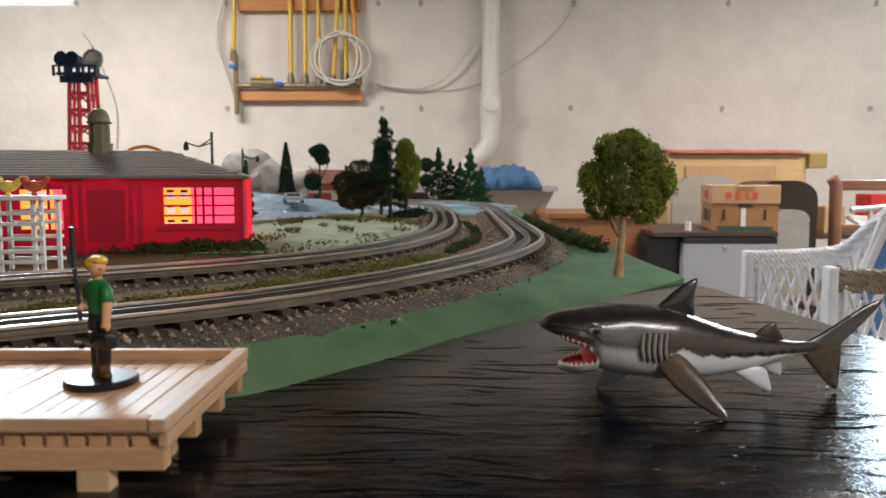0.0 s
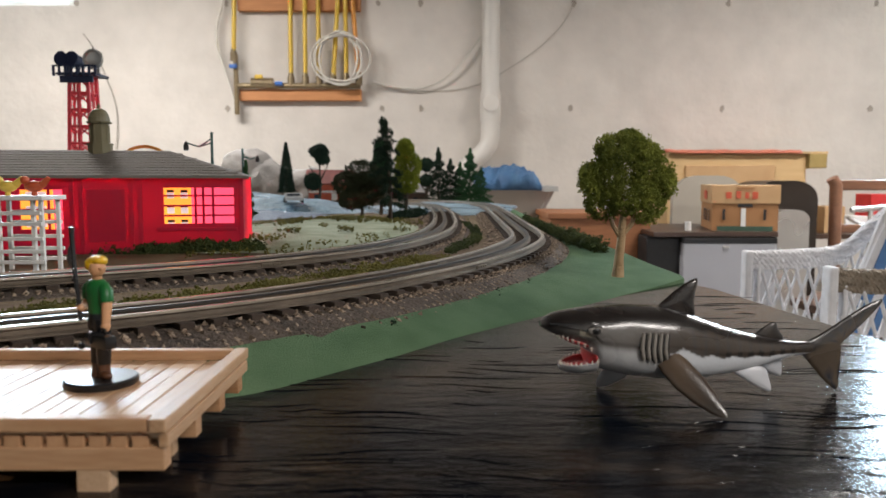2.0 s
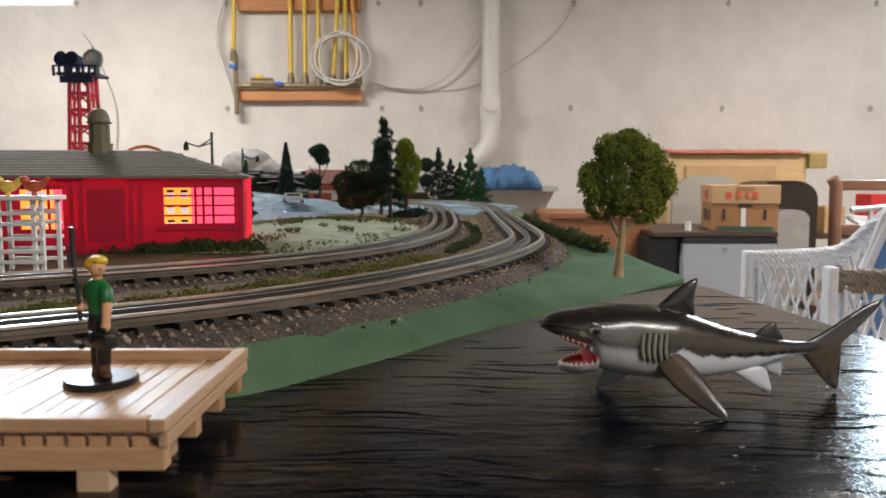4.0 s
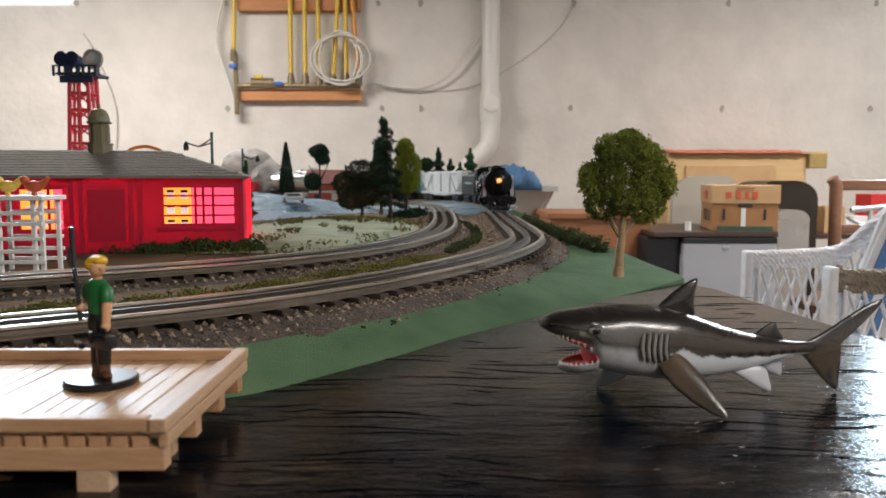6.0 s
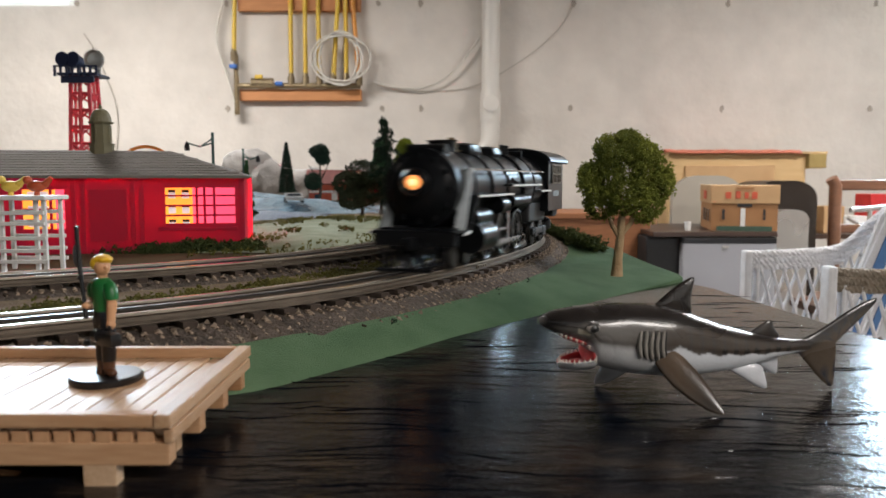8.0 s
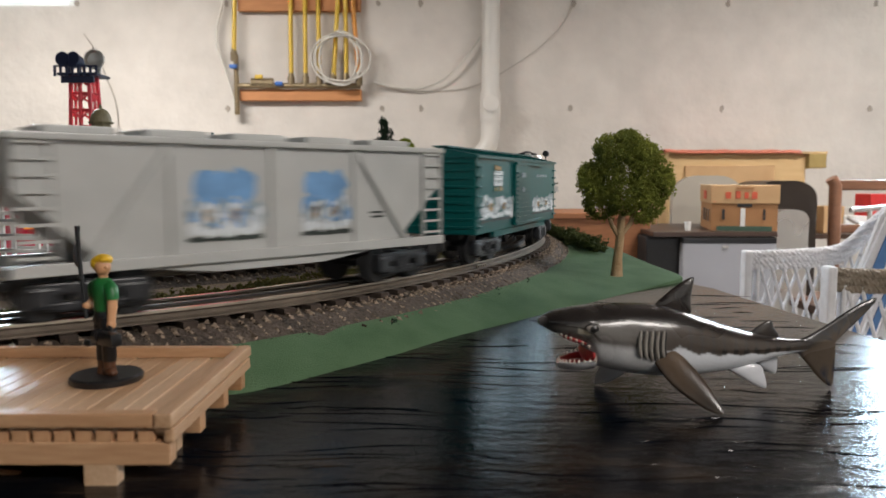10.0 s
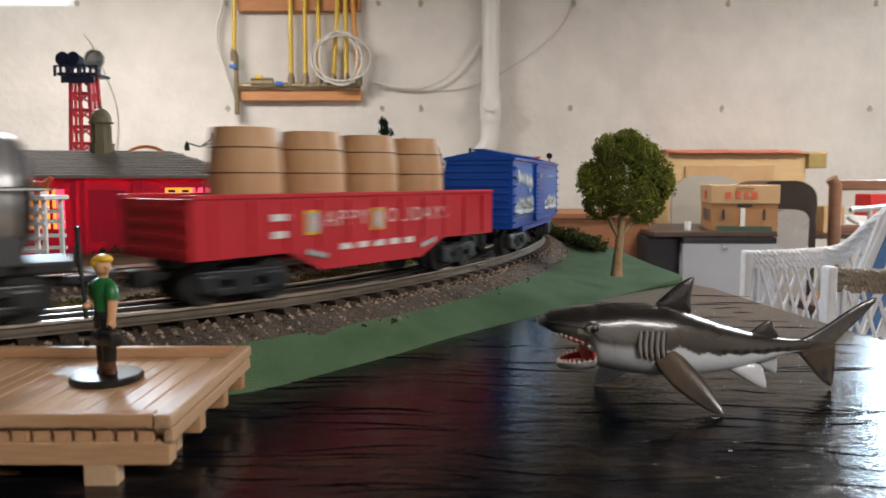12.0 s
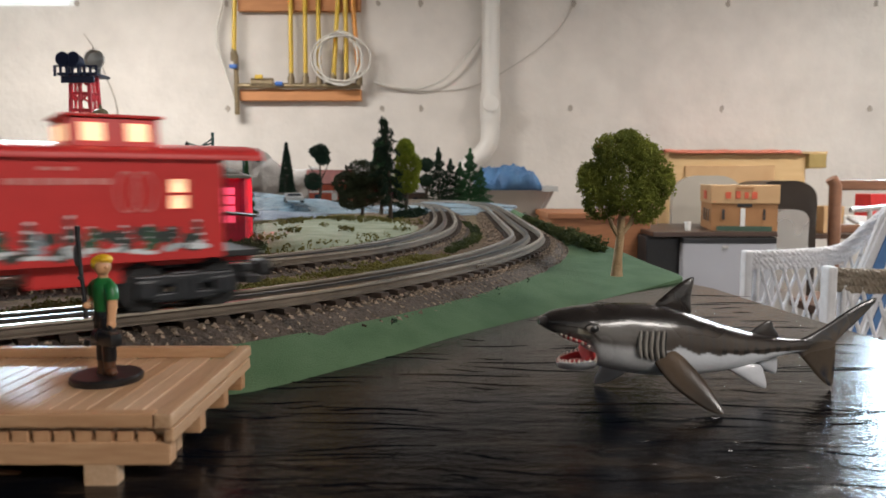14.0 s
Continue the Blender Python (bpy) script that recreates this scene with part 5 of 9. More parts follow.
def figurine():
    """Painted toy angler on a round base, one plain mesh."""
    mats = ["black", "trousers", "shirt", "skin", "hair", "boots", "net_grey"]
    b = B()

    def add(k, fn):
        before = set(b.faces)
        fn()
        for f in b.faces:
            if f not in before:
                f.material_index = k

    def torso(steps, seg=18):
        rings = []
        for x, z, rx, ry in steps:
            rings.append([(x + rx * math.cos(a), ry * math.sin(a), z) for a in np.linspace(0, 2 * math.pi, seg + 1)[:-1]])
        loft(b, rings)

    def base():
        lathe(b, [(0.0112, 0), (0.0117, 0.0006), (0.0117, 0.0020), (0.0111, 0.0026), (0.0, 0.0026001)], 36)
    add(0, base)
    # boots turned a little out, then legs with a crease at the knee
    for x, turn in ((-0.0016, 0.15), (0.0018, -0.25)):
        add(5, lambda: (tube(b, [(x, 0.0, 0.0026), (x, 0, 0.0050), (x, 0, 0.0080)], 0.0021, 12, (1.15, 0.95, 1.0)), ball(b, (x + 0.0024 * math.cos(turn), 0.0024 * math.sin(turn) - 0.0004, 0.0037), 0.0019, 2, (1.55, 0.95, 0.75))))
    add(1, lambda: (tube(b, [(-0.0017, 0, 0.0072), (-0.0016, 0.0002, 0.0110), (-0.0013, 0.0, 0.0140), (-0.0015, 0, 0.0180), (-0.0014, 0, 0.0222)], 0.0024, 14, (0.92, 1.0, 0.95, 1.12, 1.2)),
                    tube(b, [(0.0019, 0, 0.0072), (0.0020, 0.0, 0.0110), (0.0022, 0.0, 0.0140), (0.0017, 0, 0.0180), (0.0013, 0, 0.0222)], 0.0024, 14, (0.92, 1.0, 0.95, 1.12, 1.2))))
    add(1, lambda: torso([(0, 0.0198, 0.0034, 0.0030), (0, 0.0225, 0.0037, 0.0031), (0, 0.0248, 0.0033, 0.0027)]))
    add(2, lambda: torso([(0, 0.0240, 0.0034, 0.0028), (0, 0.0262, 0.0037, 0.0030), (-0.0001, 0.0290, 0.0043, 0.0032), (-0.0002, 0.0318, 0.0048, 0.0033), (-0.0002, 0.0336, 0.0044, 0.0030), (-0.0002, 0.0348, 0.0030, 0.0024), (0, 0.0354, 0.0016, 0.0016)]))
    add(2, lambda: (tube(b, [(0.0036, 0, 0.0334), (0.0050, -0.0002, 0.0318), (0.0056, -0.0004, 0.0296), (0.0057, -0.0004, 0.0284)], 0.0021, 12, (0.8, 1.05, 1.05, 1.0)),
                    tube(b, [(-0.0038, 0, 0.0334), (-0.0052, 0, 0.0318), (-0.0059, 0.0004, 0.0296), (-0.0060, 0.0005, 0.0286)], 0.0021, 12, (0.8, 1.05, 1.05, 1.0))))
    add(3, lambda: (tube(b, [(0.0057, -0.0004, 0.0288), (0.0058, -0.0006, 0.0262), (0.0060, -0.0011, 0.0232), (0.0062, -0.0014, 0.0212)], 0.0016, 10, (1.0, 1.05, 0.9, 0.85)), ball(b, (0.0062, -0.0015, 0.0203), 0.0016, 2, (0.9, 1, 1.15)),
                    tube(b, [(-0.0060, 0.0005, 0.0290), (-0.0066, 0.0, 0.0266), (-0.0056, -0.0022, 0.0256)], 0.0015, 10), ball(b, (-0.0052, -0.0030, 0.0258), 0.0015, 2),
                    tube(b, [(0, 0, 0.0346), (0.0002, 0, 0.0372)], 0.0016, 10), ball(b, (0.0005, -0.0002, 0.0392), 0.0028, 3, (0.95, 0.95, 1.18)), ball(b, (0.0033, -0.0006, 0.0390), 0.0007, 2)))
    add(4, lambda: (ball(b, (0.0, 0.0003, 0.0413), 0.0032, 3, (1.02, 1.0, 0.62)), ball(b, (-0.0010, -0.0012, 0.0402), 0.0025, 3, (0.95, 0.8, 0.95)), ball(b, (0.0020, -0.0004, 0.0416), 0.0021, 2, (1, 1, 0.6))))
    # rod held upright with its reel, tackle box in the other fist
    add(0, lambda: (tube(b, [(-0.0048, -0.0036, 0.0215), (-0.0056, -0.0036, 0.0300), (-0.0066, -0.0038, 0.0380), (-0.0072, -0.0040, 0.0500), (-0.0071, -0.0040, 0.0526)], 0.00062, 8, (1.2, 1.1, 1.2, 1.25, 1.5)),
                    ball(b, (-0.0064, -0.0042, 0.0352), 0.0010, 1), ball(b, (-0.0050, -0.0036, 0.0130), 0.0012, 2)))
    add(6, lambda: ball(b, (-0.0096, -0.0030, 0.0425), 0.0023, 2, (0.5, 0.6, 1.8)))
    add(0, lambda: (box(b, (0.0092, 0.0042, 0.0046), (0.0080, -0.0036, 0.0160), bevel=0.0012), rod(b, (0.0022, -0.0044, 0.0168), (0.0046, -0.0044, 0.0168), 0.0022, seg=14), tube(b, [(0.0056, -0.0030, 0.0180), (0.0062, -0.0024, 0.0204), (0.0090, -0.0030, 0.0180)], 0.0006, 6)))
    return solid("toy_figure", b, mats, "painted toy angler figure, green shirt, on a round black base", "figurine", smooth=True, at=pose(-0.1142, 0.2455, 0.83195, 0, 0, -34))


figurine()


# ---- shark ----
def painted(name, rough, coat):
    """Plastic whose colour is sprayed on the mesh as an attribute, with fine grain over it."""
    m = mat(name, (0.5, 0.5, 0.5), rough, coat=coat, bump=0.00012, bscale=700, scale=160)
    n, l = m.node_tree.nodes, m.node_tree.links
    at = n.new("ShaderNodeAttribute")
    at.attribute_name = "paint"
    mul = n.new("ShaderNodeMix")
    mul.data_type, mul.blend_type = "RGBA", "OVERLAY"
    mul.inputs[0].default_value = 0.5
    grain = [x for x in n if x.bl_idname == "ShaderNodeMix" and x != mul][0]
    l.new(at.outputs["Color"], mul.inputs[6])
    l.new(grain.outputs[2], mul.inputs[7])
    l.new(mul.outputs[2], n["Principled BSDF"].inputs["Base Color"])
    return m


def spray(ob, colour):
    """Gives each vertex the pigment colour(x, y, z) in millimetres."""
    a = ob.data.color_attributes.new("paint", "FLOAT_COLOR", "POINT")
    flat = []
    for v in ob.data.vertices:
        flat += [*colour(v.co.x * 1000, v.co.y * 1000, v.co.z * 1000), 1.0]
    a.data.foreach_set("color", flat)


def blend(a, b, u):
    u = min(1.0, max(0.0, u))
    u = u * u * (3 - 2 * u)
    return tuple(p + (q - p) * u for p, q in zip(a, b))


M["shark_paint"] = painted("shark_paint", 0.27, 0.35)
DARK_HIDE, BROWN_HIDE, GREY_HIDE, PALE_HIDE = (0.018, 0.015, 0.014), (0.058, 0.045, 0.035), (0.125, 0.115, 0.105), (0.60, 0.62, 0.65)


def hide(x, y, z):
    """Dark back, brown flank with faint bars, pale cheek, white belly with a scalloped edge."""
    top = np.interp(x, [0, 8, 16, 30, 45, 60, 75, 90, 107], [29.5, 30.5, 31.5, 31.5, 30.5, 27.5, 23.6, 20.4, 18.6]) + 0.9 * noise.noise((x * 0.22, y * 0.1, 14))
    belly = np.interp(x, [0, 10, 18, 26, 34, 42, 46, 49, 53, 57, 61, 66, 70, 75, 80, 85, 90, 98, 107], [27.5, 25.5, 24, 23, 22, 20.5, 20.5, 22.5, 20.4, 18.4, 19.0, 17.2, 18.0, 16.8, 17.4, 16.4, 17.0, 16.8, 16.5]) + 0.35 * noise.noise((x * 0.9, 0, 9))
    soft = 1.6 if x < 44 else 0.35
    flank = blend(GREY_HIDE, BROWN_HIDE, (x - 26) / 22)
    bars_at = 0.5 + 0.5 * math.sin(x * 1.32 + 0.6 * noise.noise((x * 0.3, 1, 2)))
    if x > 46:
        flank = blend(flank, (0.045, 0.044, 0.045), 0.55 * bars_at ** 3 * min(1, (x - 46) / 8))
    c = blend(flank, DARK_HIDE, (z - top + 1.6) / 3.2)
    c = blend(PALE_HIDE if x > 44 else (0.42, 0.42, 0.42), c, (z - belly + soft) / (2 * soft))
    if 66 < x < 100 and 0 < z - belly < 2.2:
        c = blend(c, DARK_HIDE, (bars_at - 0.45) * 5)
    if 12 < x < 16.5 and abs(z - 28.6 + 0.25 * (x - 14)) < 1.0:
        c = blend(c, (0.40, 0.36, 0.28), 0.7)
    if x < 3:
        c = blend((0.11, 0.10, 0.095), c, x / 3)
    return c


def shark():
    mm = 0.001
    t = thing("toy_shark", "glossy grey plastic toy shark with open red mouth and white belly", "toy shark", pose(0.0362, 0.2765, WATER, 0, 0, 8.5))

    # nose at x = 0, tail to +x, millimetres above the water: x, top, underside, half width
    st = [(0.0, 32.3, 30.6, 1.3), (1.2, 33.4, 29.4, 2.8), (3, 34.4, 28.4, 4.6), (6, 35.5, 26.8, 6.6), (11, 36.2, 25.0, 8.6), (15, 36.7, 23.2, 9.7), (17.2, 36.9, 21.4, 10.2), (19, 37.0, 14.8, 10.6), (22.5, 37.2, 13.4, 11.2), (27, 37.4, 12.2, 11.8), (33, 37.4, 10.6, 12.2), (41, 37.1, 9.4, 12.2),
          (48, 36.2, 8.8, 11.6), (54, 34.4, 8.6, 10.8), (61, 31.6, 8.8, 9.8), (68, 28.8, 9.4, 8.6), (76, 26.2, 10.6, 7.2), (84, 24.0, 12.2, 5.6), (91, 22.4, 14.0, 4.2), (98, 21.2, 15.4, 3.0), (104, 20.8, 16.0, 2.0), (107, 20.6, 16.6, 1.2)]
    xs = [q[0] for q in st]
    fine = np.linspace(0, 107, 260)
    cols = [np.interp(fine, xs, [q[k] for q in st]) for k in (1, 2, 3)]
    k = np.ones(7) / 7
    cols = [np.convolve(np.pad(c, 3, mode="edge"), k, "valid") for c in cols]
    N = 120
    rings = []
    for x, zt, zb, hw in zip(fine, *cols):
        zc = zb + (zt - zb) * 0.50
        ring = []
        for i in range(N):
            a = 2 * math.pi * i / N
            ca, sa = math.cos(a), math.sin(a)
            # a brow ridge over the eyes and a hollow before the gills
            w = hw * (1 + 0.05 * math.exp(-((x - 19) / 5) ** 2 - ((sa - 0.45) / 0.3) ** 2) - 0.05 * math.exp(-((x - 31) / 5) ** 2 - (sa / 0.5) ** 2))
            sx = math.copysign(abs(ca) ** 0.85, ca) * w
            ring.append((x * mm, sx * mm * (1.0 if sa > 0 else 0.96), (zc + (zt - zc if sa > 0 else zc - zb) * math.copysign(abs(sa) ** 0.92, sa)) * mm))
        rings.append(ring)
    b = B()
    loft(b, rings)
    body = part("body", b, "shark_paint", t, "dark back, brown-grey flank, white belly", smooth=True)
    spray(body, hide)
    # lower jaw: a scoop with red lining
    b = B()
    rows = []
    for x, rim, low, hw in ((7.2, 15.2, 14.4, 0.8), (7.7, 15.8, 13.4, 2.8), (9.4, 16.0, 12.7, 4.9), (12, 16.3, 12.3, 6.7), (15, 16.8, 12.2, 8.2), (19.2, 17.4, 12.8, 8.8)):
        row = []
        for a in np.linspace(0, math.pi, 15):
            row.append((x * mm, hw * mm * math.cos(a), (rim - (rim - low) * math.sin(a)) * mm))
        for a in np.linspace(math.pi, 0, 15):
            row.append((x * mm, hw * 0.86 * mm * math.cos(a), (rim + 0.1 - (rim - low) * 0.62 * math.sin(a)) * mm))
        rows.append(row)
    fs = loft(b, rows)
    for i, f in enumerate(fs[:-2]):
        f.material_index = 1 if i % 30 >= 15 and i >= 30 else 0
    part("lower_jaw", b, ["shark_belly", "mouth"], t, "pale jaw with red lining", smooth=True)
    b = B()
    ball(b, (14.0 * mm, 0, 24.3 * mm), 1.0 * mm, 3, (6.5, 7.0, 1.4), Matrix.Rotation(0.30, 4, "Y"))
    ball(b, (18.6 * mm, 0, 19.0 * mm), 1.0 * mm, 3, (1.8, 8.6, 4.4))
    ball(b, (16.0 * mm, 0, 14.8 * mm), 1.0 * mm, 3, (5.0, 4.2, 1.3))
    part("mouth", b, "mouth", t, "red mouth", smooth=True)
    b = B()
    rod(b, (0, 0, 0), (0.25 * mm, 0, 1.35 * mm), 0.52 * mm, 0.08 * mm, 6)
    fang = finish(b, "tooth", "tooth")
    for up in (False, True):
        n = 19
        for i in range(n):
            a = -1.4 + 2.8 * i / (n - 1)
            if up:
                x = 21 - 15.5 * math.cos(a)
                hw = np.interp(x, xs, [q[3] for q in st])
                y, z = math.copysign(min(abs(hw * 0.93), 9.6 * abs(math.sin(a)) + 0.6), a), np.interp(x, xs, [q[2] for q in st]) + 1.1
                m = pose(x * mm, y * mm, z * mm, 180) @ Matrix.Diagonal((1, 1, 1.15, 1))
            else:
                x = 21 - 13.2 * math.cos(a)
                y, z = 9.0 * math.sin(a) * 0.98, np.interp(x, [7, 9.4, 16, 25], [15.3, 15.9, 16.8, 20.6])
                m = pose(x * mm, y * mm, z * mm)
            share("tooth", fang, t, m)

    def skin_y(x, z):
        """Half width of the body at a height."""
        zt, zb, hw = (float(np.interp(x, xs, [q[j] for q in st])) for j in (1, 2, 3))
        zc = (zt + zb) / 2
        v = min(1, abs(z - zc) / ((zt - zb) / 2)) ** (1 / 0.92)
        return hw * max(0.0, 1 - v * v) ** 0.425

    for s in (-1, 1):
        b = B()
        yy = skin_y(17.4, 29.9)
        ball(b, (17.4 * mm, s * (yy - 0.25) * mm, 29.9 * mm), 1.0 * mm, 3, (2.9, 0.9, 1.75), Matrix.Rotation(0.12, 4, "Y"))
        eye = part("eye", b, "gill", t, "pale ringed eye", smooth=True)
        b = B()
        ball(b, (17.5 * mm, s * (yy + 0.25) * mm, 29.9 * mm), 1.0 * mm, 3, (1.75, 0.6, 1.35))
        part("iris", b, "shark_mark", eye, smooth=True)
        b = B()
        ball(b, (17.6 * mm, s * (yy + 0.55) * mm, 29.9 * mm), 1.0 * mm, 2, (0.85, 0.5, 0.85))
        part("pupil", b, "black", eye, smooth=True)
        b = B()
        tube(b, [((14.4 + u * 6.2) * mm, s * (skin_y(14.4 + u * 6.2, 31.2) + 0.15) * mm, (30.3 + 1.4 * math.sin(math.pi * u)) * mm) for u in np.linspace(0, 1, 9)], 0.55 * mm, 8, [0.4, 0.8, 1, 1, 1, 1, 1, 0.8, 0.4])
        part("brow", b, "shark_mark", eye, smooth=True)
        for i in range(5):
            x = 34.4 + 2.15 * i
            for nm, dx, r, m in (("gill_ridge", 0.0, 0.80, "gill"), ("gill_slit", 1.05, 0.42, "shark_mark")):
                b = B()
                pts = []
                for u in np.linspace(0, 1, 11):
                    z = 29.0 - 0.15 * i - (11.5 - 0.5 * abs(i - 2)) * u
                    xx = x + dx - 1.6 * math.sin(u * 2.7) * 0.8 + 0.9 * u
                    pts.append((xx * mm, s * (skin_y(xx, z) - 0.15) * mm, z * mm))
                tube(b, pts, r * mm, 8, [0.4, 0.8, 1, 1, 1, 1, 1, 1, 1, 0.8, 0.4])
                part(nm, b, m, t, smooth=True)

    def fin(name, outline, thick, m, colour, label=""):
        """A blade with a thick middle and thin rim; outline in millimetres, x and z."""
        g = B()
        n = len(outline)
        cx, cz = sum(p[0] for p in outline) / n, sum(p[1] for p in outline) / n
        dense = []
        for i in range(n):
            p, q = outline[i], outline[(i + 1) % n]
            dense += [(p[0] + (q[0] - p[0]) * u, p[1] + (q[1] - p[1]) * u) for u in (0, 0.25, 0.5, 0.75)]
        k3 = len(dense)
        for _ in range(3):
            dense = [tuple(0.25 * dense[i - 1][j] + 0.5 * dense[i][j] + 0.25 * dense[(i + 1) % k3][j] for j in (0, 1)) for i in range(k3)]
        rr = []
        for f, th in ((0.02, 1), (0.3, 0.97), (0.6, 0.85), (0.85, 0.5), (0.96, 0.25), (1.0, 0.06), (0.96, -0.25), (0.85, -0.5), (0.6, -0.85), (0.3, -0.97), (0.02, -1)):
            rr.append([((cx + (x - cx) * f) * mm, th * thick * mm, (cz + (z - cz) * f) * mm) for x, z in dense])
        loft(g, rr)
        ob = part(name, g, "shark_paint", t, label, smooth=True)
        ob.matrix_basis = m
        spray(ob, colour)
        return ob

    def back_hide(x, y, z):
        return blend(DARK_HIDE, BROWN_HIDE, 0.25 + 0.5 * noise.noise((x * 0.2, z * 0.2, 3)))

    def tail_hide(x, y, z):
        lead = np.interp(x, [100, 107, 113, 121, 128, 134], [20.5, 21.4, 25.5, 31.0, 34.6, 36.2])
        c = blend(DARK_HIDE, (0.085, 0.064, 0.045), (lead - z - 1.8) / 3.4)
        return blend(c, (0.030, 0.032, 0.042), (math.sin((x + 0.6 * z) * 1.25) - 0.55) * 2.2 * (1 if lead - z > 2.5 and x < 127 else 0))

    fin("dorsal_fin", [(42.0, 34.8), (47, 39.6), (52, 43.8), (57.2, 47.0), (59.6, 47.2), (58.6, 43.0), (58.0, 38), (58.8, 33.0), (57, 30), (48, 33)], 1.5, Matrix(), back_hide)
    fin("second_dorsal_fin", [(81, 23.6), (85, 26.6), (89.0, 29.2), (91, 29.3), (92.0, 25.6), (95.0, 22.4), (92, 20.5), (84, 21.5)], 1.0, Matrix(), back_hide)
    fin("tail_fin", [(99, 20.0), (106, 21.8), (113, 25.8), (121, 31.2), (128, 35.2), (134.0, 37.4), (135.0, 36.2), (130, 31.4), (122, 25.0), (116.6, 18.8), (114.6, 13.4), (115.6, 7.2), (117.6, 1.2), (116.4, 0.4), (111, 5.0), (106.5, 10.6), (102, 15.6)], 1.5, Matrix(), tail_hide, "dark tail with brown lower blade")
    for m, dx in ((pose(0, -0.0045, 0, -12), 0), (pose(0.0085, 0.0045, 0.0035, 12), 0)):
        fin("pelvic_fin", [(70, 12.5), (76, 8.6), (82, 4.4), (87.0, 2.2), (88.0, 3.4), (87.2, 8.0), (86.6, 12.0), (78, 14.0)], 1.1, m, lambda x, y, z: (0.50, 0.51, 0.54), "white fin")

    # broad pectoral fins that prop the body on the water
    def arm_hide(x, y, z):
        return blend((0.115, 0.080, 0.054), (0.032, 0.024, 0.018), 0.5 + 0.9 * noise.noise((x * 0.12, y * 0.12, z * 0.12)) + (6 - z) * 0.05)

    for s in (-1, 1):
        g = B()
        spine = [(41.5, 7.5, 22.5, 2.6), (43.2, 9.6, 19.4, 4.2), (45.6, 12.2, 16.2, 5.1), (49.0, 16.0, 11.4, 5.3), (52.6, 20.2, 6.8, 4.3), (55.8, 23.8, 3.0, 2.7), (57.6, 25.8, 1.2, 1.3), (58.2, 26.4, 0.7, 0.4)]
        if s > 0:
            spine = [(40 - (x - 43) * 0.75, y * 0.72, z, w * 1.05) for x, y, z, w in spine]
        rr = []
        for x, y, z, w in spine:
            ring = []
            for a in np.linspace(0, 2 * math.pi, 29)[:-1]:
                c, d = math.cos(a), math.sin(a)
                ring.append(((x + w * 0.86 * c * (1 if s < 0 else -1)) * mm, s * (y + 0.25 * w * d) * mm, max(0.1, z + 0.46 * w * c + 0.26 * w * d) * mm))
            rr.append(ring)
        loft(g, rr)
        ob = part("pectoral_fin", g, "shark_paint", t, "brown pectoral fin touching the water" if s < 0 else "pale pectoral fin", smooth=True)
        spray(ob, arm_hide if s < 0 else (lambda x, y, z: (0.42, 0.42, 0.43)))
    t.scale = (1.058, 1, 1)


shark()


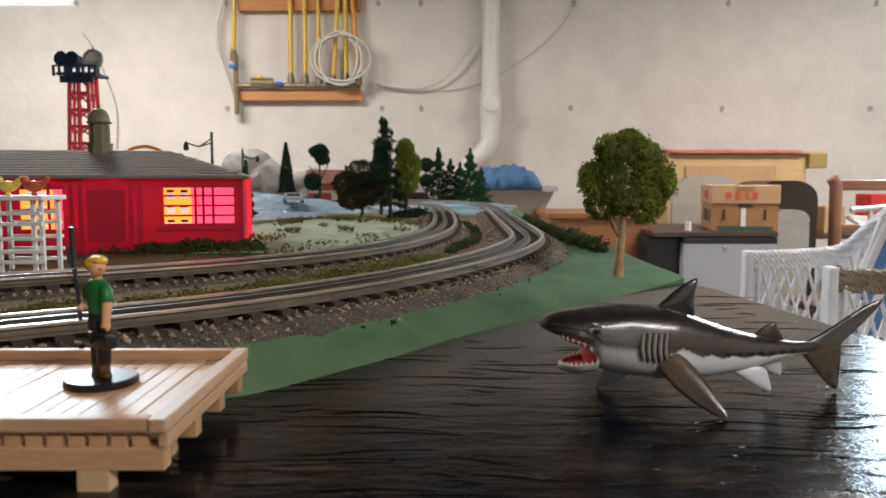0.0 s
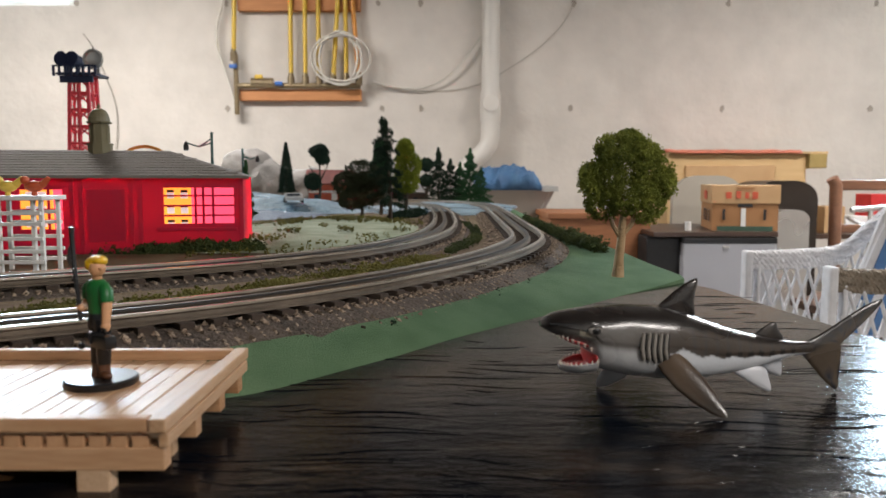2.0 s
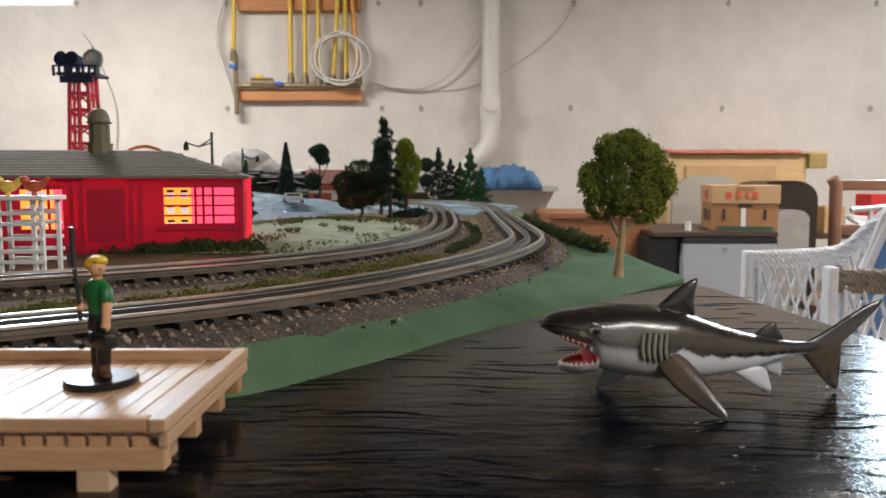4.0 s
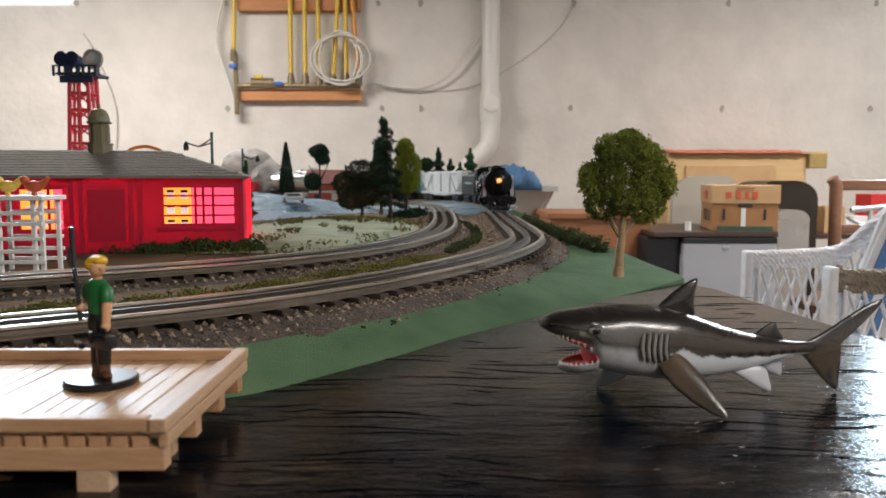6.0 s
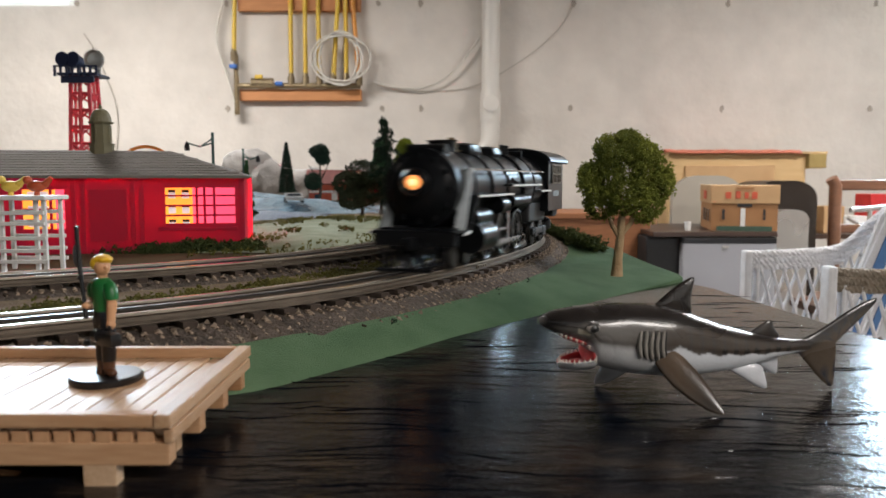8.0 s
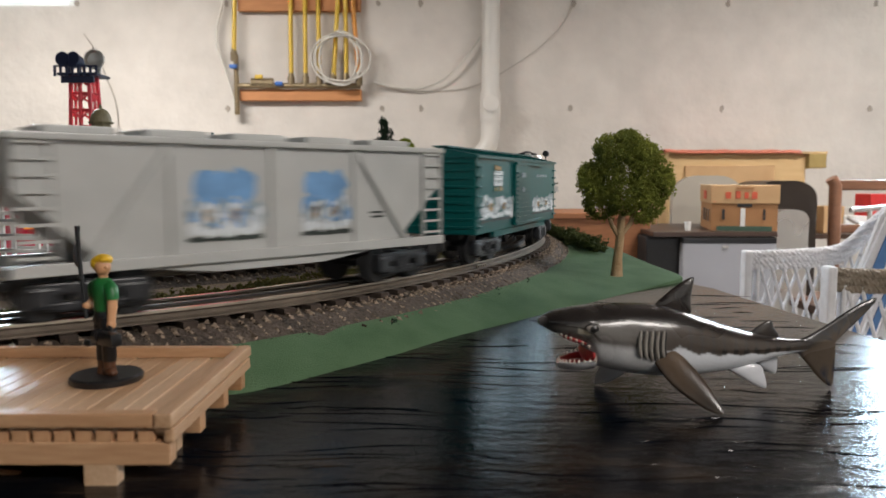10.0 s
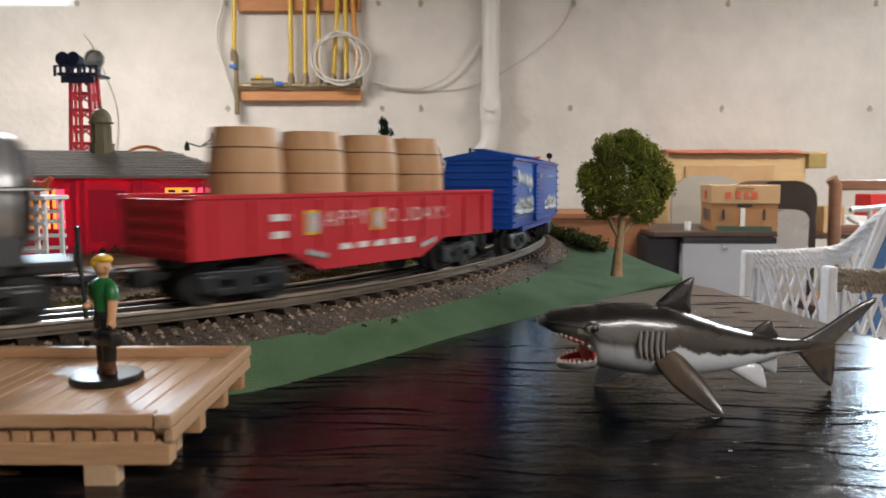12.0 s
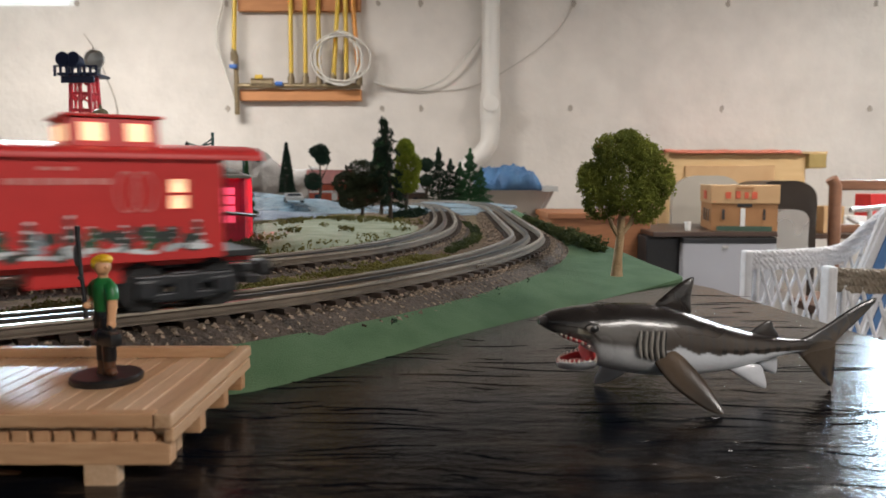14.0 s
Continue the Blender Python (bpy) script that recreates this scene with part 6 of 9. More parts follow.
# ---- background furniture ----
def wall_pipes():
    y = 3.5
    # drain pipe with a cleanout and an elbow
    t = thing("drain_pipe", "white plastic drain pipe on the wall with a cleanout and elbow", "pipe")
    x = 0.218
    b = B()
    rod(b, (x, y - 0.055, 1.22), (x, y - 0.055, 2.06), 0.040, seg=24)
    part("pipe", b, "pvc", t, smooth=True)
    b = B()
    rod(b, (x, y - 0.055, 1.165), (x, y - 0.055, 1.30), 0.047, seg=24)
    rod(b, (x, y - 0.09, 1.245), (x, y - 0.118, 1.245), 0.038, seg=20)
    part("cleanout", b, "pvc", t, smooth=True)
    b = B()
    tube(b, [(x, y - 0.055, 1.19), (x, y - 0.055, 1.10), (x - 0.004, y - 0.055, 1.065), (x - 0.035, y - 0.055, 1.02), (x - 0.11, y - 0.055, 0.96), (x - 0.14, y - 0.055, 0.90), (x - 0.14, y - 0.055, 0.02)], 0.043, 20)
    part("elbow", b, "pvc", t, smooth=True)
    # plumbing manifold: two boards, tubes, valves
    t = thing("pipe_manifold", "orange boards on the wall with yellow tubes and brass valves", "pipes")
    zl, zh = at_px(530, 170, y).z, at_px(530, 8, y).z
    xl, xr = at_px(428, 170, y).x, at_px(641, 170, y).x
    for z, hgt in ((zl, 0.052), (zh, 0.075)):
        b = B()
        box(b, (xr - xl, 0.04, hgt), ((xl + xr) / 2, y - 0.02, z), bevel=0.003)
        part("board", b, "board", t)
    top = 2.05
    for px0, px1, m in ((421, 421, "yellow_pipe"), (518, 520, "yellow_pipe"), (543, 545, "yellow_pipe"), (566, 569, "yellow_pipe"), (601, 593, "yellow_pipe"), (614, 616, "yellow_pipe"), (626, 638, "orange_pipe")):
        a, c = at_px(px0, 0, y), at_px(px1, 150, y)
        low = c.z if px0 != 421 else at_px(421, 108, y).z
        b = B()
        tube(b, [(c.x, y - 0.055, low), (c.x + (a.x - c.x) * 0.5, y - 0.057, (low + a.z) / 2), (a.x, y - 0.055, a.z), (a.x, y - 0.055, top)], 0.0105, 10)
        part("tube", b, m, t, smooth=True)
        b = B()
        rod(b, (c.x, y - 0.055, low - 0.01), (c.x, y - 0.055, low + 0.03), 0.016, seg=10)
        rod(b, (c.x, y - 0.055, low + 0.03), (c.x, y - 0.055, low + 0.045), 0.013, 0.011, seg=10)
        part("fitting", b, "brass", t)
    b = B()
    zz = at_px(530, 155, y).z
    rod(b, (xl, y - 0.055, zz), (xr, y - 0.055, zz), 0.013, seg=12)
    rod(b, (xl - 0.008, y - 0.055, zz + 0.14), (xl - 0.008, y - 0.055, zz - 0.13), 0.012, seg=12)
    rod(b, (xl + 0.06, y - 0.055, zz + 0.016), (xl + 0.16, y - 0.055, zz + 0.016), 0.02, seg=10)
    part("manifold_pipe", b, "brass", t)
    for px, py, m in ((465, 140, "yellow_pipe"), (500, 152, "valve_blue"), (421, 122, "valve_blue")):
        p = at_px(px, py, y)
        b = B()
        box(b, (0.035, 0.02, 0.018), (p.x, y - 0.075, p.z), bevel=0.004)
        part("valve_handle", b, m, t)
    # coil of white cable hung on the boards, and loose runs
    b = B()
    c = at_px(607, 110, y)
    rnd = random.Random(3)
    for k in range(5):
        rx, rz = rnd.uniform(0.085, 0.135), rnd.uniform(0.085, 0.12)
        dx = rnd.uniform(-0.02, 0.03)
        tube(b, [(c.x + dx + rx * math.cos(a), y - 0.085 - 0.006 * k, c.z + rz * math.sin(a)) for a in np.linspace(0, 2 * math.pi, 33)], 0.0048, 6)
    solid("cable_coil", b, "cable", "coil of white cable hung on the manifold", "cable", smooth=True)

    def run(name, pix, r, material, label, depth=0.03):
        g = B()
        pts = [at_px(px, py, y - depth) for px, py in pix]
        sm = []
        for i in range(len(pts) - 1):
            p0, p1, p2, p3 = pts[max(i - 1, 0)], pts[i], pts[i + 1], pts[min(i + 2, len(pts) - 1)]
            for u in np.linspace(0, 1, 6, endpoint=False):
                sm.append(0.5 * (2 * p1 + (p2 - p0) * u + (2 * p0 - 5 * p1 + 4 * p2 - p3) * u * u + (3 * p1 - p0 - 3 * p2 + p3) * u ** 3))
        sm.append(pts[-1])
        tube(g, sm, r, 6)
        solid(name, g, material, label, "cable", smooth=True)

    run("hanging_cable", [(660, 146), (700, 155), (750, 155), (800, 130), (850, 66)], 0.0052, "cable", "white cable drooping from the coil to the drain pipe")
    run("wall_wire", [(660, 146), (720, 160), (800, 160), (852, 148), (900, 122), (960, 80), (1005, 30), (1016, -10)], 0.0018, "wire", "thin grey wire along the wall", 0.008)
    run("left_cable", [(397, -60), (395, 0), (384, 50), (386, 85), (405, 145), (414, 175), (416, 205)], 0.0075, "cable", "white cable hanging beside the manifold", 0.04)
    run("tower_cable", [(148, 60), (165, 85), (185, 130), (205, 185), (208, 240), (200, 300)], 0.0030, "wire", "grey cable hanging on the wall", 0.01)


wall_pipes()


def tub():
    p = at_px(915, 333, 2.9)
    stand = thing("storage_bench", "plain brown wooden bench behind the layout", "bench")
    b = B()
    box(b, (1.0, 0.40, 0.03), (0.30, 2.95, 0.74), bevel=0.004)
    part("top", b, "plywood", stand)
    for dx in (-0.45, 0.45):
        for dy in (-0.15, 0.15):
            b = B()
            box(b, (0.05, 0.05, 0.725), (0.30 + dx, 2.95 + dy, 0.3625), bevel=0.003)
            part("leg", b, "plywood", stand)
    b = B()
    zt, zb = at_px(900, 330, 2.82).z, 0.755
    xl, xr = at_px(838, 340, 2.82).x, at_px(984, 333, 2.82).x
    rings = []
    for z, ins in ((zb, 0.05), (zt - 0.02, 0.006), (zt - 0.02, -0.004), (zt, -0.004), (zt, 0.012), (zb + 0.01, 0.055)):
        rings.append([(x, yy, z) for x, yy in ((xl + ins, 2.80 + ins), (xr - ins, 2.80 + ins), (xr - ins, 3.08 - ins), (xl + ins, 3.08 - ins))])
    loft(b, rings)
    bmesh.ops.bevel(b, geom=[e for e in b.edges if abs(e.verts[0].co.z - e.verts[1].co.z) > 0.03], offset=0.02, segments=3, affect="EDGES")
    solid("storage_tub", b, "tub", "grey plastic storage tub on the bench", "tub", smooth=True)
    b = B()
    n = 54
    rings = []
    for j in range(n):
        row = []
        v = j / (n - 1)
        for i in range(n):
            u = i / (n - 1)
            x, yy = xl + 0.005 + (xr - xl - 0.06) * u, 2.79 + 0.28 * v
            h = 0.074 * (abs(math.sin(math.pi * min(1, u * 1.02))) ** 0.45) * (abs(math.sin(math.pi * min(1, 0.02 + 0.96 * v))) ** 0.35) + 0.030 * noise.noise((x * 11 + yy * 9, yy * 14, 3)) + 0.050 * (0.25 - abs(noise.noise((x * 18 - yy * 16, yy * 9, 8)))) + 0.012 * noise.noise((x * 60, yy * 60, 8))
            row.append((x, yy, zt - 0.014 if j in (0, n - 1) or i in (0, n - 1) else max(zt + h, zt - 0.012)))
        rings.append(row)
    loft(b, rings, close=False)
    ob = solid("blue_tarp", b, "tarp", "crumpled blue tarpaulin heaped in the tub", "tarp", smooth=True)
    ob.modifiers.new("thick", "SOLIDIFY").thickness = 0.004


tub()


def corner():
    # low wooden chest beside the layout
    t = thing("brown_chest", "plain red-brown wooden chest standing on the floor", "chest")
    y = 2.5
    a, c = at_px(975, 377, y), at_px(1152, 377, y)
    b = B()
    box(b, (c.x - a.x, 0.35, a.z - 0.02), ((a.x + c.x) / 2, y + 0.175, (a.z - 0.02) / 2), bevel=0.004)
    part("body", b, "chest_wood", t)
    b = B()
    box(b, (c.x - a.x + 0.02, 0.37, 0.02), ((a.x + c.x) / 2, y + 0.175, a.z - 0.01), bevel=0.003)
    part("lid", b, "chest_wood", t)
    # little refrigerator
    y = 2.35
    l, r = at_px(1209, 415, y).x, at_px(1376, 415, y).x
    zt = at_px(1290, 412, y).z
    t = thing("small_refrigerator", "small refrigerator with grey door and dark cabinet", "refrigerator")
    b = B()
    cl = at_px(1150, 440, y).x
    box(b, (r - cl, 0.40, zt - 0.03), ((cl + r) / 2, y + 0.24, (zt - 0.03) / 2 + 0.015), bevel=0.006)
    part("cabinet", b, "dull_black", t)
    b = B()
    box(b, (r - l, 0.035, zt - 0.06), ((l + r) / 2, y + 0.018, (zt - 0.06) / 2 + 0.03), bevel=0.006)
    part("door", b, "fridge", t, "grey door")
    b = B()
    box(b, (r - l + 0.10, 0.46, 0.016), ((l + r) / 2 - 0.045, y + 0.235, zt - 0.006), bevel=0.003)
    part("top", b, "dark_brown", t, "dark brown top board")
    b = B()
    box(b, (r - l, 0.03, 0.02), ((l + r) / 2, y + 0.014, zt - 0.026), bevel=0.004)
    part("handle", b, "black", t)
    p = at_px(1284, 437, y)
    b = B()
    box(b, (0.02, 0.004, 0.008), (p.x, y - 0.001, p.z), bevel=0.001)
    part("badge", b, "chrome", t)
    # carton on top, with lid and hand holes
    yb = y + 0.04
    zb = zt + 0.002
    xl, xm, xr2 = at_px(1222, 400, yb + 0.1).x, at_px(1268, 400, yb).x, at_px(1372, 400, yb).x
    hgt = at_px(1300, 328, yb).z - zb
    w = xr2 - xm + 0.012
    t = thing("carton", "brown cardboard carton with lid and hand hole", "box", pose(xr2 - 0.5 * w, yb, zb, 0, 0, -12))
    d = 0.26
    b = B()
    box(b, (w, d, hgt * 0.62), (0, d / 2, hgt * 0.31), bevel=0.002)
    part("body", b, "cardboard_dark", t)
    b = B()
    box(b, (w + 0.008, d + 0.008, hgt * 0.40), (0, d / 2, hgt * 0.80), bevel=0.002)
    lid = part("lid", b, "cardboard", t)
    for k, (dx, ww, hh, dz) in enumerate(((-0.052, 0.022, 0.026, 0.0), (-0.022, 0.020, 0.030, 0.002), (0.004, 0.016, 0.026, 0), (0.028, 0.022, 0.028, 0))):
        g = B()
        box(g, (ww * 0.75, 0.002, hh * 0.8), (dx, -0.0052, hgt * 0.78 + dz))
        part("red_print", g, "print_redbar", lid)
    g = B()
    box(g, (0.055, 0.002, 0.006), (0.0, -0.0052, hgt * 0.93))
    part("small_print", g, "cardboard_dark", lid)
    for dx, ww, hh, z, m, nm in ((0.0, 0.045, 0.010, 0.56, "black", "hand_hole"), (-0.065, 0.008, 0.034, 0.36, "black", "slot"), (0.060, 0.008, 0.034, 0.36, "black", "slot"), (-0.005, 0.014, 0.060, 0.30, "white", "white_strip"), (0.0, 0.17, 0.016, 0.055, "print_green", "green_band")):
        g = B()
        box(g, (ww, 0.002, hh), (dx, -0.0018, hgt * z))
        part(nm, g, m, t)
    for dy in (0.06, 0.12, 0.17):
        g = B()
        box(g, (0.002, 0.022, 0.04), (-w / 2 - 0.0018, dy, hgt * 0.33))
        part("side_print", g, "dark_brown", t)
    g = B()
    box(g, (0.002, 0.06, 0.028), (-w / 2 - 0.0055, 0.12, hgt * 0.78))
    part("side_print", g, "print_redbar", t)
    # small white cup beside it
    p = at_px(1216, 408, y + 0.1)
    b = B()
    lathe(b, [(0.008, 0), (0.010, 0.002), (0.0105, 0.030), (0.0097, 0.030), (0.008, 0.004)], 16)
    solid("cup", b, "white", "small white cup on the dark top board", "cup", smooth=True, at=pose(p.x - 0.012, y + 0.06, zb))
    # two steel folding chairs' backs behind
    y2 = 2.95

    def arch(name, px0, px1, top, bot, yy, material, label, cat, thick=0.05, lip=None):
        p0, p1, pt, pb = at_px(px0, bot, yy), at_px(px1, bot, yy), at_px(px0, top, yy), at_px(px0, bot, yy)
        wd, h = p1.x - p0.x, pt.z
        rad = min(wd * 0.36, 0.11)
        out = [(p0.x, 0.0), (p1.x, 0.0)]
        for a in np.linspace(0, math.pi / 2, 9):
            out.append((p1.x - rad + rad * math.cos(a), h - rad * 0.8 + rad * 0.8 * math.sin(a)))
        for a in np.linspace(math.pi / 2, math.pi, 9):
            out.append((p0.x + rad + rad * math.cos(a), h - rad * 0.8 + rad * 0.8 * math.sin(a)))
        g = B()
        plate(g, out, 0, thick, Matrix.Translation((0, yy + thick, 0)) @ pose(0, 0, 0, 90))
        return solid(name, g, material, label, cat)

    arch("folding_chair", 1188, 1312, 311, 420, 2.92, "chair_grey", "beige steel folding chair leaning behind the carton", "chair", 0.03)
    # the dark steel folding chair, built as two rounded plates
    t = thing("metal_bin", "dark steel folding chair with round back and bright centre", "bin")
    ob = arch("body", 1366, 1430, 372, 440, 2.70, "chrome", "brushed steel front", "", 0.20)
    ob.parent = t
    ob = arch("lid", 1330, 1446, 320, 372, 2.75, "bin_lid", "dark steel round back", "", 0.22)
    ob.parent = t
    # workbench of pale wood with a red cloth on top
    y3 = 3.15
    t = thing("wooden_cupboard", "pale wooden cupboard with overhanging top", "cupboard")
    l, r = at_px(1183, 300, y3).x, at_px(1428, 300, y3).x
    zt = at_px(1300, 268, y3).z
    b = B()
    box(b, (r - l, 0.28, zt - 0.012), ((l + r) / 2, y3 + 0.15, (zt - 0.012) / 2), bevel=0.004)
    part("body", b, "bench_wood", t)
    b = B()
    box(b, (at_px(1462, 300, y3).x - l, 0.30, 0.010), ((l + at_px(1462, 300, y3).x) / 2, y3 + 0.14, zt - 0.006), bevel=0.002)
    part("top", b, "bench_wood", t)
    b = B()
    q = at_px(1448, 278, y3 - 0.02)
    box(b, (0.075, 0.26, 0.06), (q.x, y3 + 0.11, zt - 0.041), bevel=0.003)
    part("beam_end", b, "moss_wood", t, "sawn olive beam end")
    b = B()
    q = at_px(1300, 312, y3)
    box(b, (0.38, 0.01, 0.13), (q.x - 0.02, y3 + 0.004, q.z - 0.02), bevel=0.002)
    part("panel", b, "cardboard", t)
    b = B()
    rows = []
    for i in range(30):
        u = i / 29
        x = l - 0.02 + (at_px(1425, 262, y3).x - l) * u
        rows.append([(x, y3 - 0.02 + 0.3 * v, zt + 0.004 + 0.012 * abs(noise.noise((x * 12, v * 3, 2))) - (0.012 if v == 0 else 0)) for v in (0, 0.06, 0.3, 0.6, 1)])
    loft(b, rows, close=False)
    ob = solid("red_cloth", b, "red_cloth", "faded red cloth draped over the cupboard", "cloth", smooth=True)
    ob.modifiers.new("thick", "SOLIDIFY").thickness = 0.004


M["chest_wood"] = mat("chest_wood", (0.22, 0.085, 0.035), 0.6, scale=12, col2=(0.36, 0.15, 0.06), stretch=(1, 8, 8))
M["moss_wood"] = mat("olive_timber", (0.30, 0.22, 0.08), 0.8, vary=0.2, scale=20)
corner()


def wicker_chair(name, base, label, arm_px, y, dark=False):
    """An arm of woven lattice under a braided rail, with the seat, back and cushion."""
    t = thing(name, label, "chair")
    mat_a = "wicker_white"
    top = "wicker_dark" if dark else "wicker_white"
    pts = [at_px(px, py, y) for px, py in arm_px]
    yy = y

    def braid(points, r, material, nm, depth=0.0):
        sm = []
        for i in range(len(points) - 1):
            p0, p1, p2, p3 = points[max(i - 1, 0)], points[i], points[i + 1], points[min(i + 2, len(points) - 1)]
            for u in np.linspace(0, 1, 14, endpoint=False):
                sm.append(0.5 * (2 * p1 + (p2 - p0) * u + (2 * p0 - 5 * p1 + 4 * p2 - p3) * u * u + (3 * p1 - p0 - 3 * p2 + p3) * u ** 3))
        for k in range(3):
            g = B()
            tube(g, [p + Vector((0, r * 0.9 * math.cos(i * 1.15 + k * 2.09) + depth, r * 0.9 * math.sin(i * 1.15 + k * 2.09))) for i, p in enumerate(sm)], r, 6)
            part(nm, g, material, t, smooth=True)

    braid(pts, 0.0064, top, "arm_strand")
    low = [Vector((p.x, p.y, p.z - 0.024)) for p in pts]
    braid([Vector((p.x, p.y - 0.004, p.z - 0.012)) for p in pts], 0.0060, top, "arm_strand")
    braid(low, 0.0062, top, "arm_strand")
    x0, x1 = pts[0].x, pts[-1].x
    zl = pts[0].z - 0.045
    zb = base
    b = B()
    box(b, (0.017, 0.03, pts[0].z + 0.010), (x0 + 0.002, yy, (pts[0].z + 0.012) / 2), bevel=0.005)
    part("front_post", b, mat_a, t)
    b = B()
    box(b, (0.009, 0.02, pts[0].z), (x0 + 0.026, yy, pts[0].z / 2), bevel=0.004)
    part("front_post", b, mat_a, t)

    def rail_z(x):
        xs = [p.x for p in low]
        return float(np.interp(x, xs, [p.z for p in low]))

    step = 0.026
    x = x0 - 0.30
    while x < x1 + 0.3:
        for s in (-1, 1):
            run = (zl + 0.04 - zb) * 0.50
            xa, xb = (x, x + run) if s > 0 else (x + run, x)
            # clip the strand to the arm's width
            seg = []
            for u in np.linspace(0, 1, 13):
                xx = xa + (xb - xa) * u
                zz = zb + (zl + 0.16 - zb) * u
                if x0 + 0.02 < xx < x1 and zz < rail_z(xx) + 0.005:
                    seg.append((xx, yy + 0.006 * s, zz))
            if len(seg) > 2:
                g = B()
                tube(g, seg, 0.0034, 6)
                part("lattice_strand", g, mat_a, t)
        x += step
    b = B()
    box(b, (x1 - x0, 0.03, 0.03), ((x0 + x1) / 2, yy, zb), bevel=0.008)
    part("lower_rail", b, mat_a, t)
    # seat, back and far arm
    d = 0.50
    b = B()
    box(b, (x1 - x0, d, 0.05), ((x0 + x1) / 2, yy + d / 2 + 0.02, 0.38), bevel=0.01)
    part("seat", b, mat_a, t)
    return t, x0, x1, pts


def chairs():
    t, x0, x1, pts = wicker_chair("wicker_chair", 0.52, "white painted wicker armchair with blue striped cushion", [(1320, 452), (1380, 450), (1440, 447), (1480, 442), (1505, 428), (1530, 405), (1560, 380), (1620, 330)], 1.65)
    # striped back cushion, leaning
    b = B()
    y = 1.50
    pl = [at_px(1524, 500, y), at_px(1572, 375, y), at_px(1606, 352, y), at_px(1760, 352, y), at_px(1700, 600, y), at_px(1490, 600, y)]
    plate(b, [(p.x, p.z) for p in pl], -0.012, 0.012, Matrix.Translation((0, y + 0.0225, 0)) @ pose(0, 0, 0, 90))
    bmesh.ops.bevel(b, geom=list(b.edges), offset=0.008, segments=3, affect="EDGES")
    cu = solid("cushion", b, "cushion", "white and blue striped seat cushion leaning in the wicker chair", "cushion", smooth=True)
    for k in range(6):
        u0, u1 = -0.01 + 0.20 * k, 0.09 + 0.20 * k
        g = B()
        a, c = at_px(1500 + 200 * u0, 595, y), at_px(1600 + 200 * u0, 360, y)
        a2, c2 = at_px(1500 + 200 * u1, 595, y), at_px(1600 + 200 * u1, 360, y)
        plate(g, [(a.x, a.z), (a2.x, a2.z), (c2.x, c2.z), (c.x, c.z)], 0, 0.003, Matrix.Translation((0, y + 0.0105, 0)) @ pose(0, 0, 0, 90))
        part("stripe", g, "stripe", cu, "blue stripe")
    wicker_chair("wicker_chair", 0.52, "worn brown and white wicker armchair with lattice side", [(1466, 482), (1500, 485), (1560, 487), (1640, 488)], 1.30, True)
    # red-brown wooden chair behind
    y = 2.45
    t = thing("wooden_chair", "glossy red-brown wooden chair with slatted back", "chair")
    a, c = at_px(1482, 318, y), at_px(1700, 318, y)
    b = B()
    tube(b, [(a.x, y, 0), (a.x, y, 0.6), (a.x - 0.005, y, a.z - 0.02), (a.x - 0.02, y, a.z + 0.004)], 0.020, 10)
    part("back_post", b, "chair_wood", t, smooth=True)
    b = B()
    tube(b, [(c.x, y, 0), (c.x, y, a.z)], 0.020, 10)
    part("back_post", b, "chair_wood", t, smooth=True)
    for py, hh in ((328, 0.035), (405, 0.03)):
        z = at_px(1500, py, y).z
        b = B()
        box(b, (c.x - a.x, 0.02, hh), ((a.x + c.x) / 2, y, z), bevel=0.006)
        part("slat", b, "chair_wood", t)
    b = B()
    box(b, (c.x - a.x + 0.04, 0.42, 0.03), ((a.x + c.x) / 2, y + 0.2, 0.45), bevel=0.008)
    part("seat", b, "chair_wood", t)
    for dy in (0.38,):
        for x in (a.x, c.x):
            b = B()
            rod(b, (x, y + dy, 0), (x, y + dy, 0.44), 0.018, seg=10)
            part("leg", b, "chair_wood", t)
    # boxes and bags on a shelf behind that chair
    y = 2.95
    sh = thing("low_shelf", "dark low shelf behind the chairs", "shelf")
    b = B()
    box(b, (0.9, 0.3, 0.02), (at_px(1540, 415, y).x + 0.1, y + 0.16, at_px(1540, 415, y).z - 0.01), bevel=0.003)
    part("board", b, "dark_brown", sh)
    for dx in (-0.30, 0.5):
        b = B()
        box(b, (0.03, 0.28, at_px(1540, 415, y).z - 0.02), (at_px(1540, 415, y).x + dx, y + 0.16, (at_px(1540, 415, y).z - 0.02) / 2), bevel=0.002)
        part("side", b, "dark_brown", sh)
    zb = at_px(1540, 415, y).z
    for px, w, h, m, lab, cat in ((1490, 0.09, 0.11, "cardboard", "small cardboard box on the shelf", "box"), (1530, 0.10, 0.07, "white", "white carton on the shelf", "box"), (1575, 0.10, 0.16, "art_red", "red and white packet on the shelf", "packet")):
        b = B()
        box(b, (w, 0.1, h), (0, 0, h / 2), bevel=0.004)
        solid("package", b, m, lab, cat, at=pose(at_px(px, 400, y).x, y + 0.12, zb, 0, 0, 6))
    b = B()
    tube(b, [at_px(px, py, 2.6) for px, py in ((1505, 372), (1540, 370), (1575, 366), (1620, 360))], 0.010, 8)
    tube(b, [at_px(px, py, 2.6) for px, py in ((1500, 385), (1520, 398), (1545, 402), (1600, 400))], 0.007, 8)
    for px, py in ((1540, 370), (1600, 400)):
        q = at_px(px, py, 2.6)
        rod(b, (q.x, 2.6, 0), q, 0.009, seg=8)
    solid("metal_trolley", b, "chrome", "thin chromed trolley frame", "trolley", smooth=True)


chairs()


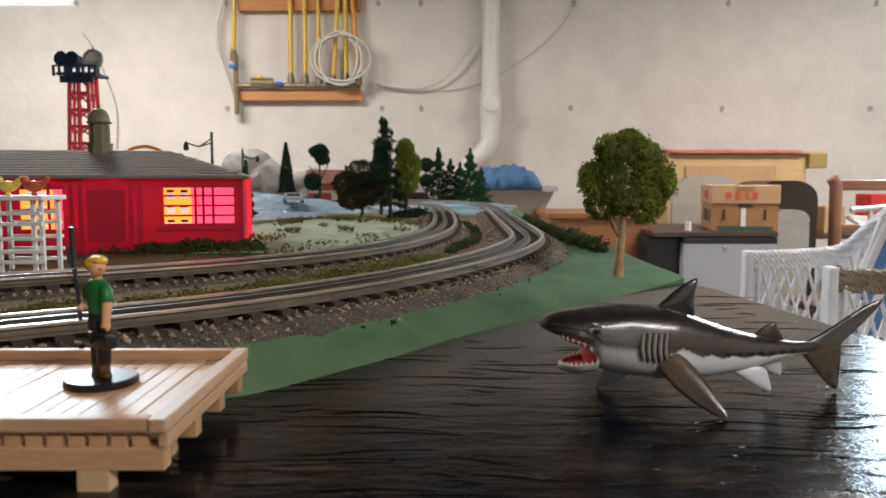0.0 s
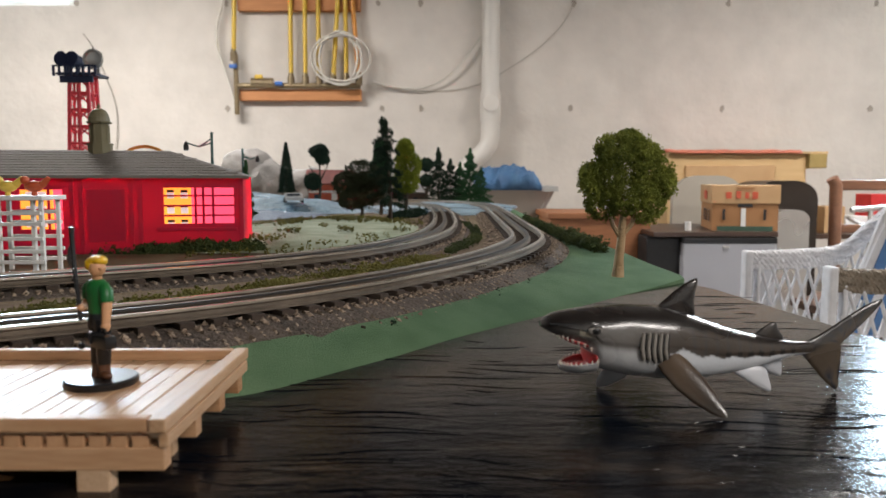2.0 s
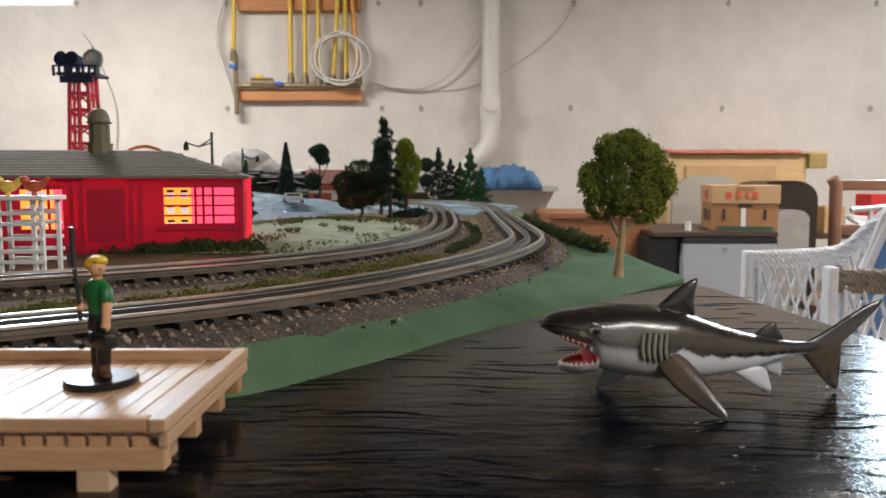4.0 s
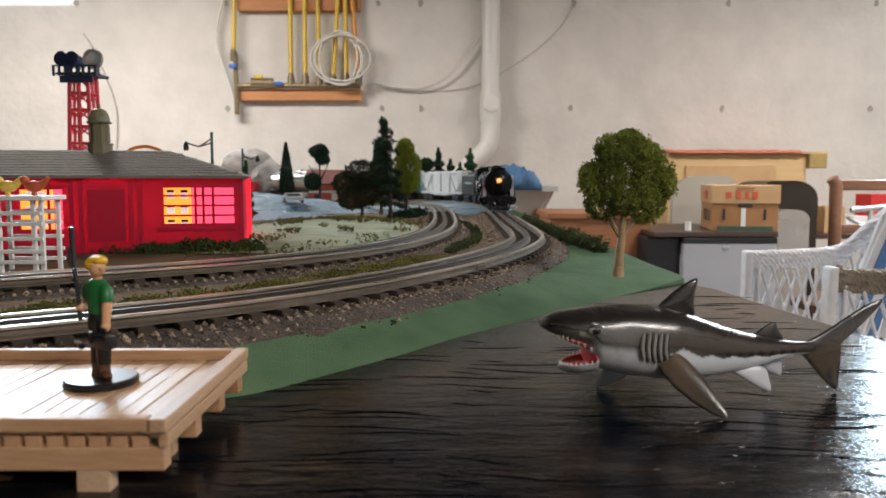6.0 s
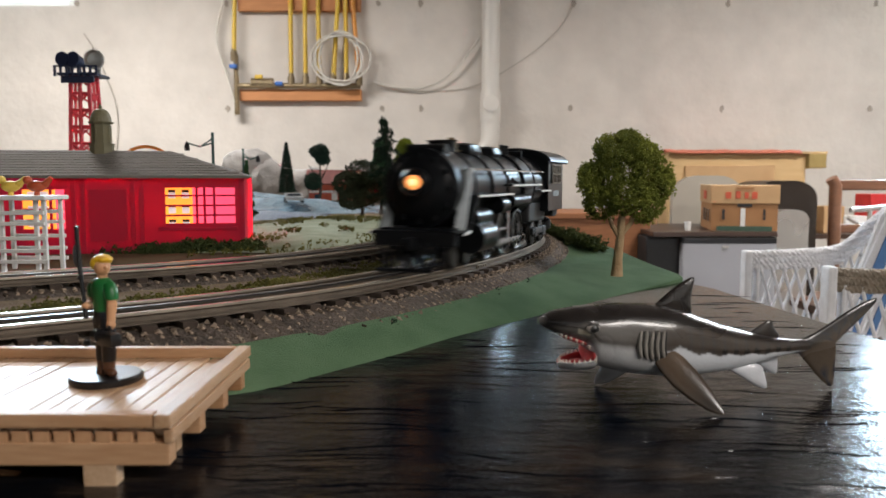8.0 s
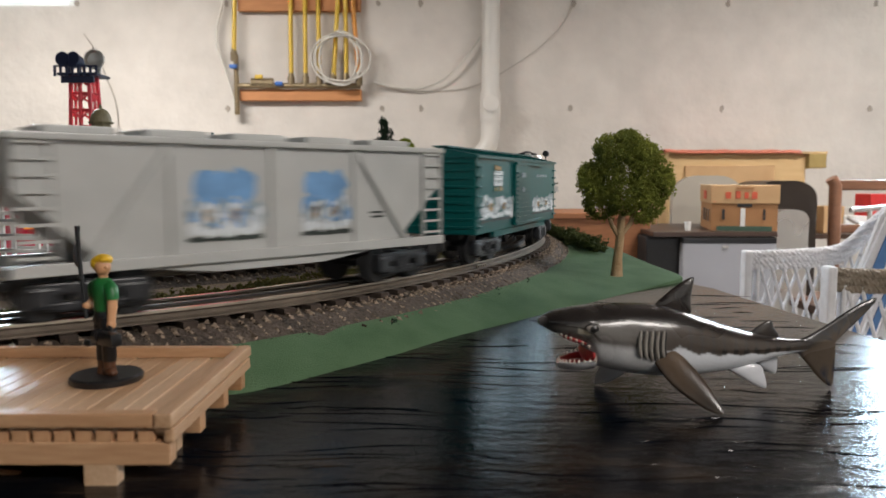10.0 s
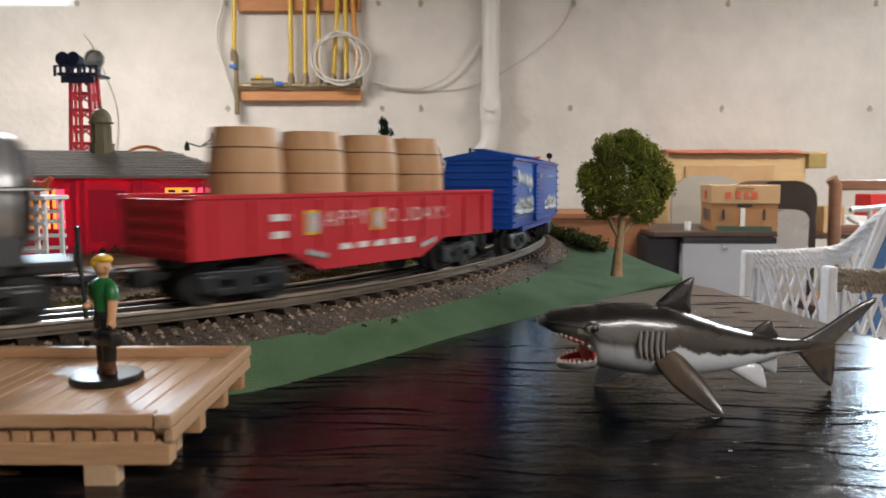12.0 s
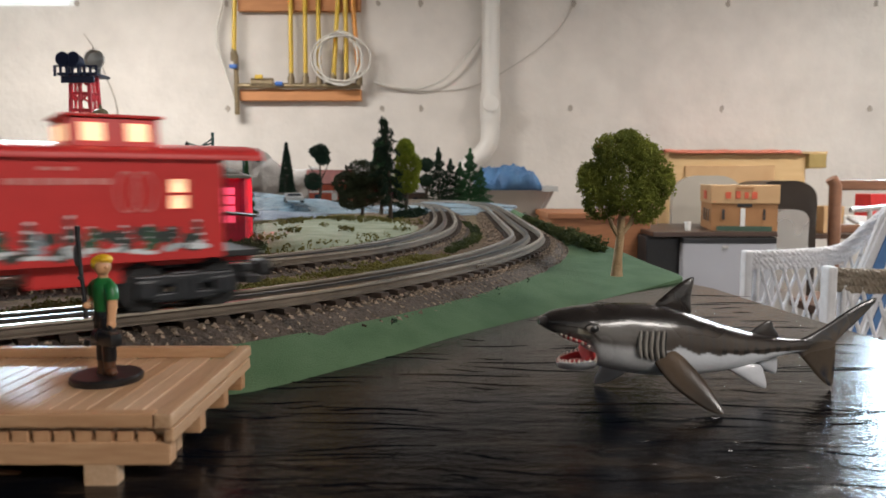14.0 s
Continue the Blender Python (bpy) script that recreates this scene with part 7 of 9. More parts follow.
# ---- train ----
def truck_mesh():
    """A freight bogie: frame, bolster; wheels are sub-parts."""
    b = B()
    for s in (-1, 1):
        y = s * 0.0218
        box(b, (0.044, 0.004, 0.005), (0, y, 0.0142), bevel=0.001)
        box(b, (0.030, 0.004, 0.004), (0, y, 0.0065), bevel=0.001)
        box(b, (0.012, 0.005, 0.012), (0, y, 0.0105), bevel=0.001)
        for x in (-0.017, 0.017):
            box(b, (0.010, 0.006, 0.009), (x, y, 0.0105), bevel=0.0015)
        for x in (-0.0035, 0, 0.0035):
            rod(b, (x, y + s * 0.002, 0.006), (x, y + s * 0.002, 0.0145), 0.0013, seg=6)
    box(b, (0.012, 0.044, 0.006), (0, 0, 0.0145), bevel=0.001)
    rod(b, (0, 0, 0.016), (0, 0, 0.0215), 0.006, seg=10)
    return finish(b, "truck", "bogie")


def wheelset_mesh():
    b = B()
    for s in (-1, 1):
        rod(b, (0, s * 0.0140, 0.0), (0, s * 0.0185, 0.0), 0.0102, seg=20)
        rod(b, (0, s * 0.0125, 0.0), (0, s * 0.0140, 0.0), 0.0116, seg=20)
        rod(b, (0, s * 0.0184, 0.0), (0, s * 0.0190, 0.0), 0.0052, seg=14)
    rod(b, (0, -0.02, 0), (0, 0.02, 0), 0.0018, seg=8)
    return finish(b, "wheelset", "dull_black", True)


TRUCK, WHEELS = truck_mesh(), wheelset_mesh()
TRAIN = []


def add_trucks(t, x_half, coupler_x, lift=0.0):
    out = []
    for s in (1, -1):
        tr = share("truck", TRUCK, t, pose(s * x_half, 0, 0))
        for dx in (-0.017, 0.017):
            share("wheelset", WHEELS, tr, pose(dx, 0, 0.0102))
        out.append((tr, s * x_half))
        b = B()
        box(b, (0.030, 0.006, 0.004), (s * (coupler_x - 0.010), 0, 0.0145), bevel=0.001)
        box(b, (0.010, 0.013, 0.008), (s * (coupler_x + 0.006), 0.001, 0.0145), bevel=0.002)
        part("coupler", b, "dull_black", t)
    return out


PRINT_INKS = ["art_snow", "art_mist", "art_grey", "art_gold", "art_dark", "art_pine", "art_frost"]


def print_sheet(parent, y, marks, seed, name, label):
    """One printed picture: many thin lumpy marks (u, v, half width, half height, ink), later ones on top."""
    rnd = random.Random(seed)
    b = B()
    for i, (u, v, hw, hh, ink) in enumerate(marks):
        n, ph = 14, rnd.random() * 30
        out = []
        for q in range(n):
            a = 2 * math.pi * q / n
            k = 0.82 + 0.42 * noise.noise((math.cos(a) * 1.6 + ph, math.sin(a) * 1.6, ph))
            out.append((u + hw * math.cos(a) * k, v + hh * math.sin(a) * k))
        yy = y + 0.0000035 * i
        vs = [b.verts.new((px, yy + 0.00005, pz)) for px, pz in out]
        lo = [b.verts.new((px, yy - 0.0002, pz)) for px, pz in out]
        fs = [b.faces.new(vs)] + [b.faces.new((vs[q], vs[(q + 1) % n], lo[(q + 1) % n], lo[q])) for q in range(n)]
        for f in fs:
            f.material_index = PRINT_INKS.index(ink)
    return tagged(part(name, b, PRINT_INKS, parent), label, kind="stuff")


def snowy_marks(xa, xb, za, zb, seed, frost):
    """A drift in front, a bank of pale rounded shapes behind it with a golden cart and dark gaps."""
    rnd = random.Random(seed)
    w, h = xb - xa, zb - za
    out = []
    for _ in range(16):
        u = rnd.random()
        out.append((xa + w * u, za + h * rnd.uniform(0.28, 0.62), w * rnd.uniform(0.05, 0.10), h * rnd.uniform(0.16, 0.28), rnd.choice(("art_grey", "art_frost") if frost else ("art_grey", "art_mist"))))
    for _ in range(46):
        u = rnd.random()
        top = 0.62 + 0.34 * noise.noise((u * 4 + seed, 0, 0))
        out.append((xa + w * u, za + h * rnd.uniform(0.25, top), w * rnd.uniform(0.018, 0.045), h * rnd.uniform(0.07, 0.17), rnd.choice(("art_mist", "art_snow", "art_mist", "art_grey"))))
    for _ in range(12):
        out.append((xa + w * rnd.random(), za + h * rnd.uniform(0.25, 0.55), w * 0.012, h * rnd.uniform(0.04, 0.10), "art_dark"))
    for c in (rnd.uniform(0.3, 0.4), rnd.uniform(0.68, 0.76)):
        out.append((xa + w * c, za + h * 0.44, w * 0.06, h * 0.16, "art_gold"))
        out.append((xa + w * c, za + h * 0.46, w * 0.035, h * 0.07, "art_dark"))
        out.append((xa + w * c, za + h * 0.58, w * 0.05, h * 0.06, "art_snow"))
    for k in range(7):
        out.append((xa + w * (k + 0.5) / 7, za + h * 0.04, w * 0.10, h * 0.06, "art_dark"))
    for k in range(9):
        out.append((xa + w * (k + rnd.uniform(0.3, 0.7)) / 9, za + h * rnd.uniform(0.12, 0.22), w * rnd.uniform(0.05, 0.09), h * rnd.uniform(0.07, 0.12), "art_snow"))
    return out


def bars(parent, x0, x1, z0, z1, y, material, n, seed, name="lettering_bar", gap=0.25):
    """Unreadable lettering as plain bars."""
    rnd = random.Random(seed)
    w = (x1 - x0) / n
    for i in range(n):
        b = B()
        box(b, (w * (1 - gap) * rnd.uniform(0.85, 1.0), 0.0004, (z1 - z0) * rnd.uniform(0.85, 1.0)), (x0 + w * (i + 0.5), y + 0.0001, (z0 + z1) / 2))
        part(name, b, material, parent)


def lettering(parent, words, x_start, x_end, z, height, y, material):
    """Raised letters that read towards -x on a car's +y side."""
    cu = bpy.data.curves.new("lettering", "FONT")
    cu.body, cu.size, cu.extrude, cu.space_character = words, 1.0, 0.0, 1.25
    holder = bpy.data.objects.new("lettering", cu)
    me = bpy.data.meshes.new_from_object(holder)
    bpy.data.objects.remove(holder)
    bpy.data.curves.remove(cu)
    xs = [v.co.x for v in me.vertices]
    ys = [v.co.y for v in me.vertices]
    for v in me.vertices:
        u, w = (v.co.x - min(xs)) / (max(xs) - min(xs)), (v.co.y - min(ys)) / (max(ys) - min(ys))
        v.co = (x_start + (x_end - x_start) * u, y + 0.0003, z + height * w)
    me.name = "lettering"
    me.materials.clear()
    me.materials.append(M[material])
    ob = new("lettering", me)
    ob.parent = parent
    return ob


def boxcar(name, material, label, seed):
    L, W, z0, z1, zp = 0.296, 0.053, 0.0215, 0.0745, 0.0805
    t = thing(name, label, "toy boxcar")
    b = B()
    box(b, (L, W, z1 - z0), (0, 0, (z0 + z1) / 2), bevel=0.0008)
    body = part("body", b, material, t)
    b = B()
    prof = [(-W / 2 - 0.0016, z1 - 0.0012), (-W / 2 - 0.0016, z1 + 0.0006), (0, zp), (W / 2 + 0.0016, z1 + 0.0006), (W / 2 + 0.0016, z1 - 0.0012), (0, z1 - 0.0011)]
    loft(b, [[(x, y, z) for y, z in prof] for x in (-L / 2 - 0.001, L / 2 + 0.001)])
    roof = part("roof", b, material, t)
    for i in range(14):
        x = -L / 2 + 0.012 + i * (L - 0.024) / 13
        for s in (-1, 1):
            b = B()
            box(b, (0.0014, W / 2, 0.0012), (x, s * W / 4, (z1 + zp) / 2 + 0.0006), rot=Matrix.Rotation(-s * math.atan2(zp - z1, W / 2), 4, "X"))
            part("roof_rib", b, material, roof)
    b = B()
    for s in (-1, 0, 1):
        box(b, (L - 0.004, 0.003, 0.0010), (0, s * 0.0036, zp + 0.0008))
    part("running_board", b, material, t)
    for s in (-1, 1):
        y = s * W / 2
        b = B()
        box(b, (0.056, 0.0030, z1 - z0 - 0.006), (0.009, y + s * 0.0013, (z0 + z1) / 2 - 0.001), bevel=0.0006)
        door = part("door", b, material, t)
        for i in range(11):
            b = B()
            box(b, (0.048, 0.0012, 0.0013), (0.009, y + s * 0.0031, z1 - 0.0105 - i * 0.0035))
            part("door_slat", b, material, door)
        for zz in (z1 - 0.0032, z0 + 0.0030):
            b = B()
            box(b, (0.112, 0.0026, 0.0020), (-0.020, y + s * 0.0022, zz))
            part("door_track", b, material, t)
        b = B()
        box(b, (L - 0.10, 0.0022, 0.0040), (0, y - s * 0.001, z0 - 0.0020))
        part("sill", b, material, t)
        for e in (-1, 1):
            for i in range(7):
                b = B()
                box(b, (0.0115, 0.0016, 0.0015), (e * (L / 2 - 0.0075), y + s * 0.0010, z0 + 0.005 + i * 0.0068), bevel=0.0003)
                part("ladder_rung", b, material, t)
        bars(door, 0.000, 0.022, 0.060, 0.0645, y + s * 0.0034, "art_grey", 1, seed + 1)
        bars(door, 0.004, 0.018, 0.049, 0.0525, y + s * 0.0034, "art_grey", 1, seed + 2)
        if s > 0:
            pn = y + 0.0005
            # printed winter scenes before and behind the door, and the title over the first
            frost = seed > 100
            for xa, xb in ((0.0385, 0.1395), (-0.1375, -0.0200)):
                g = B()
                box(g, (xb - xa, 0.0003, z1 - z0 - 0.012), ((xa + xb) / 2, W / 2 + 0.00012, (z0 + z1) / 2 + 0.001))
                part("side_panel", g, "blue_panel" if frost else "green_panel", body)
            first = (0.036, 0.136, 0.0290, 0.0530) if not frost else (0.036, 0.138, 0.0300, 0.0510)
            print_sheet(body, pn, snowy_marks(*first, seed, frost), seed, "printed_scene", "printed winter scene of pale animals and a cart")
            print_sheet(body, pn, snowy_marks(-0.133, -0.040, 0.0290, 0.0490, seed + 5, frost), seed + 5, "printed_scene", "printed winter scene")
            rnd = random.Random(seed + 2)
            title = []
            if frost:
                for k in range(30):
                    u = k / 29
                    if 0.44 < u < 0.50:
                        continue
                    title.append((0.128 - 0.080 * u, 0.0605 - 0.004 * u + rnd.uniform(-0.001, 0.001), 0.0014, rnd.uniform(0.0028, 0.0062), rnd.choice(("art_snow", "art_mist"))))
                for u in (0.03, 0.55, 0.80):
                    title.append((0.128 - 0.080 * u, 0.0625 - 0.004 * u, 0.0042, 0.0042, "art_snow"))
                title.append((0.064, 0.0500, 0.006, 0.0022, "art_mist"))
            else:
                for k in range(4):
                    for q in range(7):
                        title.append((0.078 + q * 0.0036, 0.0520 + 0.0038 * k, 0.0027, 0.0021, "art_snow" if k > 0 else rnd.choice(("art_gold", "art_pine"))))
                for k in range(5):
                    title.append((0.083 + 0.0035 * k, 0.0672 + rnd.uniform(-0.0008, 0.0010), 0.0026, 0.0020, "art_gold"))
                for k in range(3):
                    title.append((0.090, 0.0565 + 0.0038 * k, 0.0110, 0.0004, "art_grey"))
            print_sheet(body, pn + 0.0006, title, seed + 3, "printed_title", "pale printed title")
            bars(body, -0.105, -0.055, 0.0610, 0.0632, pn, "art_grey", 4, seed + 50)
    for i in range(9):
        for e in (-1, 1):
            b = B()
            box(b, (0.0012, W - 0.006, 0.0016), (e * (L / 2 + 0.0004), 0, z0 + 0.005 + i * 0.0055), bevel=0.0003)
            part("end_rib", b, material, t)
    b = B()
    box(b, (L - 0.01, 0.026, 0.0035), (0, 0, z0 - 0.0018))
    box(b, (0.07, 0.012, 0.008), (0.0, 0, z0 - 0.006), bevel=0.001)
    part("underframe", b, "dull_black", t)
    b = B()
    rod(b, (-L / 2 + 0.002, 0.018, z1), (-L / 2 + 0.002, 0.018, z1 + 0.012), 0.0006, seg=6)
    rod(b, (-L / 2 - 0.0012, 0.018, z1 + 0.009), (-L / 2 + 0.004, 0.018, z1 + 0.009), 0.0030, seg=10)
    part("brake_wheel", b, "dull_black", t)
    return t, add_trucks(t, 0.100, L / 2 + 0.006), 0.100


def hopper():
    L, W, z0, z1 = 0.276, 0.054, 0.0215, 0.0745
    t = thing("hopper_car", "light grey toy covered hopper car with blue snowy print", "toy hopper")
    b = B()
    prof = [(-L / 2 + 0.045, z0), (-L / 2 + 0.002, z0 + 0.034), (-L / 2 + 0.002, z1), (L / 2 - 0.002, z1), (L / 2 - 0.002, z0 + 0.034), (L / 2 - 0.045, z0), (0.035, z0 - 0.006), (-0.035, z0 - 0.006)]
    loft(b, [[(x, y, z) for x, z in prof] for y in (-W / 2 + 0.002, W / 2 - 0.002)])
    body = part("body", b, "grey_car", t)
    b = B()
    box(b, (L, W + 0.002, 0.003), (0, 0, z1 + 0.0015), bevel=0.0008)
    for x in np.linspace(-0.10, 0.10, 5):
        box(b, (0.036, 0.030, 0.004), (x, 0, z1 + 0.005), bevel=0.001)
    part("roof", b, "grey_car", t, "grey roof with hatches")
    for s in (-1, 1):
        y = s * (W / 2 - 0.001)
        b = B()
        box(b, (L, 0.003, 0.005), (0, y, z0 + 0.001), bevel=0.0006)
        part("sill", b, "grey_car", t)
        for x in (-0.06, 0.06, 0.0):
            b = B()
            box(b, (0.004, 0.0024, z1 - z0), (x, y, (z0 + z1) / 2), bevel=0.0005)
            part("rib", b, "grey_car", t)
        for e in (-1, 1):
            b = B()
            rod(b, (e * 0.062, y, z1 - 0.002), (e * (L / 2 - 0.035), y, z0 + 0.003), 0.0022, seg=6)
            part("diagonal_brace", b, "grey_car", t)
            for i in range(8):
                b = B()
                box(b, (0.017, 0.0014, 0.0013), (e * (L / 2 - 0.011), y, z0 + 0.006 + i * 0.0066))
                part("ladder_rung", b, "grey_car", t)
            for dx in (-0.009, 0.008):
                b = B()
                box(b, (0.0014, 0.0016, z1 - z0), (e * (L / 2 - 0.011) + dx, y, (z0 + z1) / 2))
                part("ladder_rail", b, "grey_car", t)
    pn = W / 2 - 0.0019
    for k, (xa, xb) in enumerate(((-0.056, -0.020), (0.008, 0.052))):
        marks = [(xa + (xb - xa) * u, v, (xb - xa) * 0.22, 0.009, "art_frost") for u in (0.25, 0.5, 0.75) for v in (0.044, 0.056)]
        print_sheet(body, pn, marks + snowy_marks(xa, xb, 0.030, 0.058, 200 + k, True), 200 + k, "printed_scene", "blue printed snow scene")
    bars(body, -0.086, -0.070, 0.040, 0.0412, pn, "art_dark", 1, 5)
    bars(body, -0.086, -0.072, 0.0375, 0.0387, pn, "art_dark", 1, 6)
    b = B()
    box(b, (L - 0.01, 0.02, 0.004), (0, 0, z0 - 0.002))
    part("underframe", b, "dull_black", t)
    return t, add_trucks(t, 0.098, L / 2 + 0.006), 0.098


def tank():
    L = 0.262
    t = thing("tank_car", "silver toy tank car with three domes", "toy tank car")
    r, zc = 0.0265, 0.0510
    b = B()
    lathe(b, [(0.004, -L / 2 + 0.012), (r * 0.62, -L / 2 + 0.0135), (r * 0.9, -L / 2 + 0.017), (r, -L / 2 + 0.022), (r, L / 2 - 0.022), (r * 0.9, L / 2 - 0.017), (r * 0.62, L / 2 - 0.0135), (0.004, L / 2 - 0.012)], 36, Matrix.Translation((0, 0, zc)) @ pose(0, 0, 0, 0, 90, 0))
    tankb = part("tank", b, "silver", t, smooth=True)
    for e in (-1, 1):
        b = B()
        lathe(b, [(0.002, L / 2 - 0.0112), (r * 0.60, L / 2 - 0.0128), (r * 0.88, L / 2 - 0.0164), (r * 0.99, L / 2 - 0.020), (r * 0.9, L / 2 - 0.0225)], 30, Matrix.Translation((0, 0, zc)) @ pose(0, 0, 0, 0, 90 * e, 0))
        part("end_cap", b, "dull_black", t, "black end cap", smooth=True)
    for x in (0.072, -0.008, -0.082):
        b = B()
        lathe(b, [(0.0155, zc + 0.018), (0.0153, zc + 0.0325), (0.0140, zc + 0.0340), (0.0130, zc + 0.0341)], 22, Matrix.Translation((x, 0, 0)))
        d = part("dome", b, "silver", t, smooth=True)
        b = B()
        lathe(b, [(0.0108, zc + 0.0339), (0.0110, zc + 0.0360), (0.006, zc + 0.0370), (0.003, zc + 0.0385)], 16, Matrix.Translation((x, 0, 0)))
        part("hatch", b, "dull_black", d, "black hatch")
        b = B()
        lathe(b, [(0.0034, zc + 0.022), (0.0034, zc + 0.035), (0.002, zc + 0.036)], 10, Matrix.Translation((x + 0.021, 0, 0)))
        part("valve", b, "silver", t, smooth=True)
    for s in (-1, 1):
        b = B()
        rod(b, (-L / 2 + 0.008, s * (r + 0.0022), zc + 0.004), (L / 2 - 0.008, s * (r + 0.0022), zc + 0.004), 0.0009, seg=6)
        for x in np.linspace(-0.105, 0.105, 6):
            rod(b, (x, s * r * 0.98, zc + 0.003), (x, s * (r + 0.0025), zc + 0.004), 0.0009, seg=5)
        part("handrail", b, "steel", t)
        b = B()
        box(b, (0.17, 0.005, 0.0016), (0, s * 0.0235, zc + 0.0165))
        part("walkway", b, "silver", t)
    for x in (-0.105, -0.035, 0.035, 0.105):
        b = B()
        lathe(b, [(r + 0.0006, -0.0013), (r + 0.0009, 0), (r + 0.0006, 0.0013)], 36, Matrix.Translation((x, 0, zc)) @ pose(0, 0, 0, 0, 90, 0))
        part("band", b, "silver", t, smooth=True)
    b = B()
    box(b, (L + 0.006, 0.040, 0.0050), (0, 0, 0.0225), bevel=0.001)
    for s in (-1, 1):
        box(b, (L - 0.05, 0.003, 0.005), (0, s * 0.024, 0.0232), bevel=0.0006)
        for x in (-0.105, 0.105):
            box(b, (0.016, 0.006, 0.014), (x, s * 0.021, 0.030), bevel=0.001, rot=Matrix.Rotation(s * 0.3, 4, "X"))
    part("underframe", b, "dull_black", t)
    b = B()
    for x in (-0.002, -0.014):
        rod(b, (x, r + 0.0026, 0.0235), (x, r + 0.0026, zc + 0.017), 0.0007, seg=5)
    for i in range(8):
        rod(b, (-0.002, r + 0.0026, 0.027 + i * 0.0046), (-0.014, r + 0.0026, 0.027 + i * 0.0046), 0.0006, seg=5)
    part("ladder", b, "steel", t)
    # printed badge and unreadable names

    def onskin(x0, x1, a0, a1, material, name):
        g = B()
        n = 6
        rows = []
        for x in (x0, x1):
            rows.append([(x, (r + 0.0004) * math.cos(a0 + (a1 - a0) * i / n), zc + (r + 0.0004) * math.sin(a0 + (a1 - a0) * i / n)) for i in range(n + 1)])
        loft(g, rows, close=False)
        part(name, g, material, tankb)

    onskin(0.032, 0.046, -0.34, 0.10, "art_yellow", "round_badge")
    onskin(0.0365, 0.0415, -0.18, -0.06, "art_dark", "round_badge")
    for x in (0.052, 0.062, 0.072, 0.082):
        onskin(x, x + 0.007, -0.18, -0.08, "art_grey", "lettering_bar")
    for x in (0.012, 0.004, -0.004, -0.036, -0.045, -0.054, -0.063, -0.072):
        onskin(x, x + 0.0075, -0.16, 0.06, "art_red", "lettering_bar")
    for x in (-0.05, -0.062):
        onskin(x, x + 0.009, -0.34, -0.27, "art_dark", "lettering_bar")
    return t, add_trucks(t, 0.092, L / 2 + 0.010), 0.092


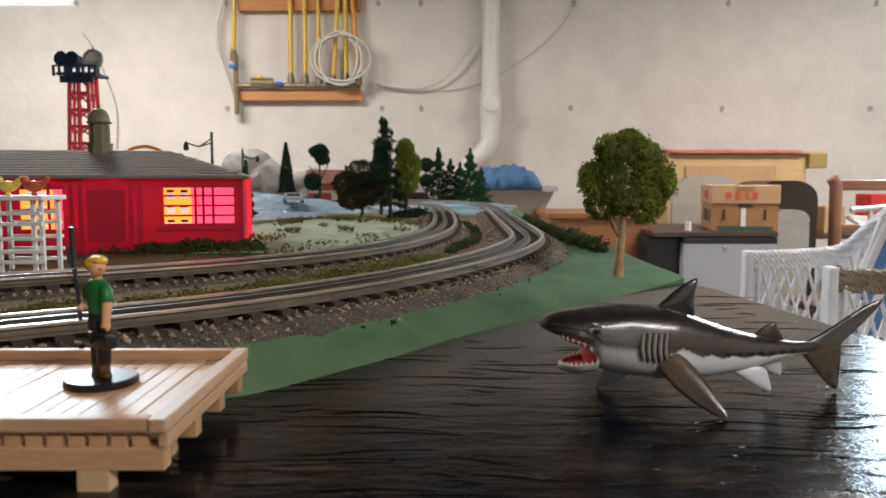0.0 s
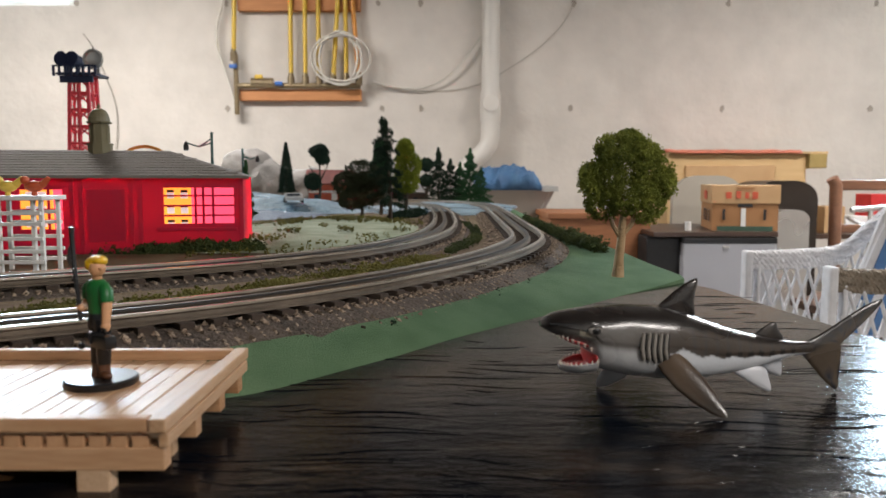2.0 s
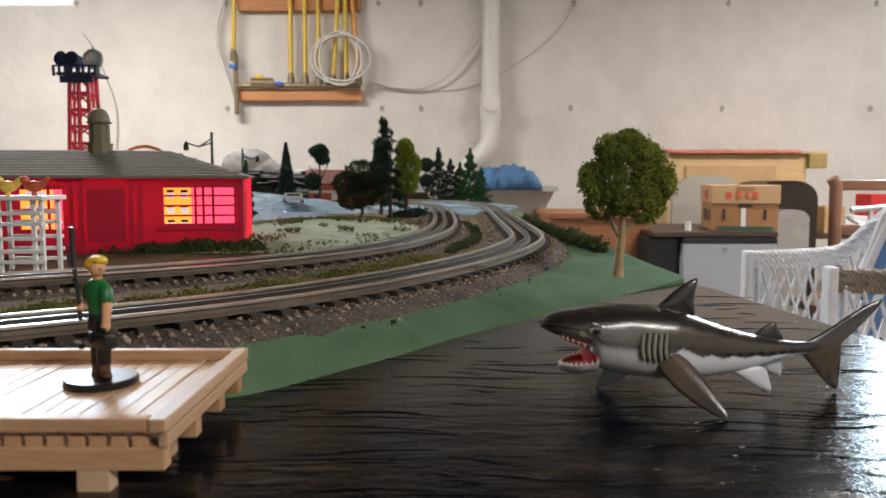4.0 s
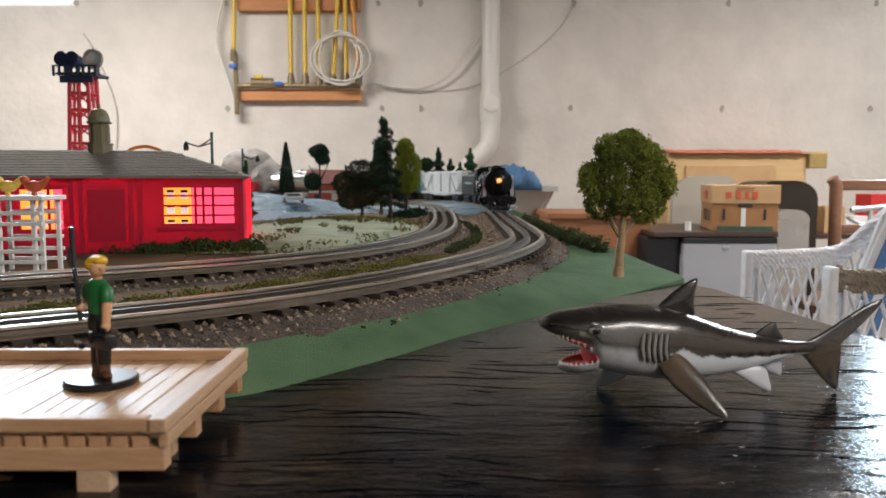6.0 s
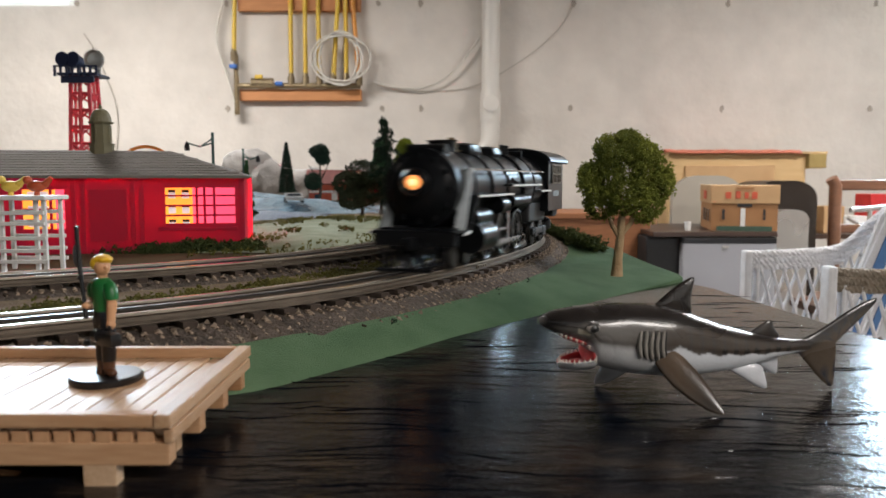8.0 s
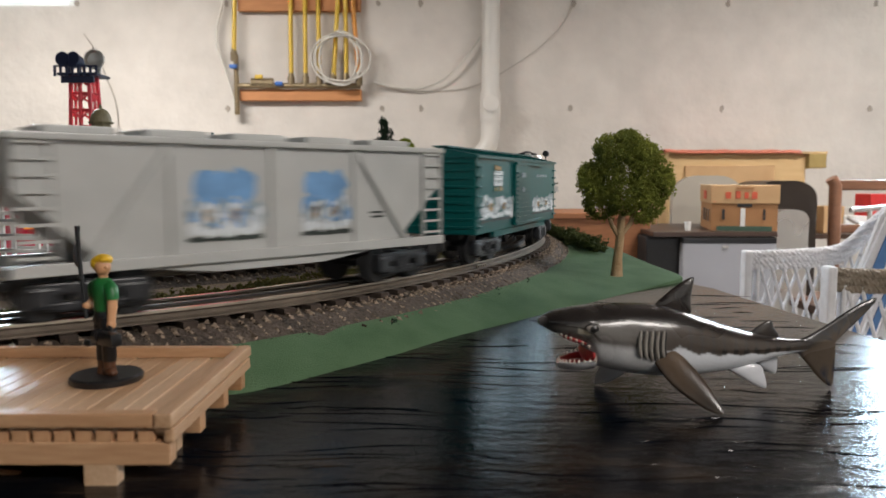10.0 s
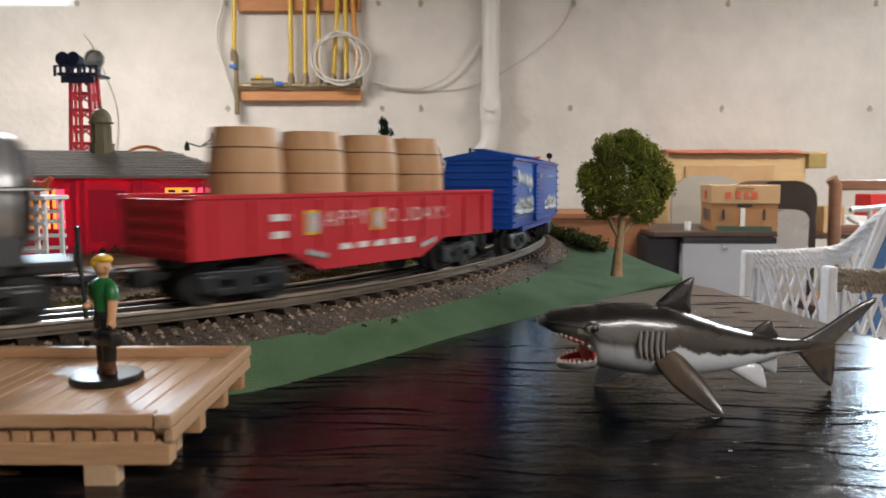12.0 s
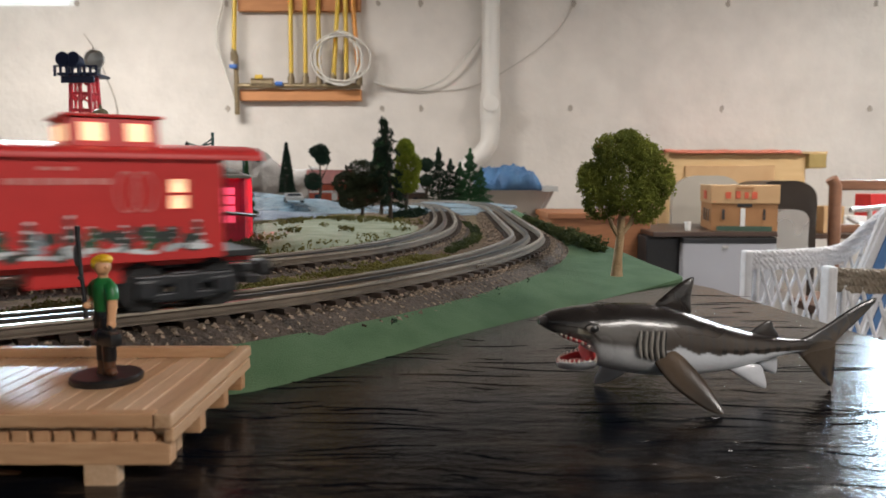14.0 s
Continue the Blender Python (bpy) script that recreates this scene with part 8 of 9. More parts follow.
def gondola():
    L, W, z0, z1 = 0.300, 0.053, 0.0225, 0.0500
    t = thing("gondola_car", "red toy gondola car with drop sides and white lettering", "toy gondola")
    b = B()
    out = [(-L / 2, z1), (L / 2, z1), (L / 2, z0), (0.080, z0), (0.052, z0 - 0.0105), (-0.052, z0 - 0.0105), (-0.080, z0), (-L / 2, z0)]
    side = []
    for s in (-1, 1):
        g = B()
        plate(g, out, 0, 0.003, Matrix.Translation((0, s * W / 2 + 0.0015 - 0.0, 0)) @ pose(0, 0, 0, 90))
        sd = part("side", g, "red_car", t)
        side.append(sd)
        for x in np.linspace(-0.135, 0.135, 11):
            g = B()
            box(g, (0.0022, 0.0016, z1 - z0 - 0.003), (x, s * (W / 2 + 0.0019), (z0 + z1) / 2), bevel=0.0004)
            part("rib", g, "red_car", t)
        g = B()
        box(g, (L + 0.001, 0.0044, 0.0024), (0, s * W / 2, z1 + 0.0008), bevel=0.0006)
        part("top_rail", g, "red_car", t)
        for x in (-0.058, 0.058):
            g = B()
            box(g, (0.018, 0.002, 0.0028), (x, s * (W / 2 + 0.0022), z0 - 0.0018), rot=Matrix.Rotation(0.2 * (1 if x < 0 else -1), 4, "Y"))
            part("step", g, "steel", t)
    for e in (-1, 1):
        g = B()
        box(g, (0.003, W - 0.004, z1 - z0), (e * (L / 2 - 0.0015), 0, (z0 + z1) / 2), bevel=0.0005)
        for i in range(4):
            box(g, (0.0014, W - 0.008, 0.002), (e * (L / 2 + 0.0004), 0, z0 + 0.004 + i * 0.0065))
        part("end", g, "red_car", t)
    b = B()
    box(b, (L - 0.006, W - 0.004, 0.003), (0, 0, z0 + 0.0016))
    part("floor", b, "red_car", t)
    pn = W / 2 + 0.0018
    bars(side[1], 0.075, 0.098, 0.0385, 0.0420, pn, "white_line", 1, 1)
    bars(side[1], 0.078, 0.096, 0.0300, 0.0335, pn, "white_line", 1, 2)
    lettering(side[1], "APPY", 0.050, 0.008, 0.0345, 0.0080, pn, "letter_white")
    lettering(side[1], "OLIDAYS", -0.012, -0.084, 0.0345, 0.0080, pn, "letter_white")
    bars(side[1], -0.045, 0.038, 0.0215, 0.0250, pn, "white_line", 5, 5, gap=0.35)
    for x in (0.060, -0.002):
        g = B()
        box(g, (0.013, 0.0005, 0.0125), (x, pn, 0.0370))
        sq = part("yellow_square", g, "art_yellow", side[1])
        g = B()
        box(g, (0.010, 0.0005, 0.0095), (x, pn + 0.0004, 0.0370))
        part("green_square", g, "art_mist", sq)
        lettering(side[1], "H", x + 0.0036, x - 0.0036, 0.0335, 0.0068, pn + 0.0007, "letter_white")
    b = B()
    box(b, (L - 0.01, 0.02, 0.004), (0, 0, z0 - 0.002))
    part("underframe", b, "dull_black", t)
    trucks = add_trucks(t, 0.105, L / 2 + 0.006)
    # the four turned barrels ride as its load
    prof = [(0.0180, 0.0), (0.0205, 0.004)]
    for x in (0.085, 0.028, -0.029, -0.086):
        b = B()
        lathe(b, [(0.0156, 0), (0.0173, 0.008), (0.0186, 0.018), (0.0191, 0.028), (0.0188, 0.040), (0.0177, 0.050), (0.0161, 0.0590), (0.0150, 0.0592), (0.0146, 0.0576)], 30, Matrix.Translation((x, 0, z0 + 0.0032)))
        br = part("barrel", b, "barrel", t, "turned wooden barrel load", smooth=True)
        for z, rr in ((0.010, 0.0177), (0.0225, 0.0190), (0.0365, 0.0190), (0.0490, 0.0179)):
            g = B()
            lathe(g, [(rr - 0.0010, -0.0004), (rr + 0.00025, -0.0003), (rr + 0.00025, 0.0003), (rr - 0.0010, 0.0004)], 30, Matrix.Translation((x, 0, z0 + 0.0032 + z)))
            part("groove", g, "barrel_seam", br)
    return t, trucks, 0.105


def caboose():
    L, W, z0, z1 = 0.190, 0.053, 0.0235, 0.0690
    t = thing("caboose", "red toy caboose with cupola, lit windows and snowy print", "toy caboose")
    wins = [(0.062, 0.074, 0.046, 0.059), (-0.074, -0.062, 0.046, 0.059)]
    body = None
    for s in (-1, 1):
        xs = sorted({-L / 2, L / 2, *[w[0] for w in wins], *[w[1] for w in wins]})
        b = B()
        wall_grid(b, xs, [z0, 0.046, 0.059, z1], s * (W / 2 - 0.002), s * W / 2, wins)
        sd = part("side_wall", b, "caboose", t)
        if s > 0:
            body = sd
        for a, c, za, zb in wins:
            b = B()
            box(b, (c - a, 0.0012, zb - za), ((a + c) / 2, s * (W / 2 - 0.0035), (za + zb) / 2))
            part("window", b, "lit_win", t, "warm lit window")
            b = B()
            box(b, (c - a, 0.0018, 0.0013), ((a + c) / 2, s * (W / 2 - 0.0008), (za + zb) / 2))
            for xx in (a - 0.0006, c + 0.0006):
                box(b, (0.0012, 0.0016, zb - za + 0.002), (xx, s * (W / 2 + 0.0003), (za + zb) / 2))
            part("window_frame", b, "caboose", t)
    for e in (-1, 1):
        b = B()
        box(b, (0.002, W - 0.004, z1 - z0), (e * (L / 2 - 0.001), 0, (z0 + z1) / 2))
        part("end_wall", b, "caboose", t)
        for y0, y1, za, zb in ((-0.0215, -0.0115, 0.047, 0.058), (-0.0055, 0.0055, 0.046, 0.062), (0.0115, 0.0215, 0.047, 0.058)):
            b = B()
            box(b, (0.0012, y1 - y0, zb - za), (e * (L / 2 + 0.0004), (y0 + y1) / 2, (za + zb) / 2))
            w = part("window", b, "lit_win", t, "warm lit window")
            b = B()
            box(b, (0.0010, y1 - y0, 0.0013), (e * (L / 2 + 0.0010), (y0 + y1) / 2, (za + zb) / 2))
            part("glazing_bar", b, "caboose", w)
        # end platform with railing
        b = B()
        box(b, (0.026, W - 0.004, 0.0030), (e * (L / 2 + 0.013), 0, z0 + 0.0010), bevel=0.0005)
        part("platform", b, "dull_black", t)
        b = B()
        for y in np.linspace(-0.022, 0.022, 7):
            rod(b, (e * (L / 2 + 0.025), y, z0 + 0.002), (e * (L / 2 + 0.025), y, z0 + 0.018), 0.0007, seg=5)
        rod(b, (e * (L / 2 + 0.025), -0.023, z0 + 0.018), (e * (L / 2 + 0.025), 0.023, z0 + 0.018), 0.0009, seg=5)
        for y in (-0.023, 0.023):
            rod(b, (e * (L / 2 + 0.025), y, z0 + 0.002), (e * (L / 2 + 0.025), y, z1), 0.0008, seg=5)
        box(b, (0.010, W - 0.004, 0.003), (e * (L / 2 + 0.020), 0, z0 - 0.012))
        part("railing", b, "dull_black", t)
    b = B()
    n = 12
    LR = L + 0.052
    rows = []
    for x in (-LR / 2, LR / 2):
        top = [(x, (W / 2 + 0.0025) * math.cos(a), z1 + 0.0005 + 0.0055 * math.sin(a)) for a in np.linspace(0, math.pi, n)]
        bot = [(x, (W / 2 + 0.0025) * math.cos(a), z1 - 0.0015 + 0.0030 * math.sin(a)) for a in np.linspace(math.pi, 0, n)]
        rows.append(top + bot)
    loft(b, rows)
    part("roof", b, "caboose", t, smooth=True)
    # cupola towards the leading end's middle
    cx, cl, cz0, cz1 = -0.034, 0.050, z1 + 0.002, z1 + 0.0155
    b = B()
    prof = [(-0.0225, cz0), (0.0225, cz0), (0.0205, cz1), (0.0, cz1 + 0.0028), (-0.0205, cz1)]
    loft(b, [[(x, y, z) for y, z in prof] for x in (cx - cl / 2, cx + cl / 2)])
    box(b, (cl + 0.006, 0.044, 0.0014), (cx, 0, cz1 + 0.0012), bevel=0.0005)
    cup = part("cupola", b, "caboose", t)
    for s in (-1, 1):
        for x in (cx - 0.0125, cx + 0.0125):
            b = B()
            box(b, (0.0125, 0.0012, 0.0076), (x, s * 0.0218, cz0 + 0.0078), rot=Matrix.Rotation(s * 0.14, 4, "X"))
            part("window", b, "lit_win", cup, "warm lit window")
    for e in (-1, 1):
        for yy in (-0.0105, 0.0105):
            b = B()
            box(b, (0.0012, 0.013, 0.0070), (cx + e * (cl / 2 + 0.0004), yy, cz0 + 0.0076))
            part("window", b, "lit_win", cup, "warm lit window")
    b = B()
    rod(b, (0.068, 0, z1 + 0.004), (0.068, 0, z1 + 0.013), 0.0030, seg=10)
    rod(b, (0.068, 0, z1 + 0.012), (0.068, 0, z1 + 0.015), 0.0050, 0.0030, seg=10)
    part("smoke_jack", b, "dull_black", t)
    # printed winter village along the sill, ring emblem and bars
    pn = W / 2 + 0.0001
    rnd = random.Random(301)
    marks = [(-0.086 + 0.142 * rnd.random(), rnd.uniform(0.028, 0.036), 0.006, 0.0035, "art_dark") for _ in range(22)]
    for x, w, h, ink in ((0.048, 0.005, 0.011, "art_pine"), (0.030, 0.005, 0.008, "art_pine"), (0.014, 0.007, 0.013, "art_dark"), (0.010, 0.005, 0.008, "art_grey"), (-0.006, 0.005, 0.016, "art_dark"), (-0.018, 0.005, 0.010, "art_pine"), (-0.036, 0.006, 0.010, "art_dark"), (-0.050, 0.005, 0.010, "art_pine"), (-0.062, 0.004, 0.008, "art_dark"), (-0.078, 0.006, 0.012, "art_dark")):
        for k in range(4):
            marks.append((x, 0.030 + h * k / 4, w * (1 - k / 4.6), h * 0.20, ink))
            marks.append((x + rnd.uniform(-0.001, 0.001), 0.0315 + h * k / 4, w * 0.75 * (1 - k / 4.6), h * 0.07, "art_snow"))
    for k in range(18):
        marks.append((-0.086 + 0.142 * (k + rnd.random()) / 18, rnd.uniform(0.0268, 0.0300), rnd.uniform(0.004, 0.008), rnd.uniform(0.0010, 0.0018), rnd.choice(("art_snow", "art_mist"))))
    print_sheet(body, pn, marks, 302, "printed_scene", "printed snowy village with fir trees")
    for dx in (-0.048, -0.038):
        g = B()
        tube(g, [(dx + 0.0062 * math.cos(a), pn + 0.0002, 0.0535 + 0.0085 * math.sin(a)) for a in np.linspace(0, 2 * math.pi, 25)], 0.0005, 5)
        part("ring_print", g, "print_pale", body)
    bars(body, -0.030, 0.026, 0.0565, 0.0595, pn, "print_pale", 6, 7, gap=0.1)
    bars(body, -0.012, 0.010, 0.0625, 0.0640, pn, "print_pale", 2, 8)
    b = B()
    box(b, (L + 0.05, 0.022, 0.004), (0, 0, z0 - 0.002))
    box(b, (0.05, 0.040, 0.010), (-0.010, 0, z0 - 0.005), bevel=0.001)
    part("underframe", b, "caboose", t)
    return t, add_trucks(t, 0.070, L / 2 + 0.032), 0.070


M["print_pale"] = mat("print_pale_red", (0.62, 0.22, 0.20), 0.45)


def locomotive():
    """Black steam engine; leading end at +x."""
    t = thing("steam_locomotive", "black toy steam locomotive with lit orange headlamp", "toy locomotive")
    F = 0.165
    r, zc = 0.0245, 0.0530
    rx = Matrix.Translation((0, 0, zc)) @ pose(0, 0, 0, 0, 90, 0)
    b = B()
    lathe(b, [(0.0225, 0.146), (0.0262, 0.144), (0.0262, 0.112), (0.0250, 0.108), (0.0255, 0.0), (0.0275, -0.04), (0.0275, -0.085)], 36, rx)
    boiler = part("boiler", b, "black_metal", t, smooth=True)
    for x in (0.108, 0.070, 0.030, -0.012, -0.045):
        b = B()
        rr = 0.0260 if x > 0 else 0.0277
        lathe(b, [(rr, -0.0014), (rr + 0.0007, 0), (rr, 0.0014)], 36, Matrix.Translation((x, 0, zc)) @ pose(0, 0, 0, 0, 90, 0))
        part("boiler_band", b, "black_metal", t, smooth=True)
    b = B()
    lathe(b, [(0.0225, 0.1455), (0.0205, 0.1475), (0.012, 0.1500), (0.003, 0.1508)], 30, rx)
    for i in range(12):
        a = 2 * math.pi * i / 12
        box(b, (0.003, 0.003, 0.003), (0.147, 0.0212 * math.cos(a), zc + 0.0212 * math.sin(a)))
    part("smokebox_front", b, "black_metal", t, smooth=True)
    # headlamp in the middle of the smokebox door
    b = B()
    lathe(b, [(0.0090, 0.0), (0.0096, 0.006), (0.0084, 0.0075), (0.0078, 0.0068)], 22, Matrix.Translation((0.1495, 0, zc + 0.004)) @ pose(0, 0, 0, 0, 90, 0))
    hl = part("headlamp", b, "black_metal", t, smooth=True)
    b = B()
    ball(b, (0.1560, 0, zc + 0.004), 0.0058, 2, (0.34, 1, 0.85))
    part("lens", b, "headlamp", hl, "glowing orange lens", smooth=True)
    b = B()
    ball(b, (0.1576, 0, zc + 0.004), 0.0026, 2, (0.4, 1, 0.8))
    part("bulb", b, "headlamp_core", hl, "bright bulb", smooth=True)
    # chimney, domes, feedwater heater, bell, pop valves
    b = B()
    lathe(b, [(0.0105, zc + 0.022), (0.0092, zc + 0.027), (0.0096, zc + 0.0315), (0.0112, zc + 0.0325), (0.0080, zc + 0.0325), (0.0075, zc + 0.029)], 20, Matrix.Translation((0.106, 0, 0)))
    part("chimney", b, "black_metal", t, smooth=True)
    b = B()
    rod(b, (0.132, -0.0135, zc + 0.0235), (0.132, 0.0135, zc + 0.0235), 0.0055, seg=20)
    box(b, (0.012, 0.018, 0.008), (0.130, 0, zc + 0.0235), bevel=0.002)
    part("feedwater_heater", b, "black_metal", t, smooth=True)
    for x, ww, hh in ((0.062, 0.030, 0.0325), (0.008, 0.026, 0.0320)):
        b = B()
        box(b, (ww, 0.022, hh - 0.020), (x, 0, zc + 0.020 + (hh - 0.020) / 2), bevel=0.006)
        part("dome", b, "black_metal", t, smooth=True)
    b = B()
    ball(b, (0.088, 0.0, zc + 0.0305), 0.0048, 2, (1, 1, 1.15))
    rod(b, (0.088, -0.006, zc + 0.026), (0.088, 0.006, zc + 0.026), 0.0010, seg=6)
    part("bell", b, "brass", t, smooth=True)
    b = B()
    for x in (-0.022, -0.030, -0.038):
        rod(b, (x, 0.004, zc + 0.026), (x, 0.004, zc + 0.035), 0.0016, seg=8)
    rod(b, (-0.050, -0.014, zc + 0.028), (-0.050, 0.014, zc + 0.028), 0.003, seg=8)
    part("safety_valve", b, "black_metal", t)
    # cab
    b = B()
    W = 0.061
    prof = [(-W / 2, 0.030), (-W / 2, 0.075)] + [(-W / 2 * math.cos(a), 0.075 + 0.0105 * math.sin(a)) for a in np.linspace(0, math.pi, 13)[1:-1]] + [(W / 2, 0.075), (W / 2, 0.030)]
    loft(b, [[(x, y, z) for y, z in prof] for x in (-0.085, -0.146)])
    cab = part("cab", b, "black_metal", t, smooth=True)
    b = B()
    n = 13
    rows = []
    for x in (-0.080, -0.158):
        rows.append([(x, -(W / 2 + 0.003) * math.cos(a), 0.0752 + 0.0125 * math.sin(a)) for a in np.linspace(0, math.pi, n)] + [(x, (W / 2 + 0.0015) * math.cos(a), 0.0740 + 0.0112 * math.sin(a)) for a in np.linspace(0, math.pi, n)])
    loft(b, rows)
    part("cab_roof", b, "black_metal", t, smooth=True)
    for s in (-1, 1):
        for x in (-0.106, -0.126):
            b = B()
            box(b, (0.014, 0.0012, 0.016), (x, s * (W / 2 + 0.0002), 0.0640), bevel=0.0003)
            w = part("cab_window", b, "glass_dark", cab)
            b = B()
            for dx in (-0.0076, 0.0076, 0.0):
                box(b, (0.0011, 0.0010, 0.017), (x + dx, s * (W / 2 + 0.0010), 0.0640))
            for dz in (-0.0084, 0.0084, 0):
                box(b, (0.0150, 0.0010, 0.0011), (x, s * (W / 2 + 0.0012), 0.0640 + dz))
            part("window_frame", b, "rail_side", w)
        bars(cab, -0.128, -0.104, 0.0430, 0.0485, s * (W / 2 + 0.0003), "art_grey", 4, 9)
        # running board with a white edge that steps down ahead
        pts = [(0.152, 0.0245), (0.140, 0.0260), (0.122, 0.0480), (0.040, 0.0480), (0.040, 0.0545), (-0.050, 0.0545), (-0.050, 0.0490), (-0.086, 0.0490)]
        for (xa, za), (xb, zb) in zip(pts, pts[1:]):
            ln = math.hypot(xb - xa, zb - za)
            if ln < 0.008:
                continue
            m = Matrix.Translation(((xa + xb) / 2, s * 0.0275, (za + zb) / 2)) @ Matrix.Rotation(-math.atan2(zb - za, xb - xa), 4, "Y")
            b = B()
            box(b, (ln, 0.010, 0.0018), (0, 0, 0), m, bevel=0.0003)
            rb = part("running_board", b, "black_metal", t)
            if abs(zb - za) > 0.003:
                continue
            b = B()
            box(b, (ln, 0.0010, 0.0013), (0, s * 0.0053, 0.0002), m)
            part("white_edge", b, "white_line", rb, "white painted edge")
        b = B()
        rod(b, (0.135, s * 0.0265, zc + 0.0125), (-0.080, s * 0.0275, zc + 0.0125), 0.0008, seg=6)
        for x in (0.13, 0.08, 0.03, -0.03, -0.075):
            rod(b, (x, s * 0.024, zc + 0.0118), (x, s * 0.0275, zc + 0.0125), 0.0008, seg=5)
        part("handrail", b, "steel", t)
        # cylinder, tanks, pumps
        b = B()
        rod(b, (0.088, s * 0.0260, 0.0200), (0.122, s * 0.0260, 0.0200), 0.0105, seg=18)
        rod(b, (0.090, s * 0.0255, 0.0330), (0.120, s * 0.0255, 0.0330), 0.0065, seg=14)
        box(b, (0.030, 0.008, 0.014), (0.105, s * 0.0250, 0.0265), bevel=0.001)
        part("cylinder", b, "black_metal", t, smooth=True)
        b = B()
        rod(b, (0.030, s * 0.0265, 0.0420), (-0.020, s * 0.0265, 0.0420), 0.0050, seg=12)
        rod(b, (0.066, s * 0.0270, 0.0400), (0.050, s * 0.0270, 0.0400), 0.0065, seg=12)
        rod(b, (0.020, s * 0.0262, zc + 0.006), (-0.02, s * 0.0272, zc - 0.002), 0.0012, seg=6)
        part("air_tank", b, "black_metal", t, smooth=True)
        b = B()
        for z in (0.0140, 0.0225):
            box(b, (0.040, 0.0026, 0.0020), (0.066, s * 0.0285, z))
        box(b, (0.004, 0.004, 0.022), (0.046, s * 0.0285, 0.0250))
        part("slide_bar", b, "steel", t)
    b = B()
    box(b, (0.235, 0.020, 0.012), (-0.010, 0, 0.0230), bevel=0.001)
    box(b, (0.060, 0.046, 0.018), (-0.075, 0, 0.0300), bevel=0.002)
    box(b, (0.020, 0.052, 0.010), (-0.135, 0, 0.0280), bevel=0.002)
    part("frame", b, "dull_black", t)
    # pilot beam and cow-catcher
    b = B()
    box(b, (0.007, 0.056, 0.010), (F - 0.012, 0, 0.0215), bevel=0.0012)
    box(b, (0.022, 0.050, 0.003), (F - 0.024, 0, 0.0265), bevel=0.0006)
    part("pilot_beam", b, "black_metal", t)
    for i in range(9):
        y = -0.022 + 0.0055 * i
        b = B()
        rod(b, (F - 0.009, y, 0.0180), (F + 0.006 - abs(y) * 0.5, y * 0.85, 0.0030), 0.0011, seg=6)
        part("pilot_bar", b, "black_metal", t)
    b = B()
    rod(b, (F + 0.006, -0.019, 0.0030), (F + 0.006, 0.019, 0.0030), 0.0012, seg=6)
    box(b, (0.012, 0.008, 0.008), (F - 0.004, 0, 0.0185), bevel=0.002)
    part("front_coupler", b, "black_metal", t)
    for s in (-1, 1):
        b = B()
        box(b, (0.0018, 0.0068, 0.046), (F - 0.031, s * 0.0262, 0.045), rot=Matrix.Rotation(-0.40, 4, "Y"), bevel=0.0004)
        part("front_strut", b, "art_mist", t, "grey front strut")
    # leading, driving and trailing wheels
    wh = {}
    for rr, nm in ((0.0085, "small"), (0.0175, "driver"), (0.0105, "trail")):
        b = B()
        seg = 28 if nm == "driver" else 18
        for s in (-1, 1):
            lathe(b, [(rr * 0.80, -0.002), (rr, -0.002), (rr + 0.0010, -0.0018), (rr + 0.0010, -0.0006), (rr, -0.0004), (rr, 0.0020), (rr * 0.86, 0.0024), (rr * 0.80, 0.0010)], seg, Matrix.Translation((0, s * 0.0165, 0)) @ pose(0, 0, 0, -90 * s))
            if nm == "driver":
                for k in range(10):
                    a = 2 * math.pi * k / 10
                    rod(b, (0, s * 0.0172, 0), (rr * 0.84 * math.cos(a), s * 0.0172, rr * 0.84 * math.sin(a)), 0.0011, seg=5)
                rod(b, (0, s * 0.0150, 0), (0, s * 0.0195, 0), 0.0036, seg=12)
                rod(b, (0.0085, s * 0.0160, 0), (0.0085, s * 0.0245, 0), 0.0020, seg=10)
            else:
                rod(b, (0, s * 0.0152, 0), (0, s * 0.0188, 0), rr * 0.8, seg=16)
        rod(b, (0, -0.018, 0), (0, 0.018, 0), 0.0020, seg=8)
        wh[nm] = finish(b, nm + "_wheelset", ["rail_dark"], True)
    drivers = []
    for x in (0.062, 0.020, -0.022):
        drivers.append(share("driving_wheelset", wh["driver"], t, pose(x, 0, 0.0175)))
    for x in (0.132, 0.106):
        share("leading_wheelset", wh["small"], t, pose(x, 0, 0.0085))
    for x in (-0.075, -0.105):
        share("trailing_wheelset", wh["trail"], t, pose(x, 0, 0.0105))
    rods = []
    for s in (-1, 1):
        b = B()
        box(b, (0.092, 0.0018, 0.0042), (0.020, s * 0.0215, 0), bevel=0.0005)
        for x in (0.062, 0.020, -0.022):
            rod(b, (x, s * 0.0205, 0), (x, s * 0.0228, 0), 0.0036, seg=12)
        rods.append(part("side_rod", b, "steel", t, "bright steel side rod"))
        b = B()
        box(b, (0.066, 0.0016, 0.0034), (0.052, s * 0.0240, 0.0012), bevel=0.0005)
        rods.append(part("main_rod", b, "steel", t, "bright steel main rod"))
    b = B()
    for s in (-1, 1):
        box(b, (0.050, 0.003, 0.006), (-0.090, s * 0.0205, 0.0120), bevel=0.001)
        for x in (-0.075, -0.105):
            box(b, (0.010, 0.004, 0.009), (x, s * 0.0205, 0.0110), bevel=0.001)
    part("trailing_truck", b, "bogie", t)
    return t, drivers, rods


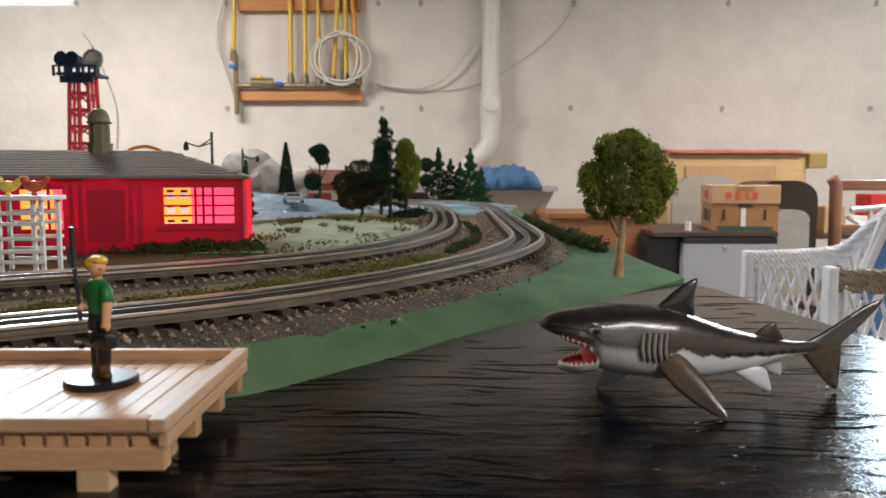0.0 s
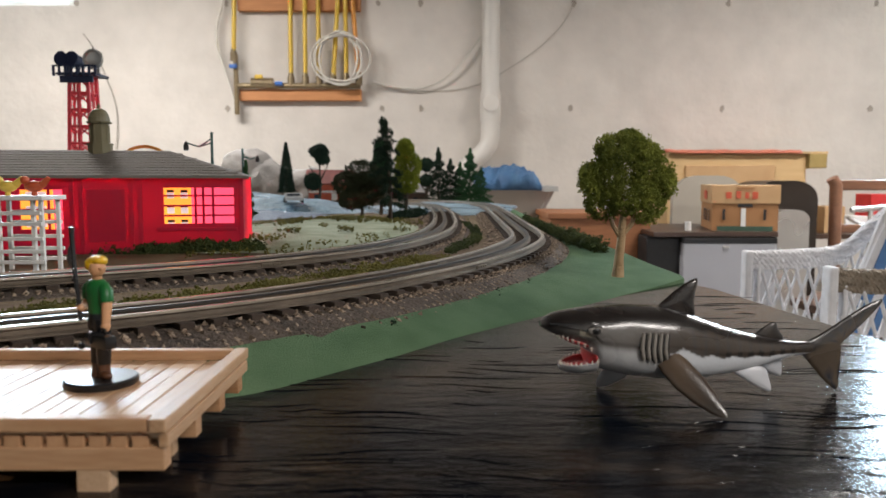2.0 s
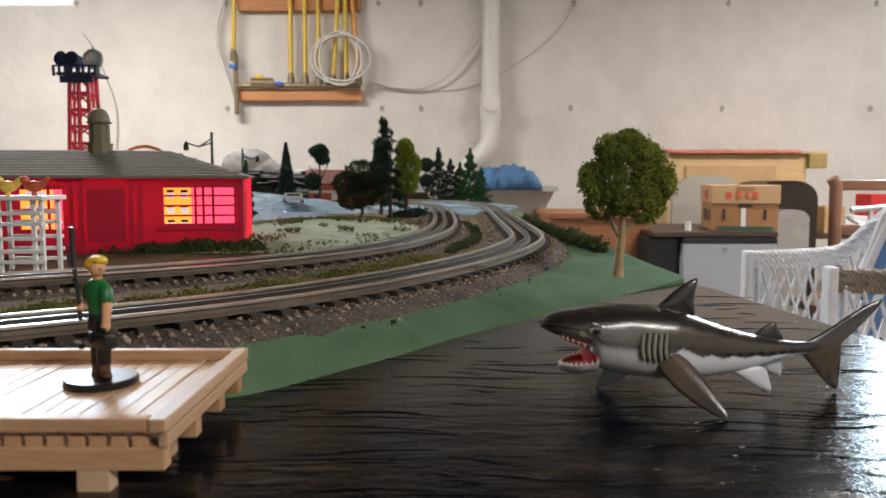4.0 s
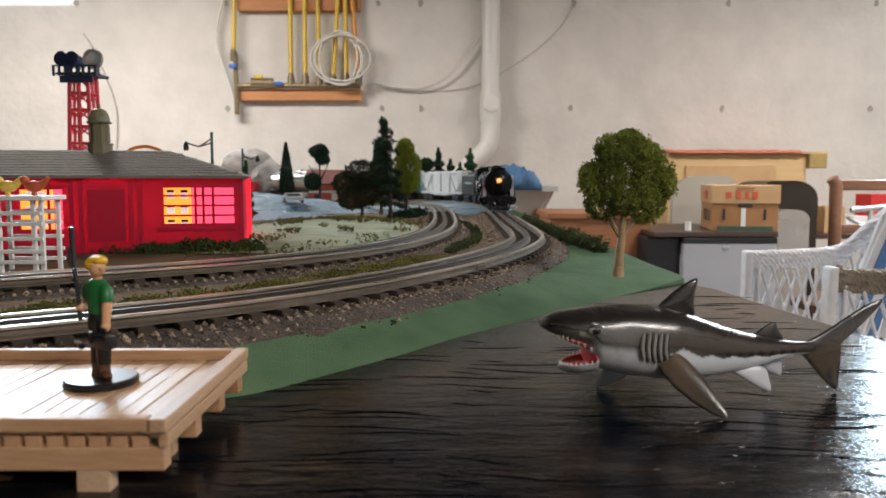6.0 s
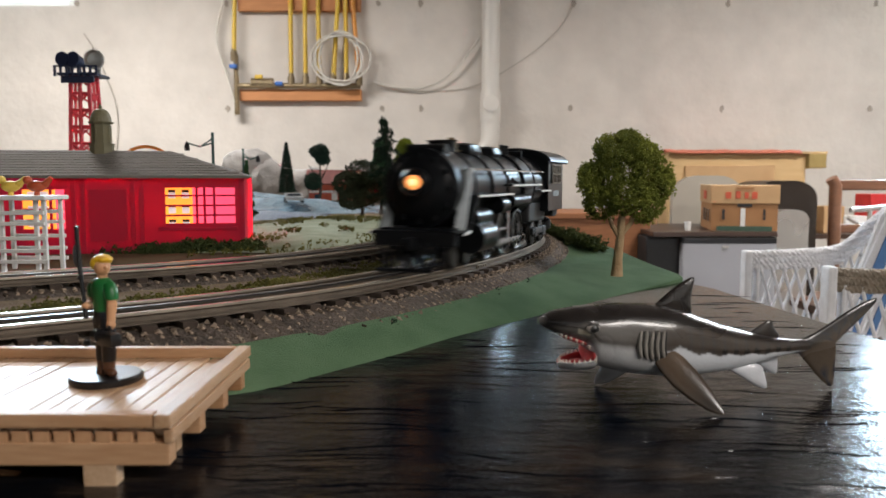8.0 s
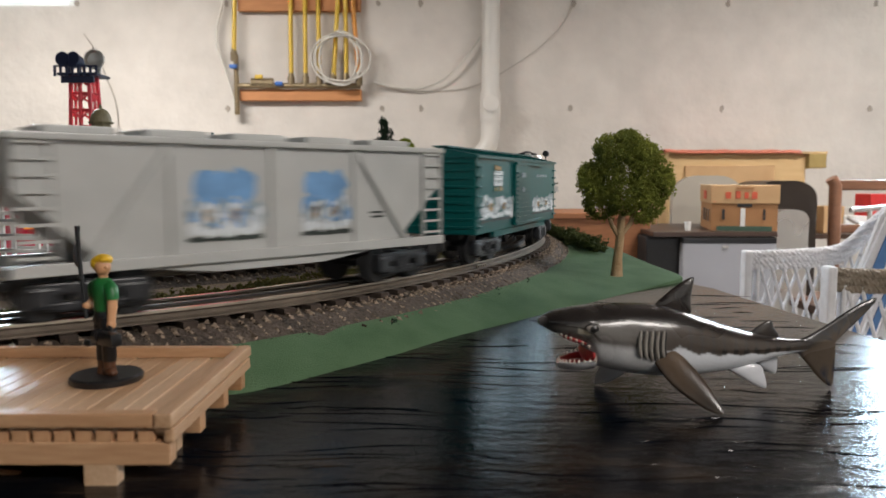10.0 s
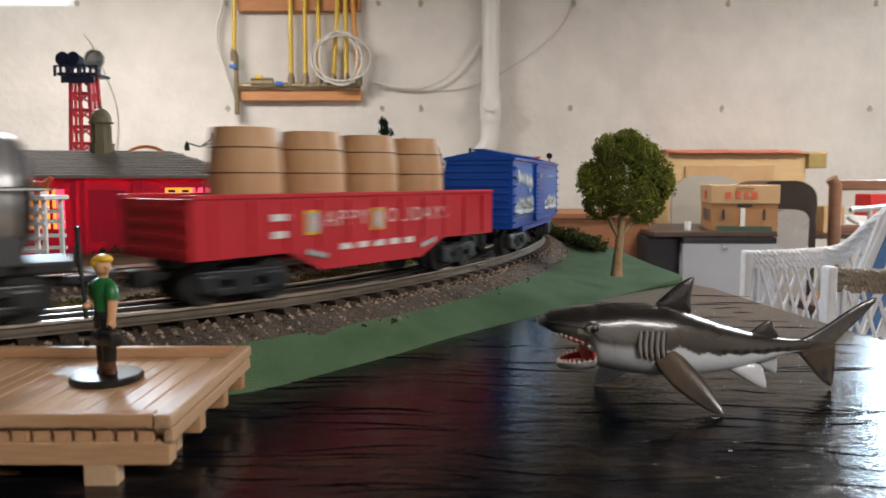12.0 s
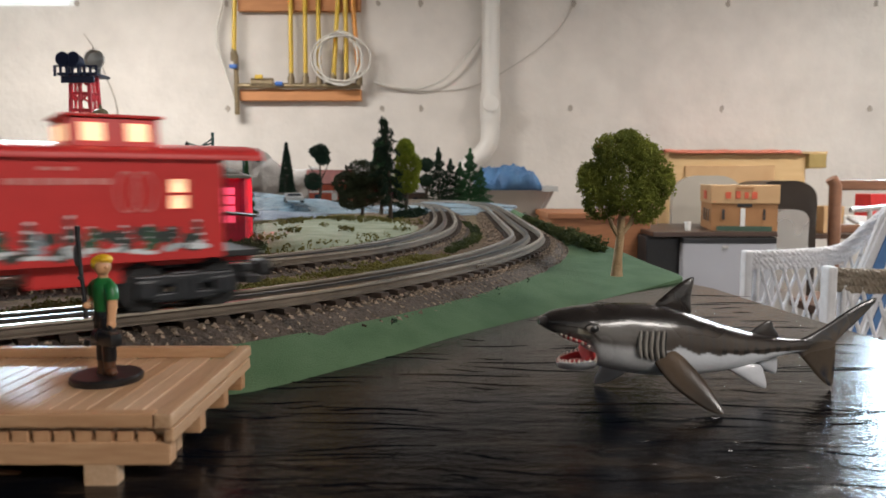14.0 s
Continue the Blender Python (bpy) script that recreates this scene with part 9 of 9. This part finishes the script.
def tender():
    L, W = 0.205, 0.058
    t = thing("tender", "black toy coal tender behind the locomotive", "toy tender")
    b = B()
    box(b, (L, W, 0.046), (0, 0, 0.0475), bevel=0.002)
    body = part("body", b, "black_metal", t)
    b = B()
    box(b, (L * 0.55, W - 0.006, 0.006), (0.035, 0, 0.0735), bevel=0.001)
    part("coal_bunker", b, "black_metal", t)
    rnd = random.Random(12)
    b = B()
    for _ in range(90):
        ball(b, (0.035 + rnd.uniform(-0.05, 0.05), rnd.uniform(-0.022, 0.022), 0.0765 + rnd.uniform(0, 0.004)), rnd.uniform(0.002, 0.004), 1, (1, 1, 0.8))
    part("coal", b, "dull_black", t, "heaped coal")
    for s in (-1, 1):
        bars(body, -0.055, 0.055, 0.0470, 0.0530, s * (W / 2 + 0.0002), "art_grey", 8, 14)
        b = B()
        box(b, (L, 0.002, 0.002), (0, s * (W / 2 + 0.0006), 0.0690))
        part("white_edge", b, "art_grey", t)
    b = B()
    box(b, (L + 0.006, W - 0.004, 0.004), (0, 0, 0.0225), bevel=0.001)
    part("underframe", b, "dull_black", t)
    return t, add_trucks(t, 0.062, L / 2 + 0.006), 0.062


def shorten(made, k):
    """Brings a car to its true length; its trucks and barrels keep their shape."""
    t, trucks, half = made
    for o in t.children_recursive:
        if o.data in (TRUCK, WHEELS):
            continue
        if o.name.startswith(("barrel", "groove")):
            cx = sum(v.co.x for v in o.data.vertices) / len(o.data.vertices)
            o.data.transform(Matrix.Translation((cx * (k - 1), 0, 0)))
        else:
            o.data.transform(Matrix.Diagonal((k, 1, 1, 1)))
    out = []
    for tr, x in trucks:
        tr.matrix_basis = pose(x * k, 0, 0)
        out.append((tr, x * k))
    return t, out, half * k


LOCO, DRIVERS, RODS = locomotive()
# distance of each car's middle behind the pilot of the engine
CARS = [(LOCO, [], 0.100, 0.172)]
CARS.append((*shorten(tender(), 0.90), 0.4450))
CARS.append((*shorten(hopper(), 0.86), 0.6905))
CARS.append((*shorten(boxcar("green_boxcar", "green_box", "dark green toy boxcar with snowy white animal print", 70), 0.80), 0.9625))
CARS.append((*shorten(tank(), 0.90), 1.2345))
CARS.append((*shorten(gondola(), 0.79), 1.5065))
CARS.append((*shorten(boxcar("blue_boxcar", "blue_box", "bright blue toy boxcar with snowy print and white title", 170), 0.80), 1.7785))
CARS.append((*shorten(caboose(), 0.72), 2.0060))

START = arc_at(OUTER, OUTER_S, -0.078, 0.398)


def run_at(t):
    """How far the engine's pilot has come past the start mark at t seconds."""
    return float(np.interp(t, RUN_T, RUN_S))


def eased(ts, ss):
    """The run sampled finely and smoothed, so that the speed changes gently."""
    t = np.linspace(ts[0], ts[-1], 281)
    v = np.interp(t, ts, ss)
    k = np.ones(9) / 9
    return t, np.convolve(np.pad(v, 4, mode="reflect", reflect_type="odd"), k, "valid")


RUN_T, RUN_S = eased([0.0, 3.0, 5.5, 6.5, 7.5, 8.2, 10.3, 11.0, 12.0, 12.5, 13.5, 14.0], [-4.37, -2.72, -1.30, -0.765, -0.30, 0.016, 0.832, 1.093, 1.468, 1.650, 1.971, 2.127])


def motions():
    times = [i * 0.2 for i in range(71)]
    for t, trucks, half, back in CARS:
        rows, truck_rows = [], [[] for _ in trucks]
        for tm in times:
            s = START + run_at(tm) - back
            xa, ya = on_path(OUTER, OUTER_S, s + half)
            xb, yb = on_path(OUTER, OUTER_S, s - half)
            head = math.degrees(math.atan2(ya - yb, xa - xb))
            rows.append((tm, pose((xa + xb) / 2, (ya + yb) / 2, RAIL, 0, 0, head)))
            for k, (tr, x) in enumerate(trucks):
                c = s + math.copysign(half, x)
                x1, y1 = on_path(OUTER, OUTER_S, c + 0.015)
                x0, y0 = on_path(OUTER, OUTER_S, c - 0.015)
                a = (math.degrees(math.atan2(y1 - y0, x1 - x0)) - head + 180) % 360 - 180
                truck_rows[k].append((tm, pose(x, 0, 0, 0, 0, a)))
        walk(t, rows)
        for (tr, x), r in zip(trucks, truck_rows):
            walk(tr, r)
    # the engine's driving wheels roll, and the rods go round with the crank pins
    fine = [i / 30 for i in range(0, 421)]
    seen = [tm for tm in fine if tm <= 0.001 or 5.0 < tm < 11.0 or tm >= 13.99]
    wheel_rows = [[] for _ in DRIVERS]
    rod_rows = [[] for _ in RODS]
    turn = run_at(5.0334) / 0.0175
    for tm in seen:
        if 5.0 < tm < 11.0:
            turn = run_at(tm) / 0.0175
        a = turn
        for k, x in enumerate((0.062, 0.020, -0.022)):
            wheel_rows[k].append((tm, pose(x, 0, 0.0175) @ Matrix.Rotation(a, 4, "Y")))
        for k in range(len(RODS)):
            rod_rows[k].append((tm, pose(0.0085 * math.cos(a), 0, 0.0175 - 0.0085 * math.sin(a))))
    for w, r in zip(DRIVERS, wheel_rows):
        walk(w, r)
    for w, r in zip(RODS, rod_rows):
        walk(w, r)


motions()
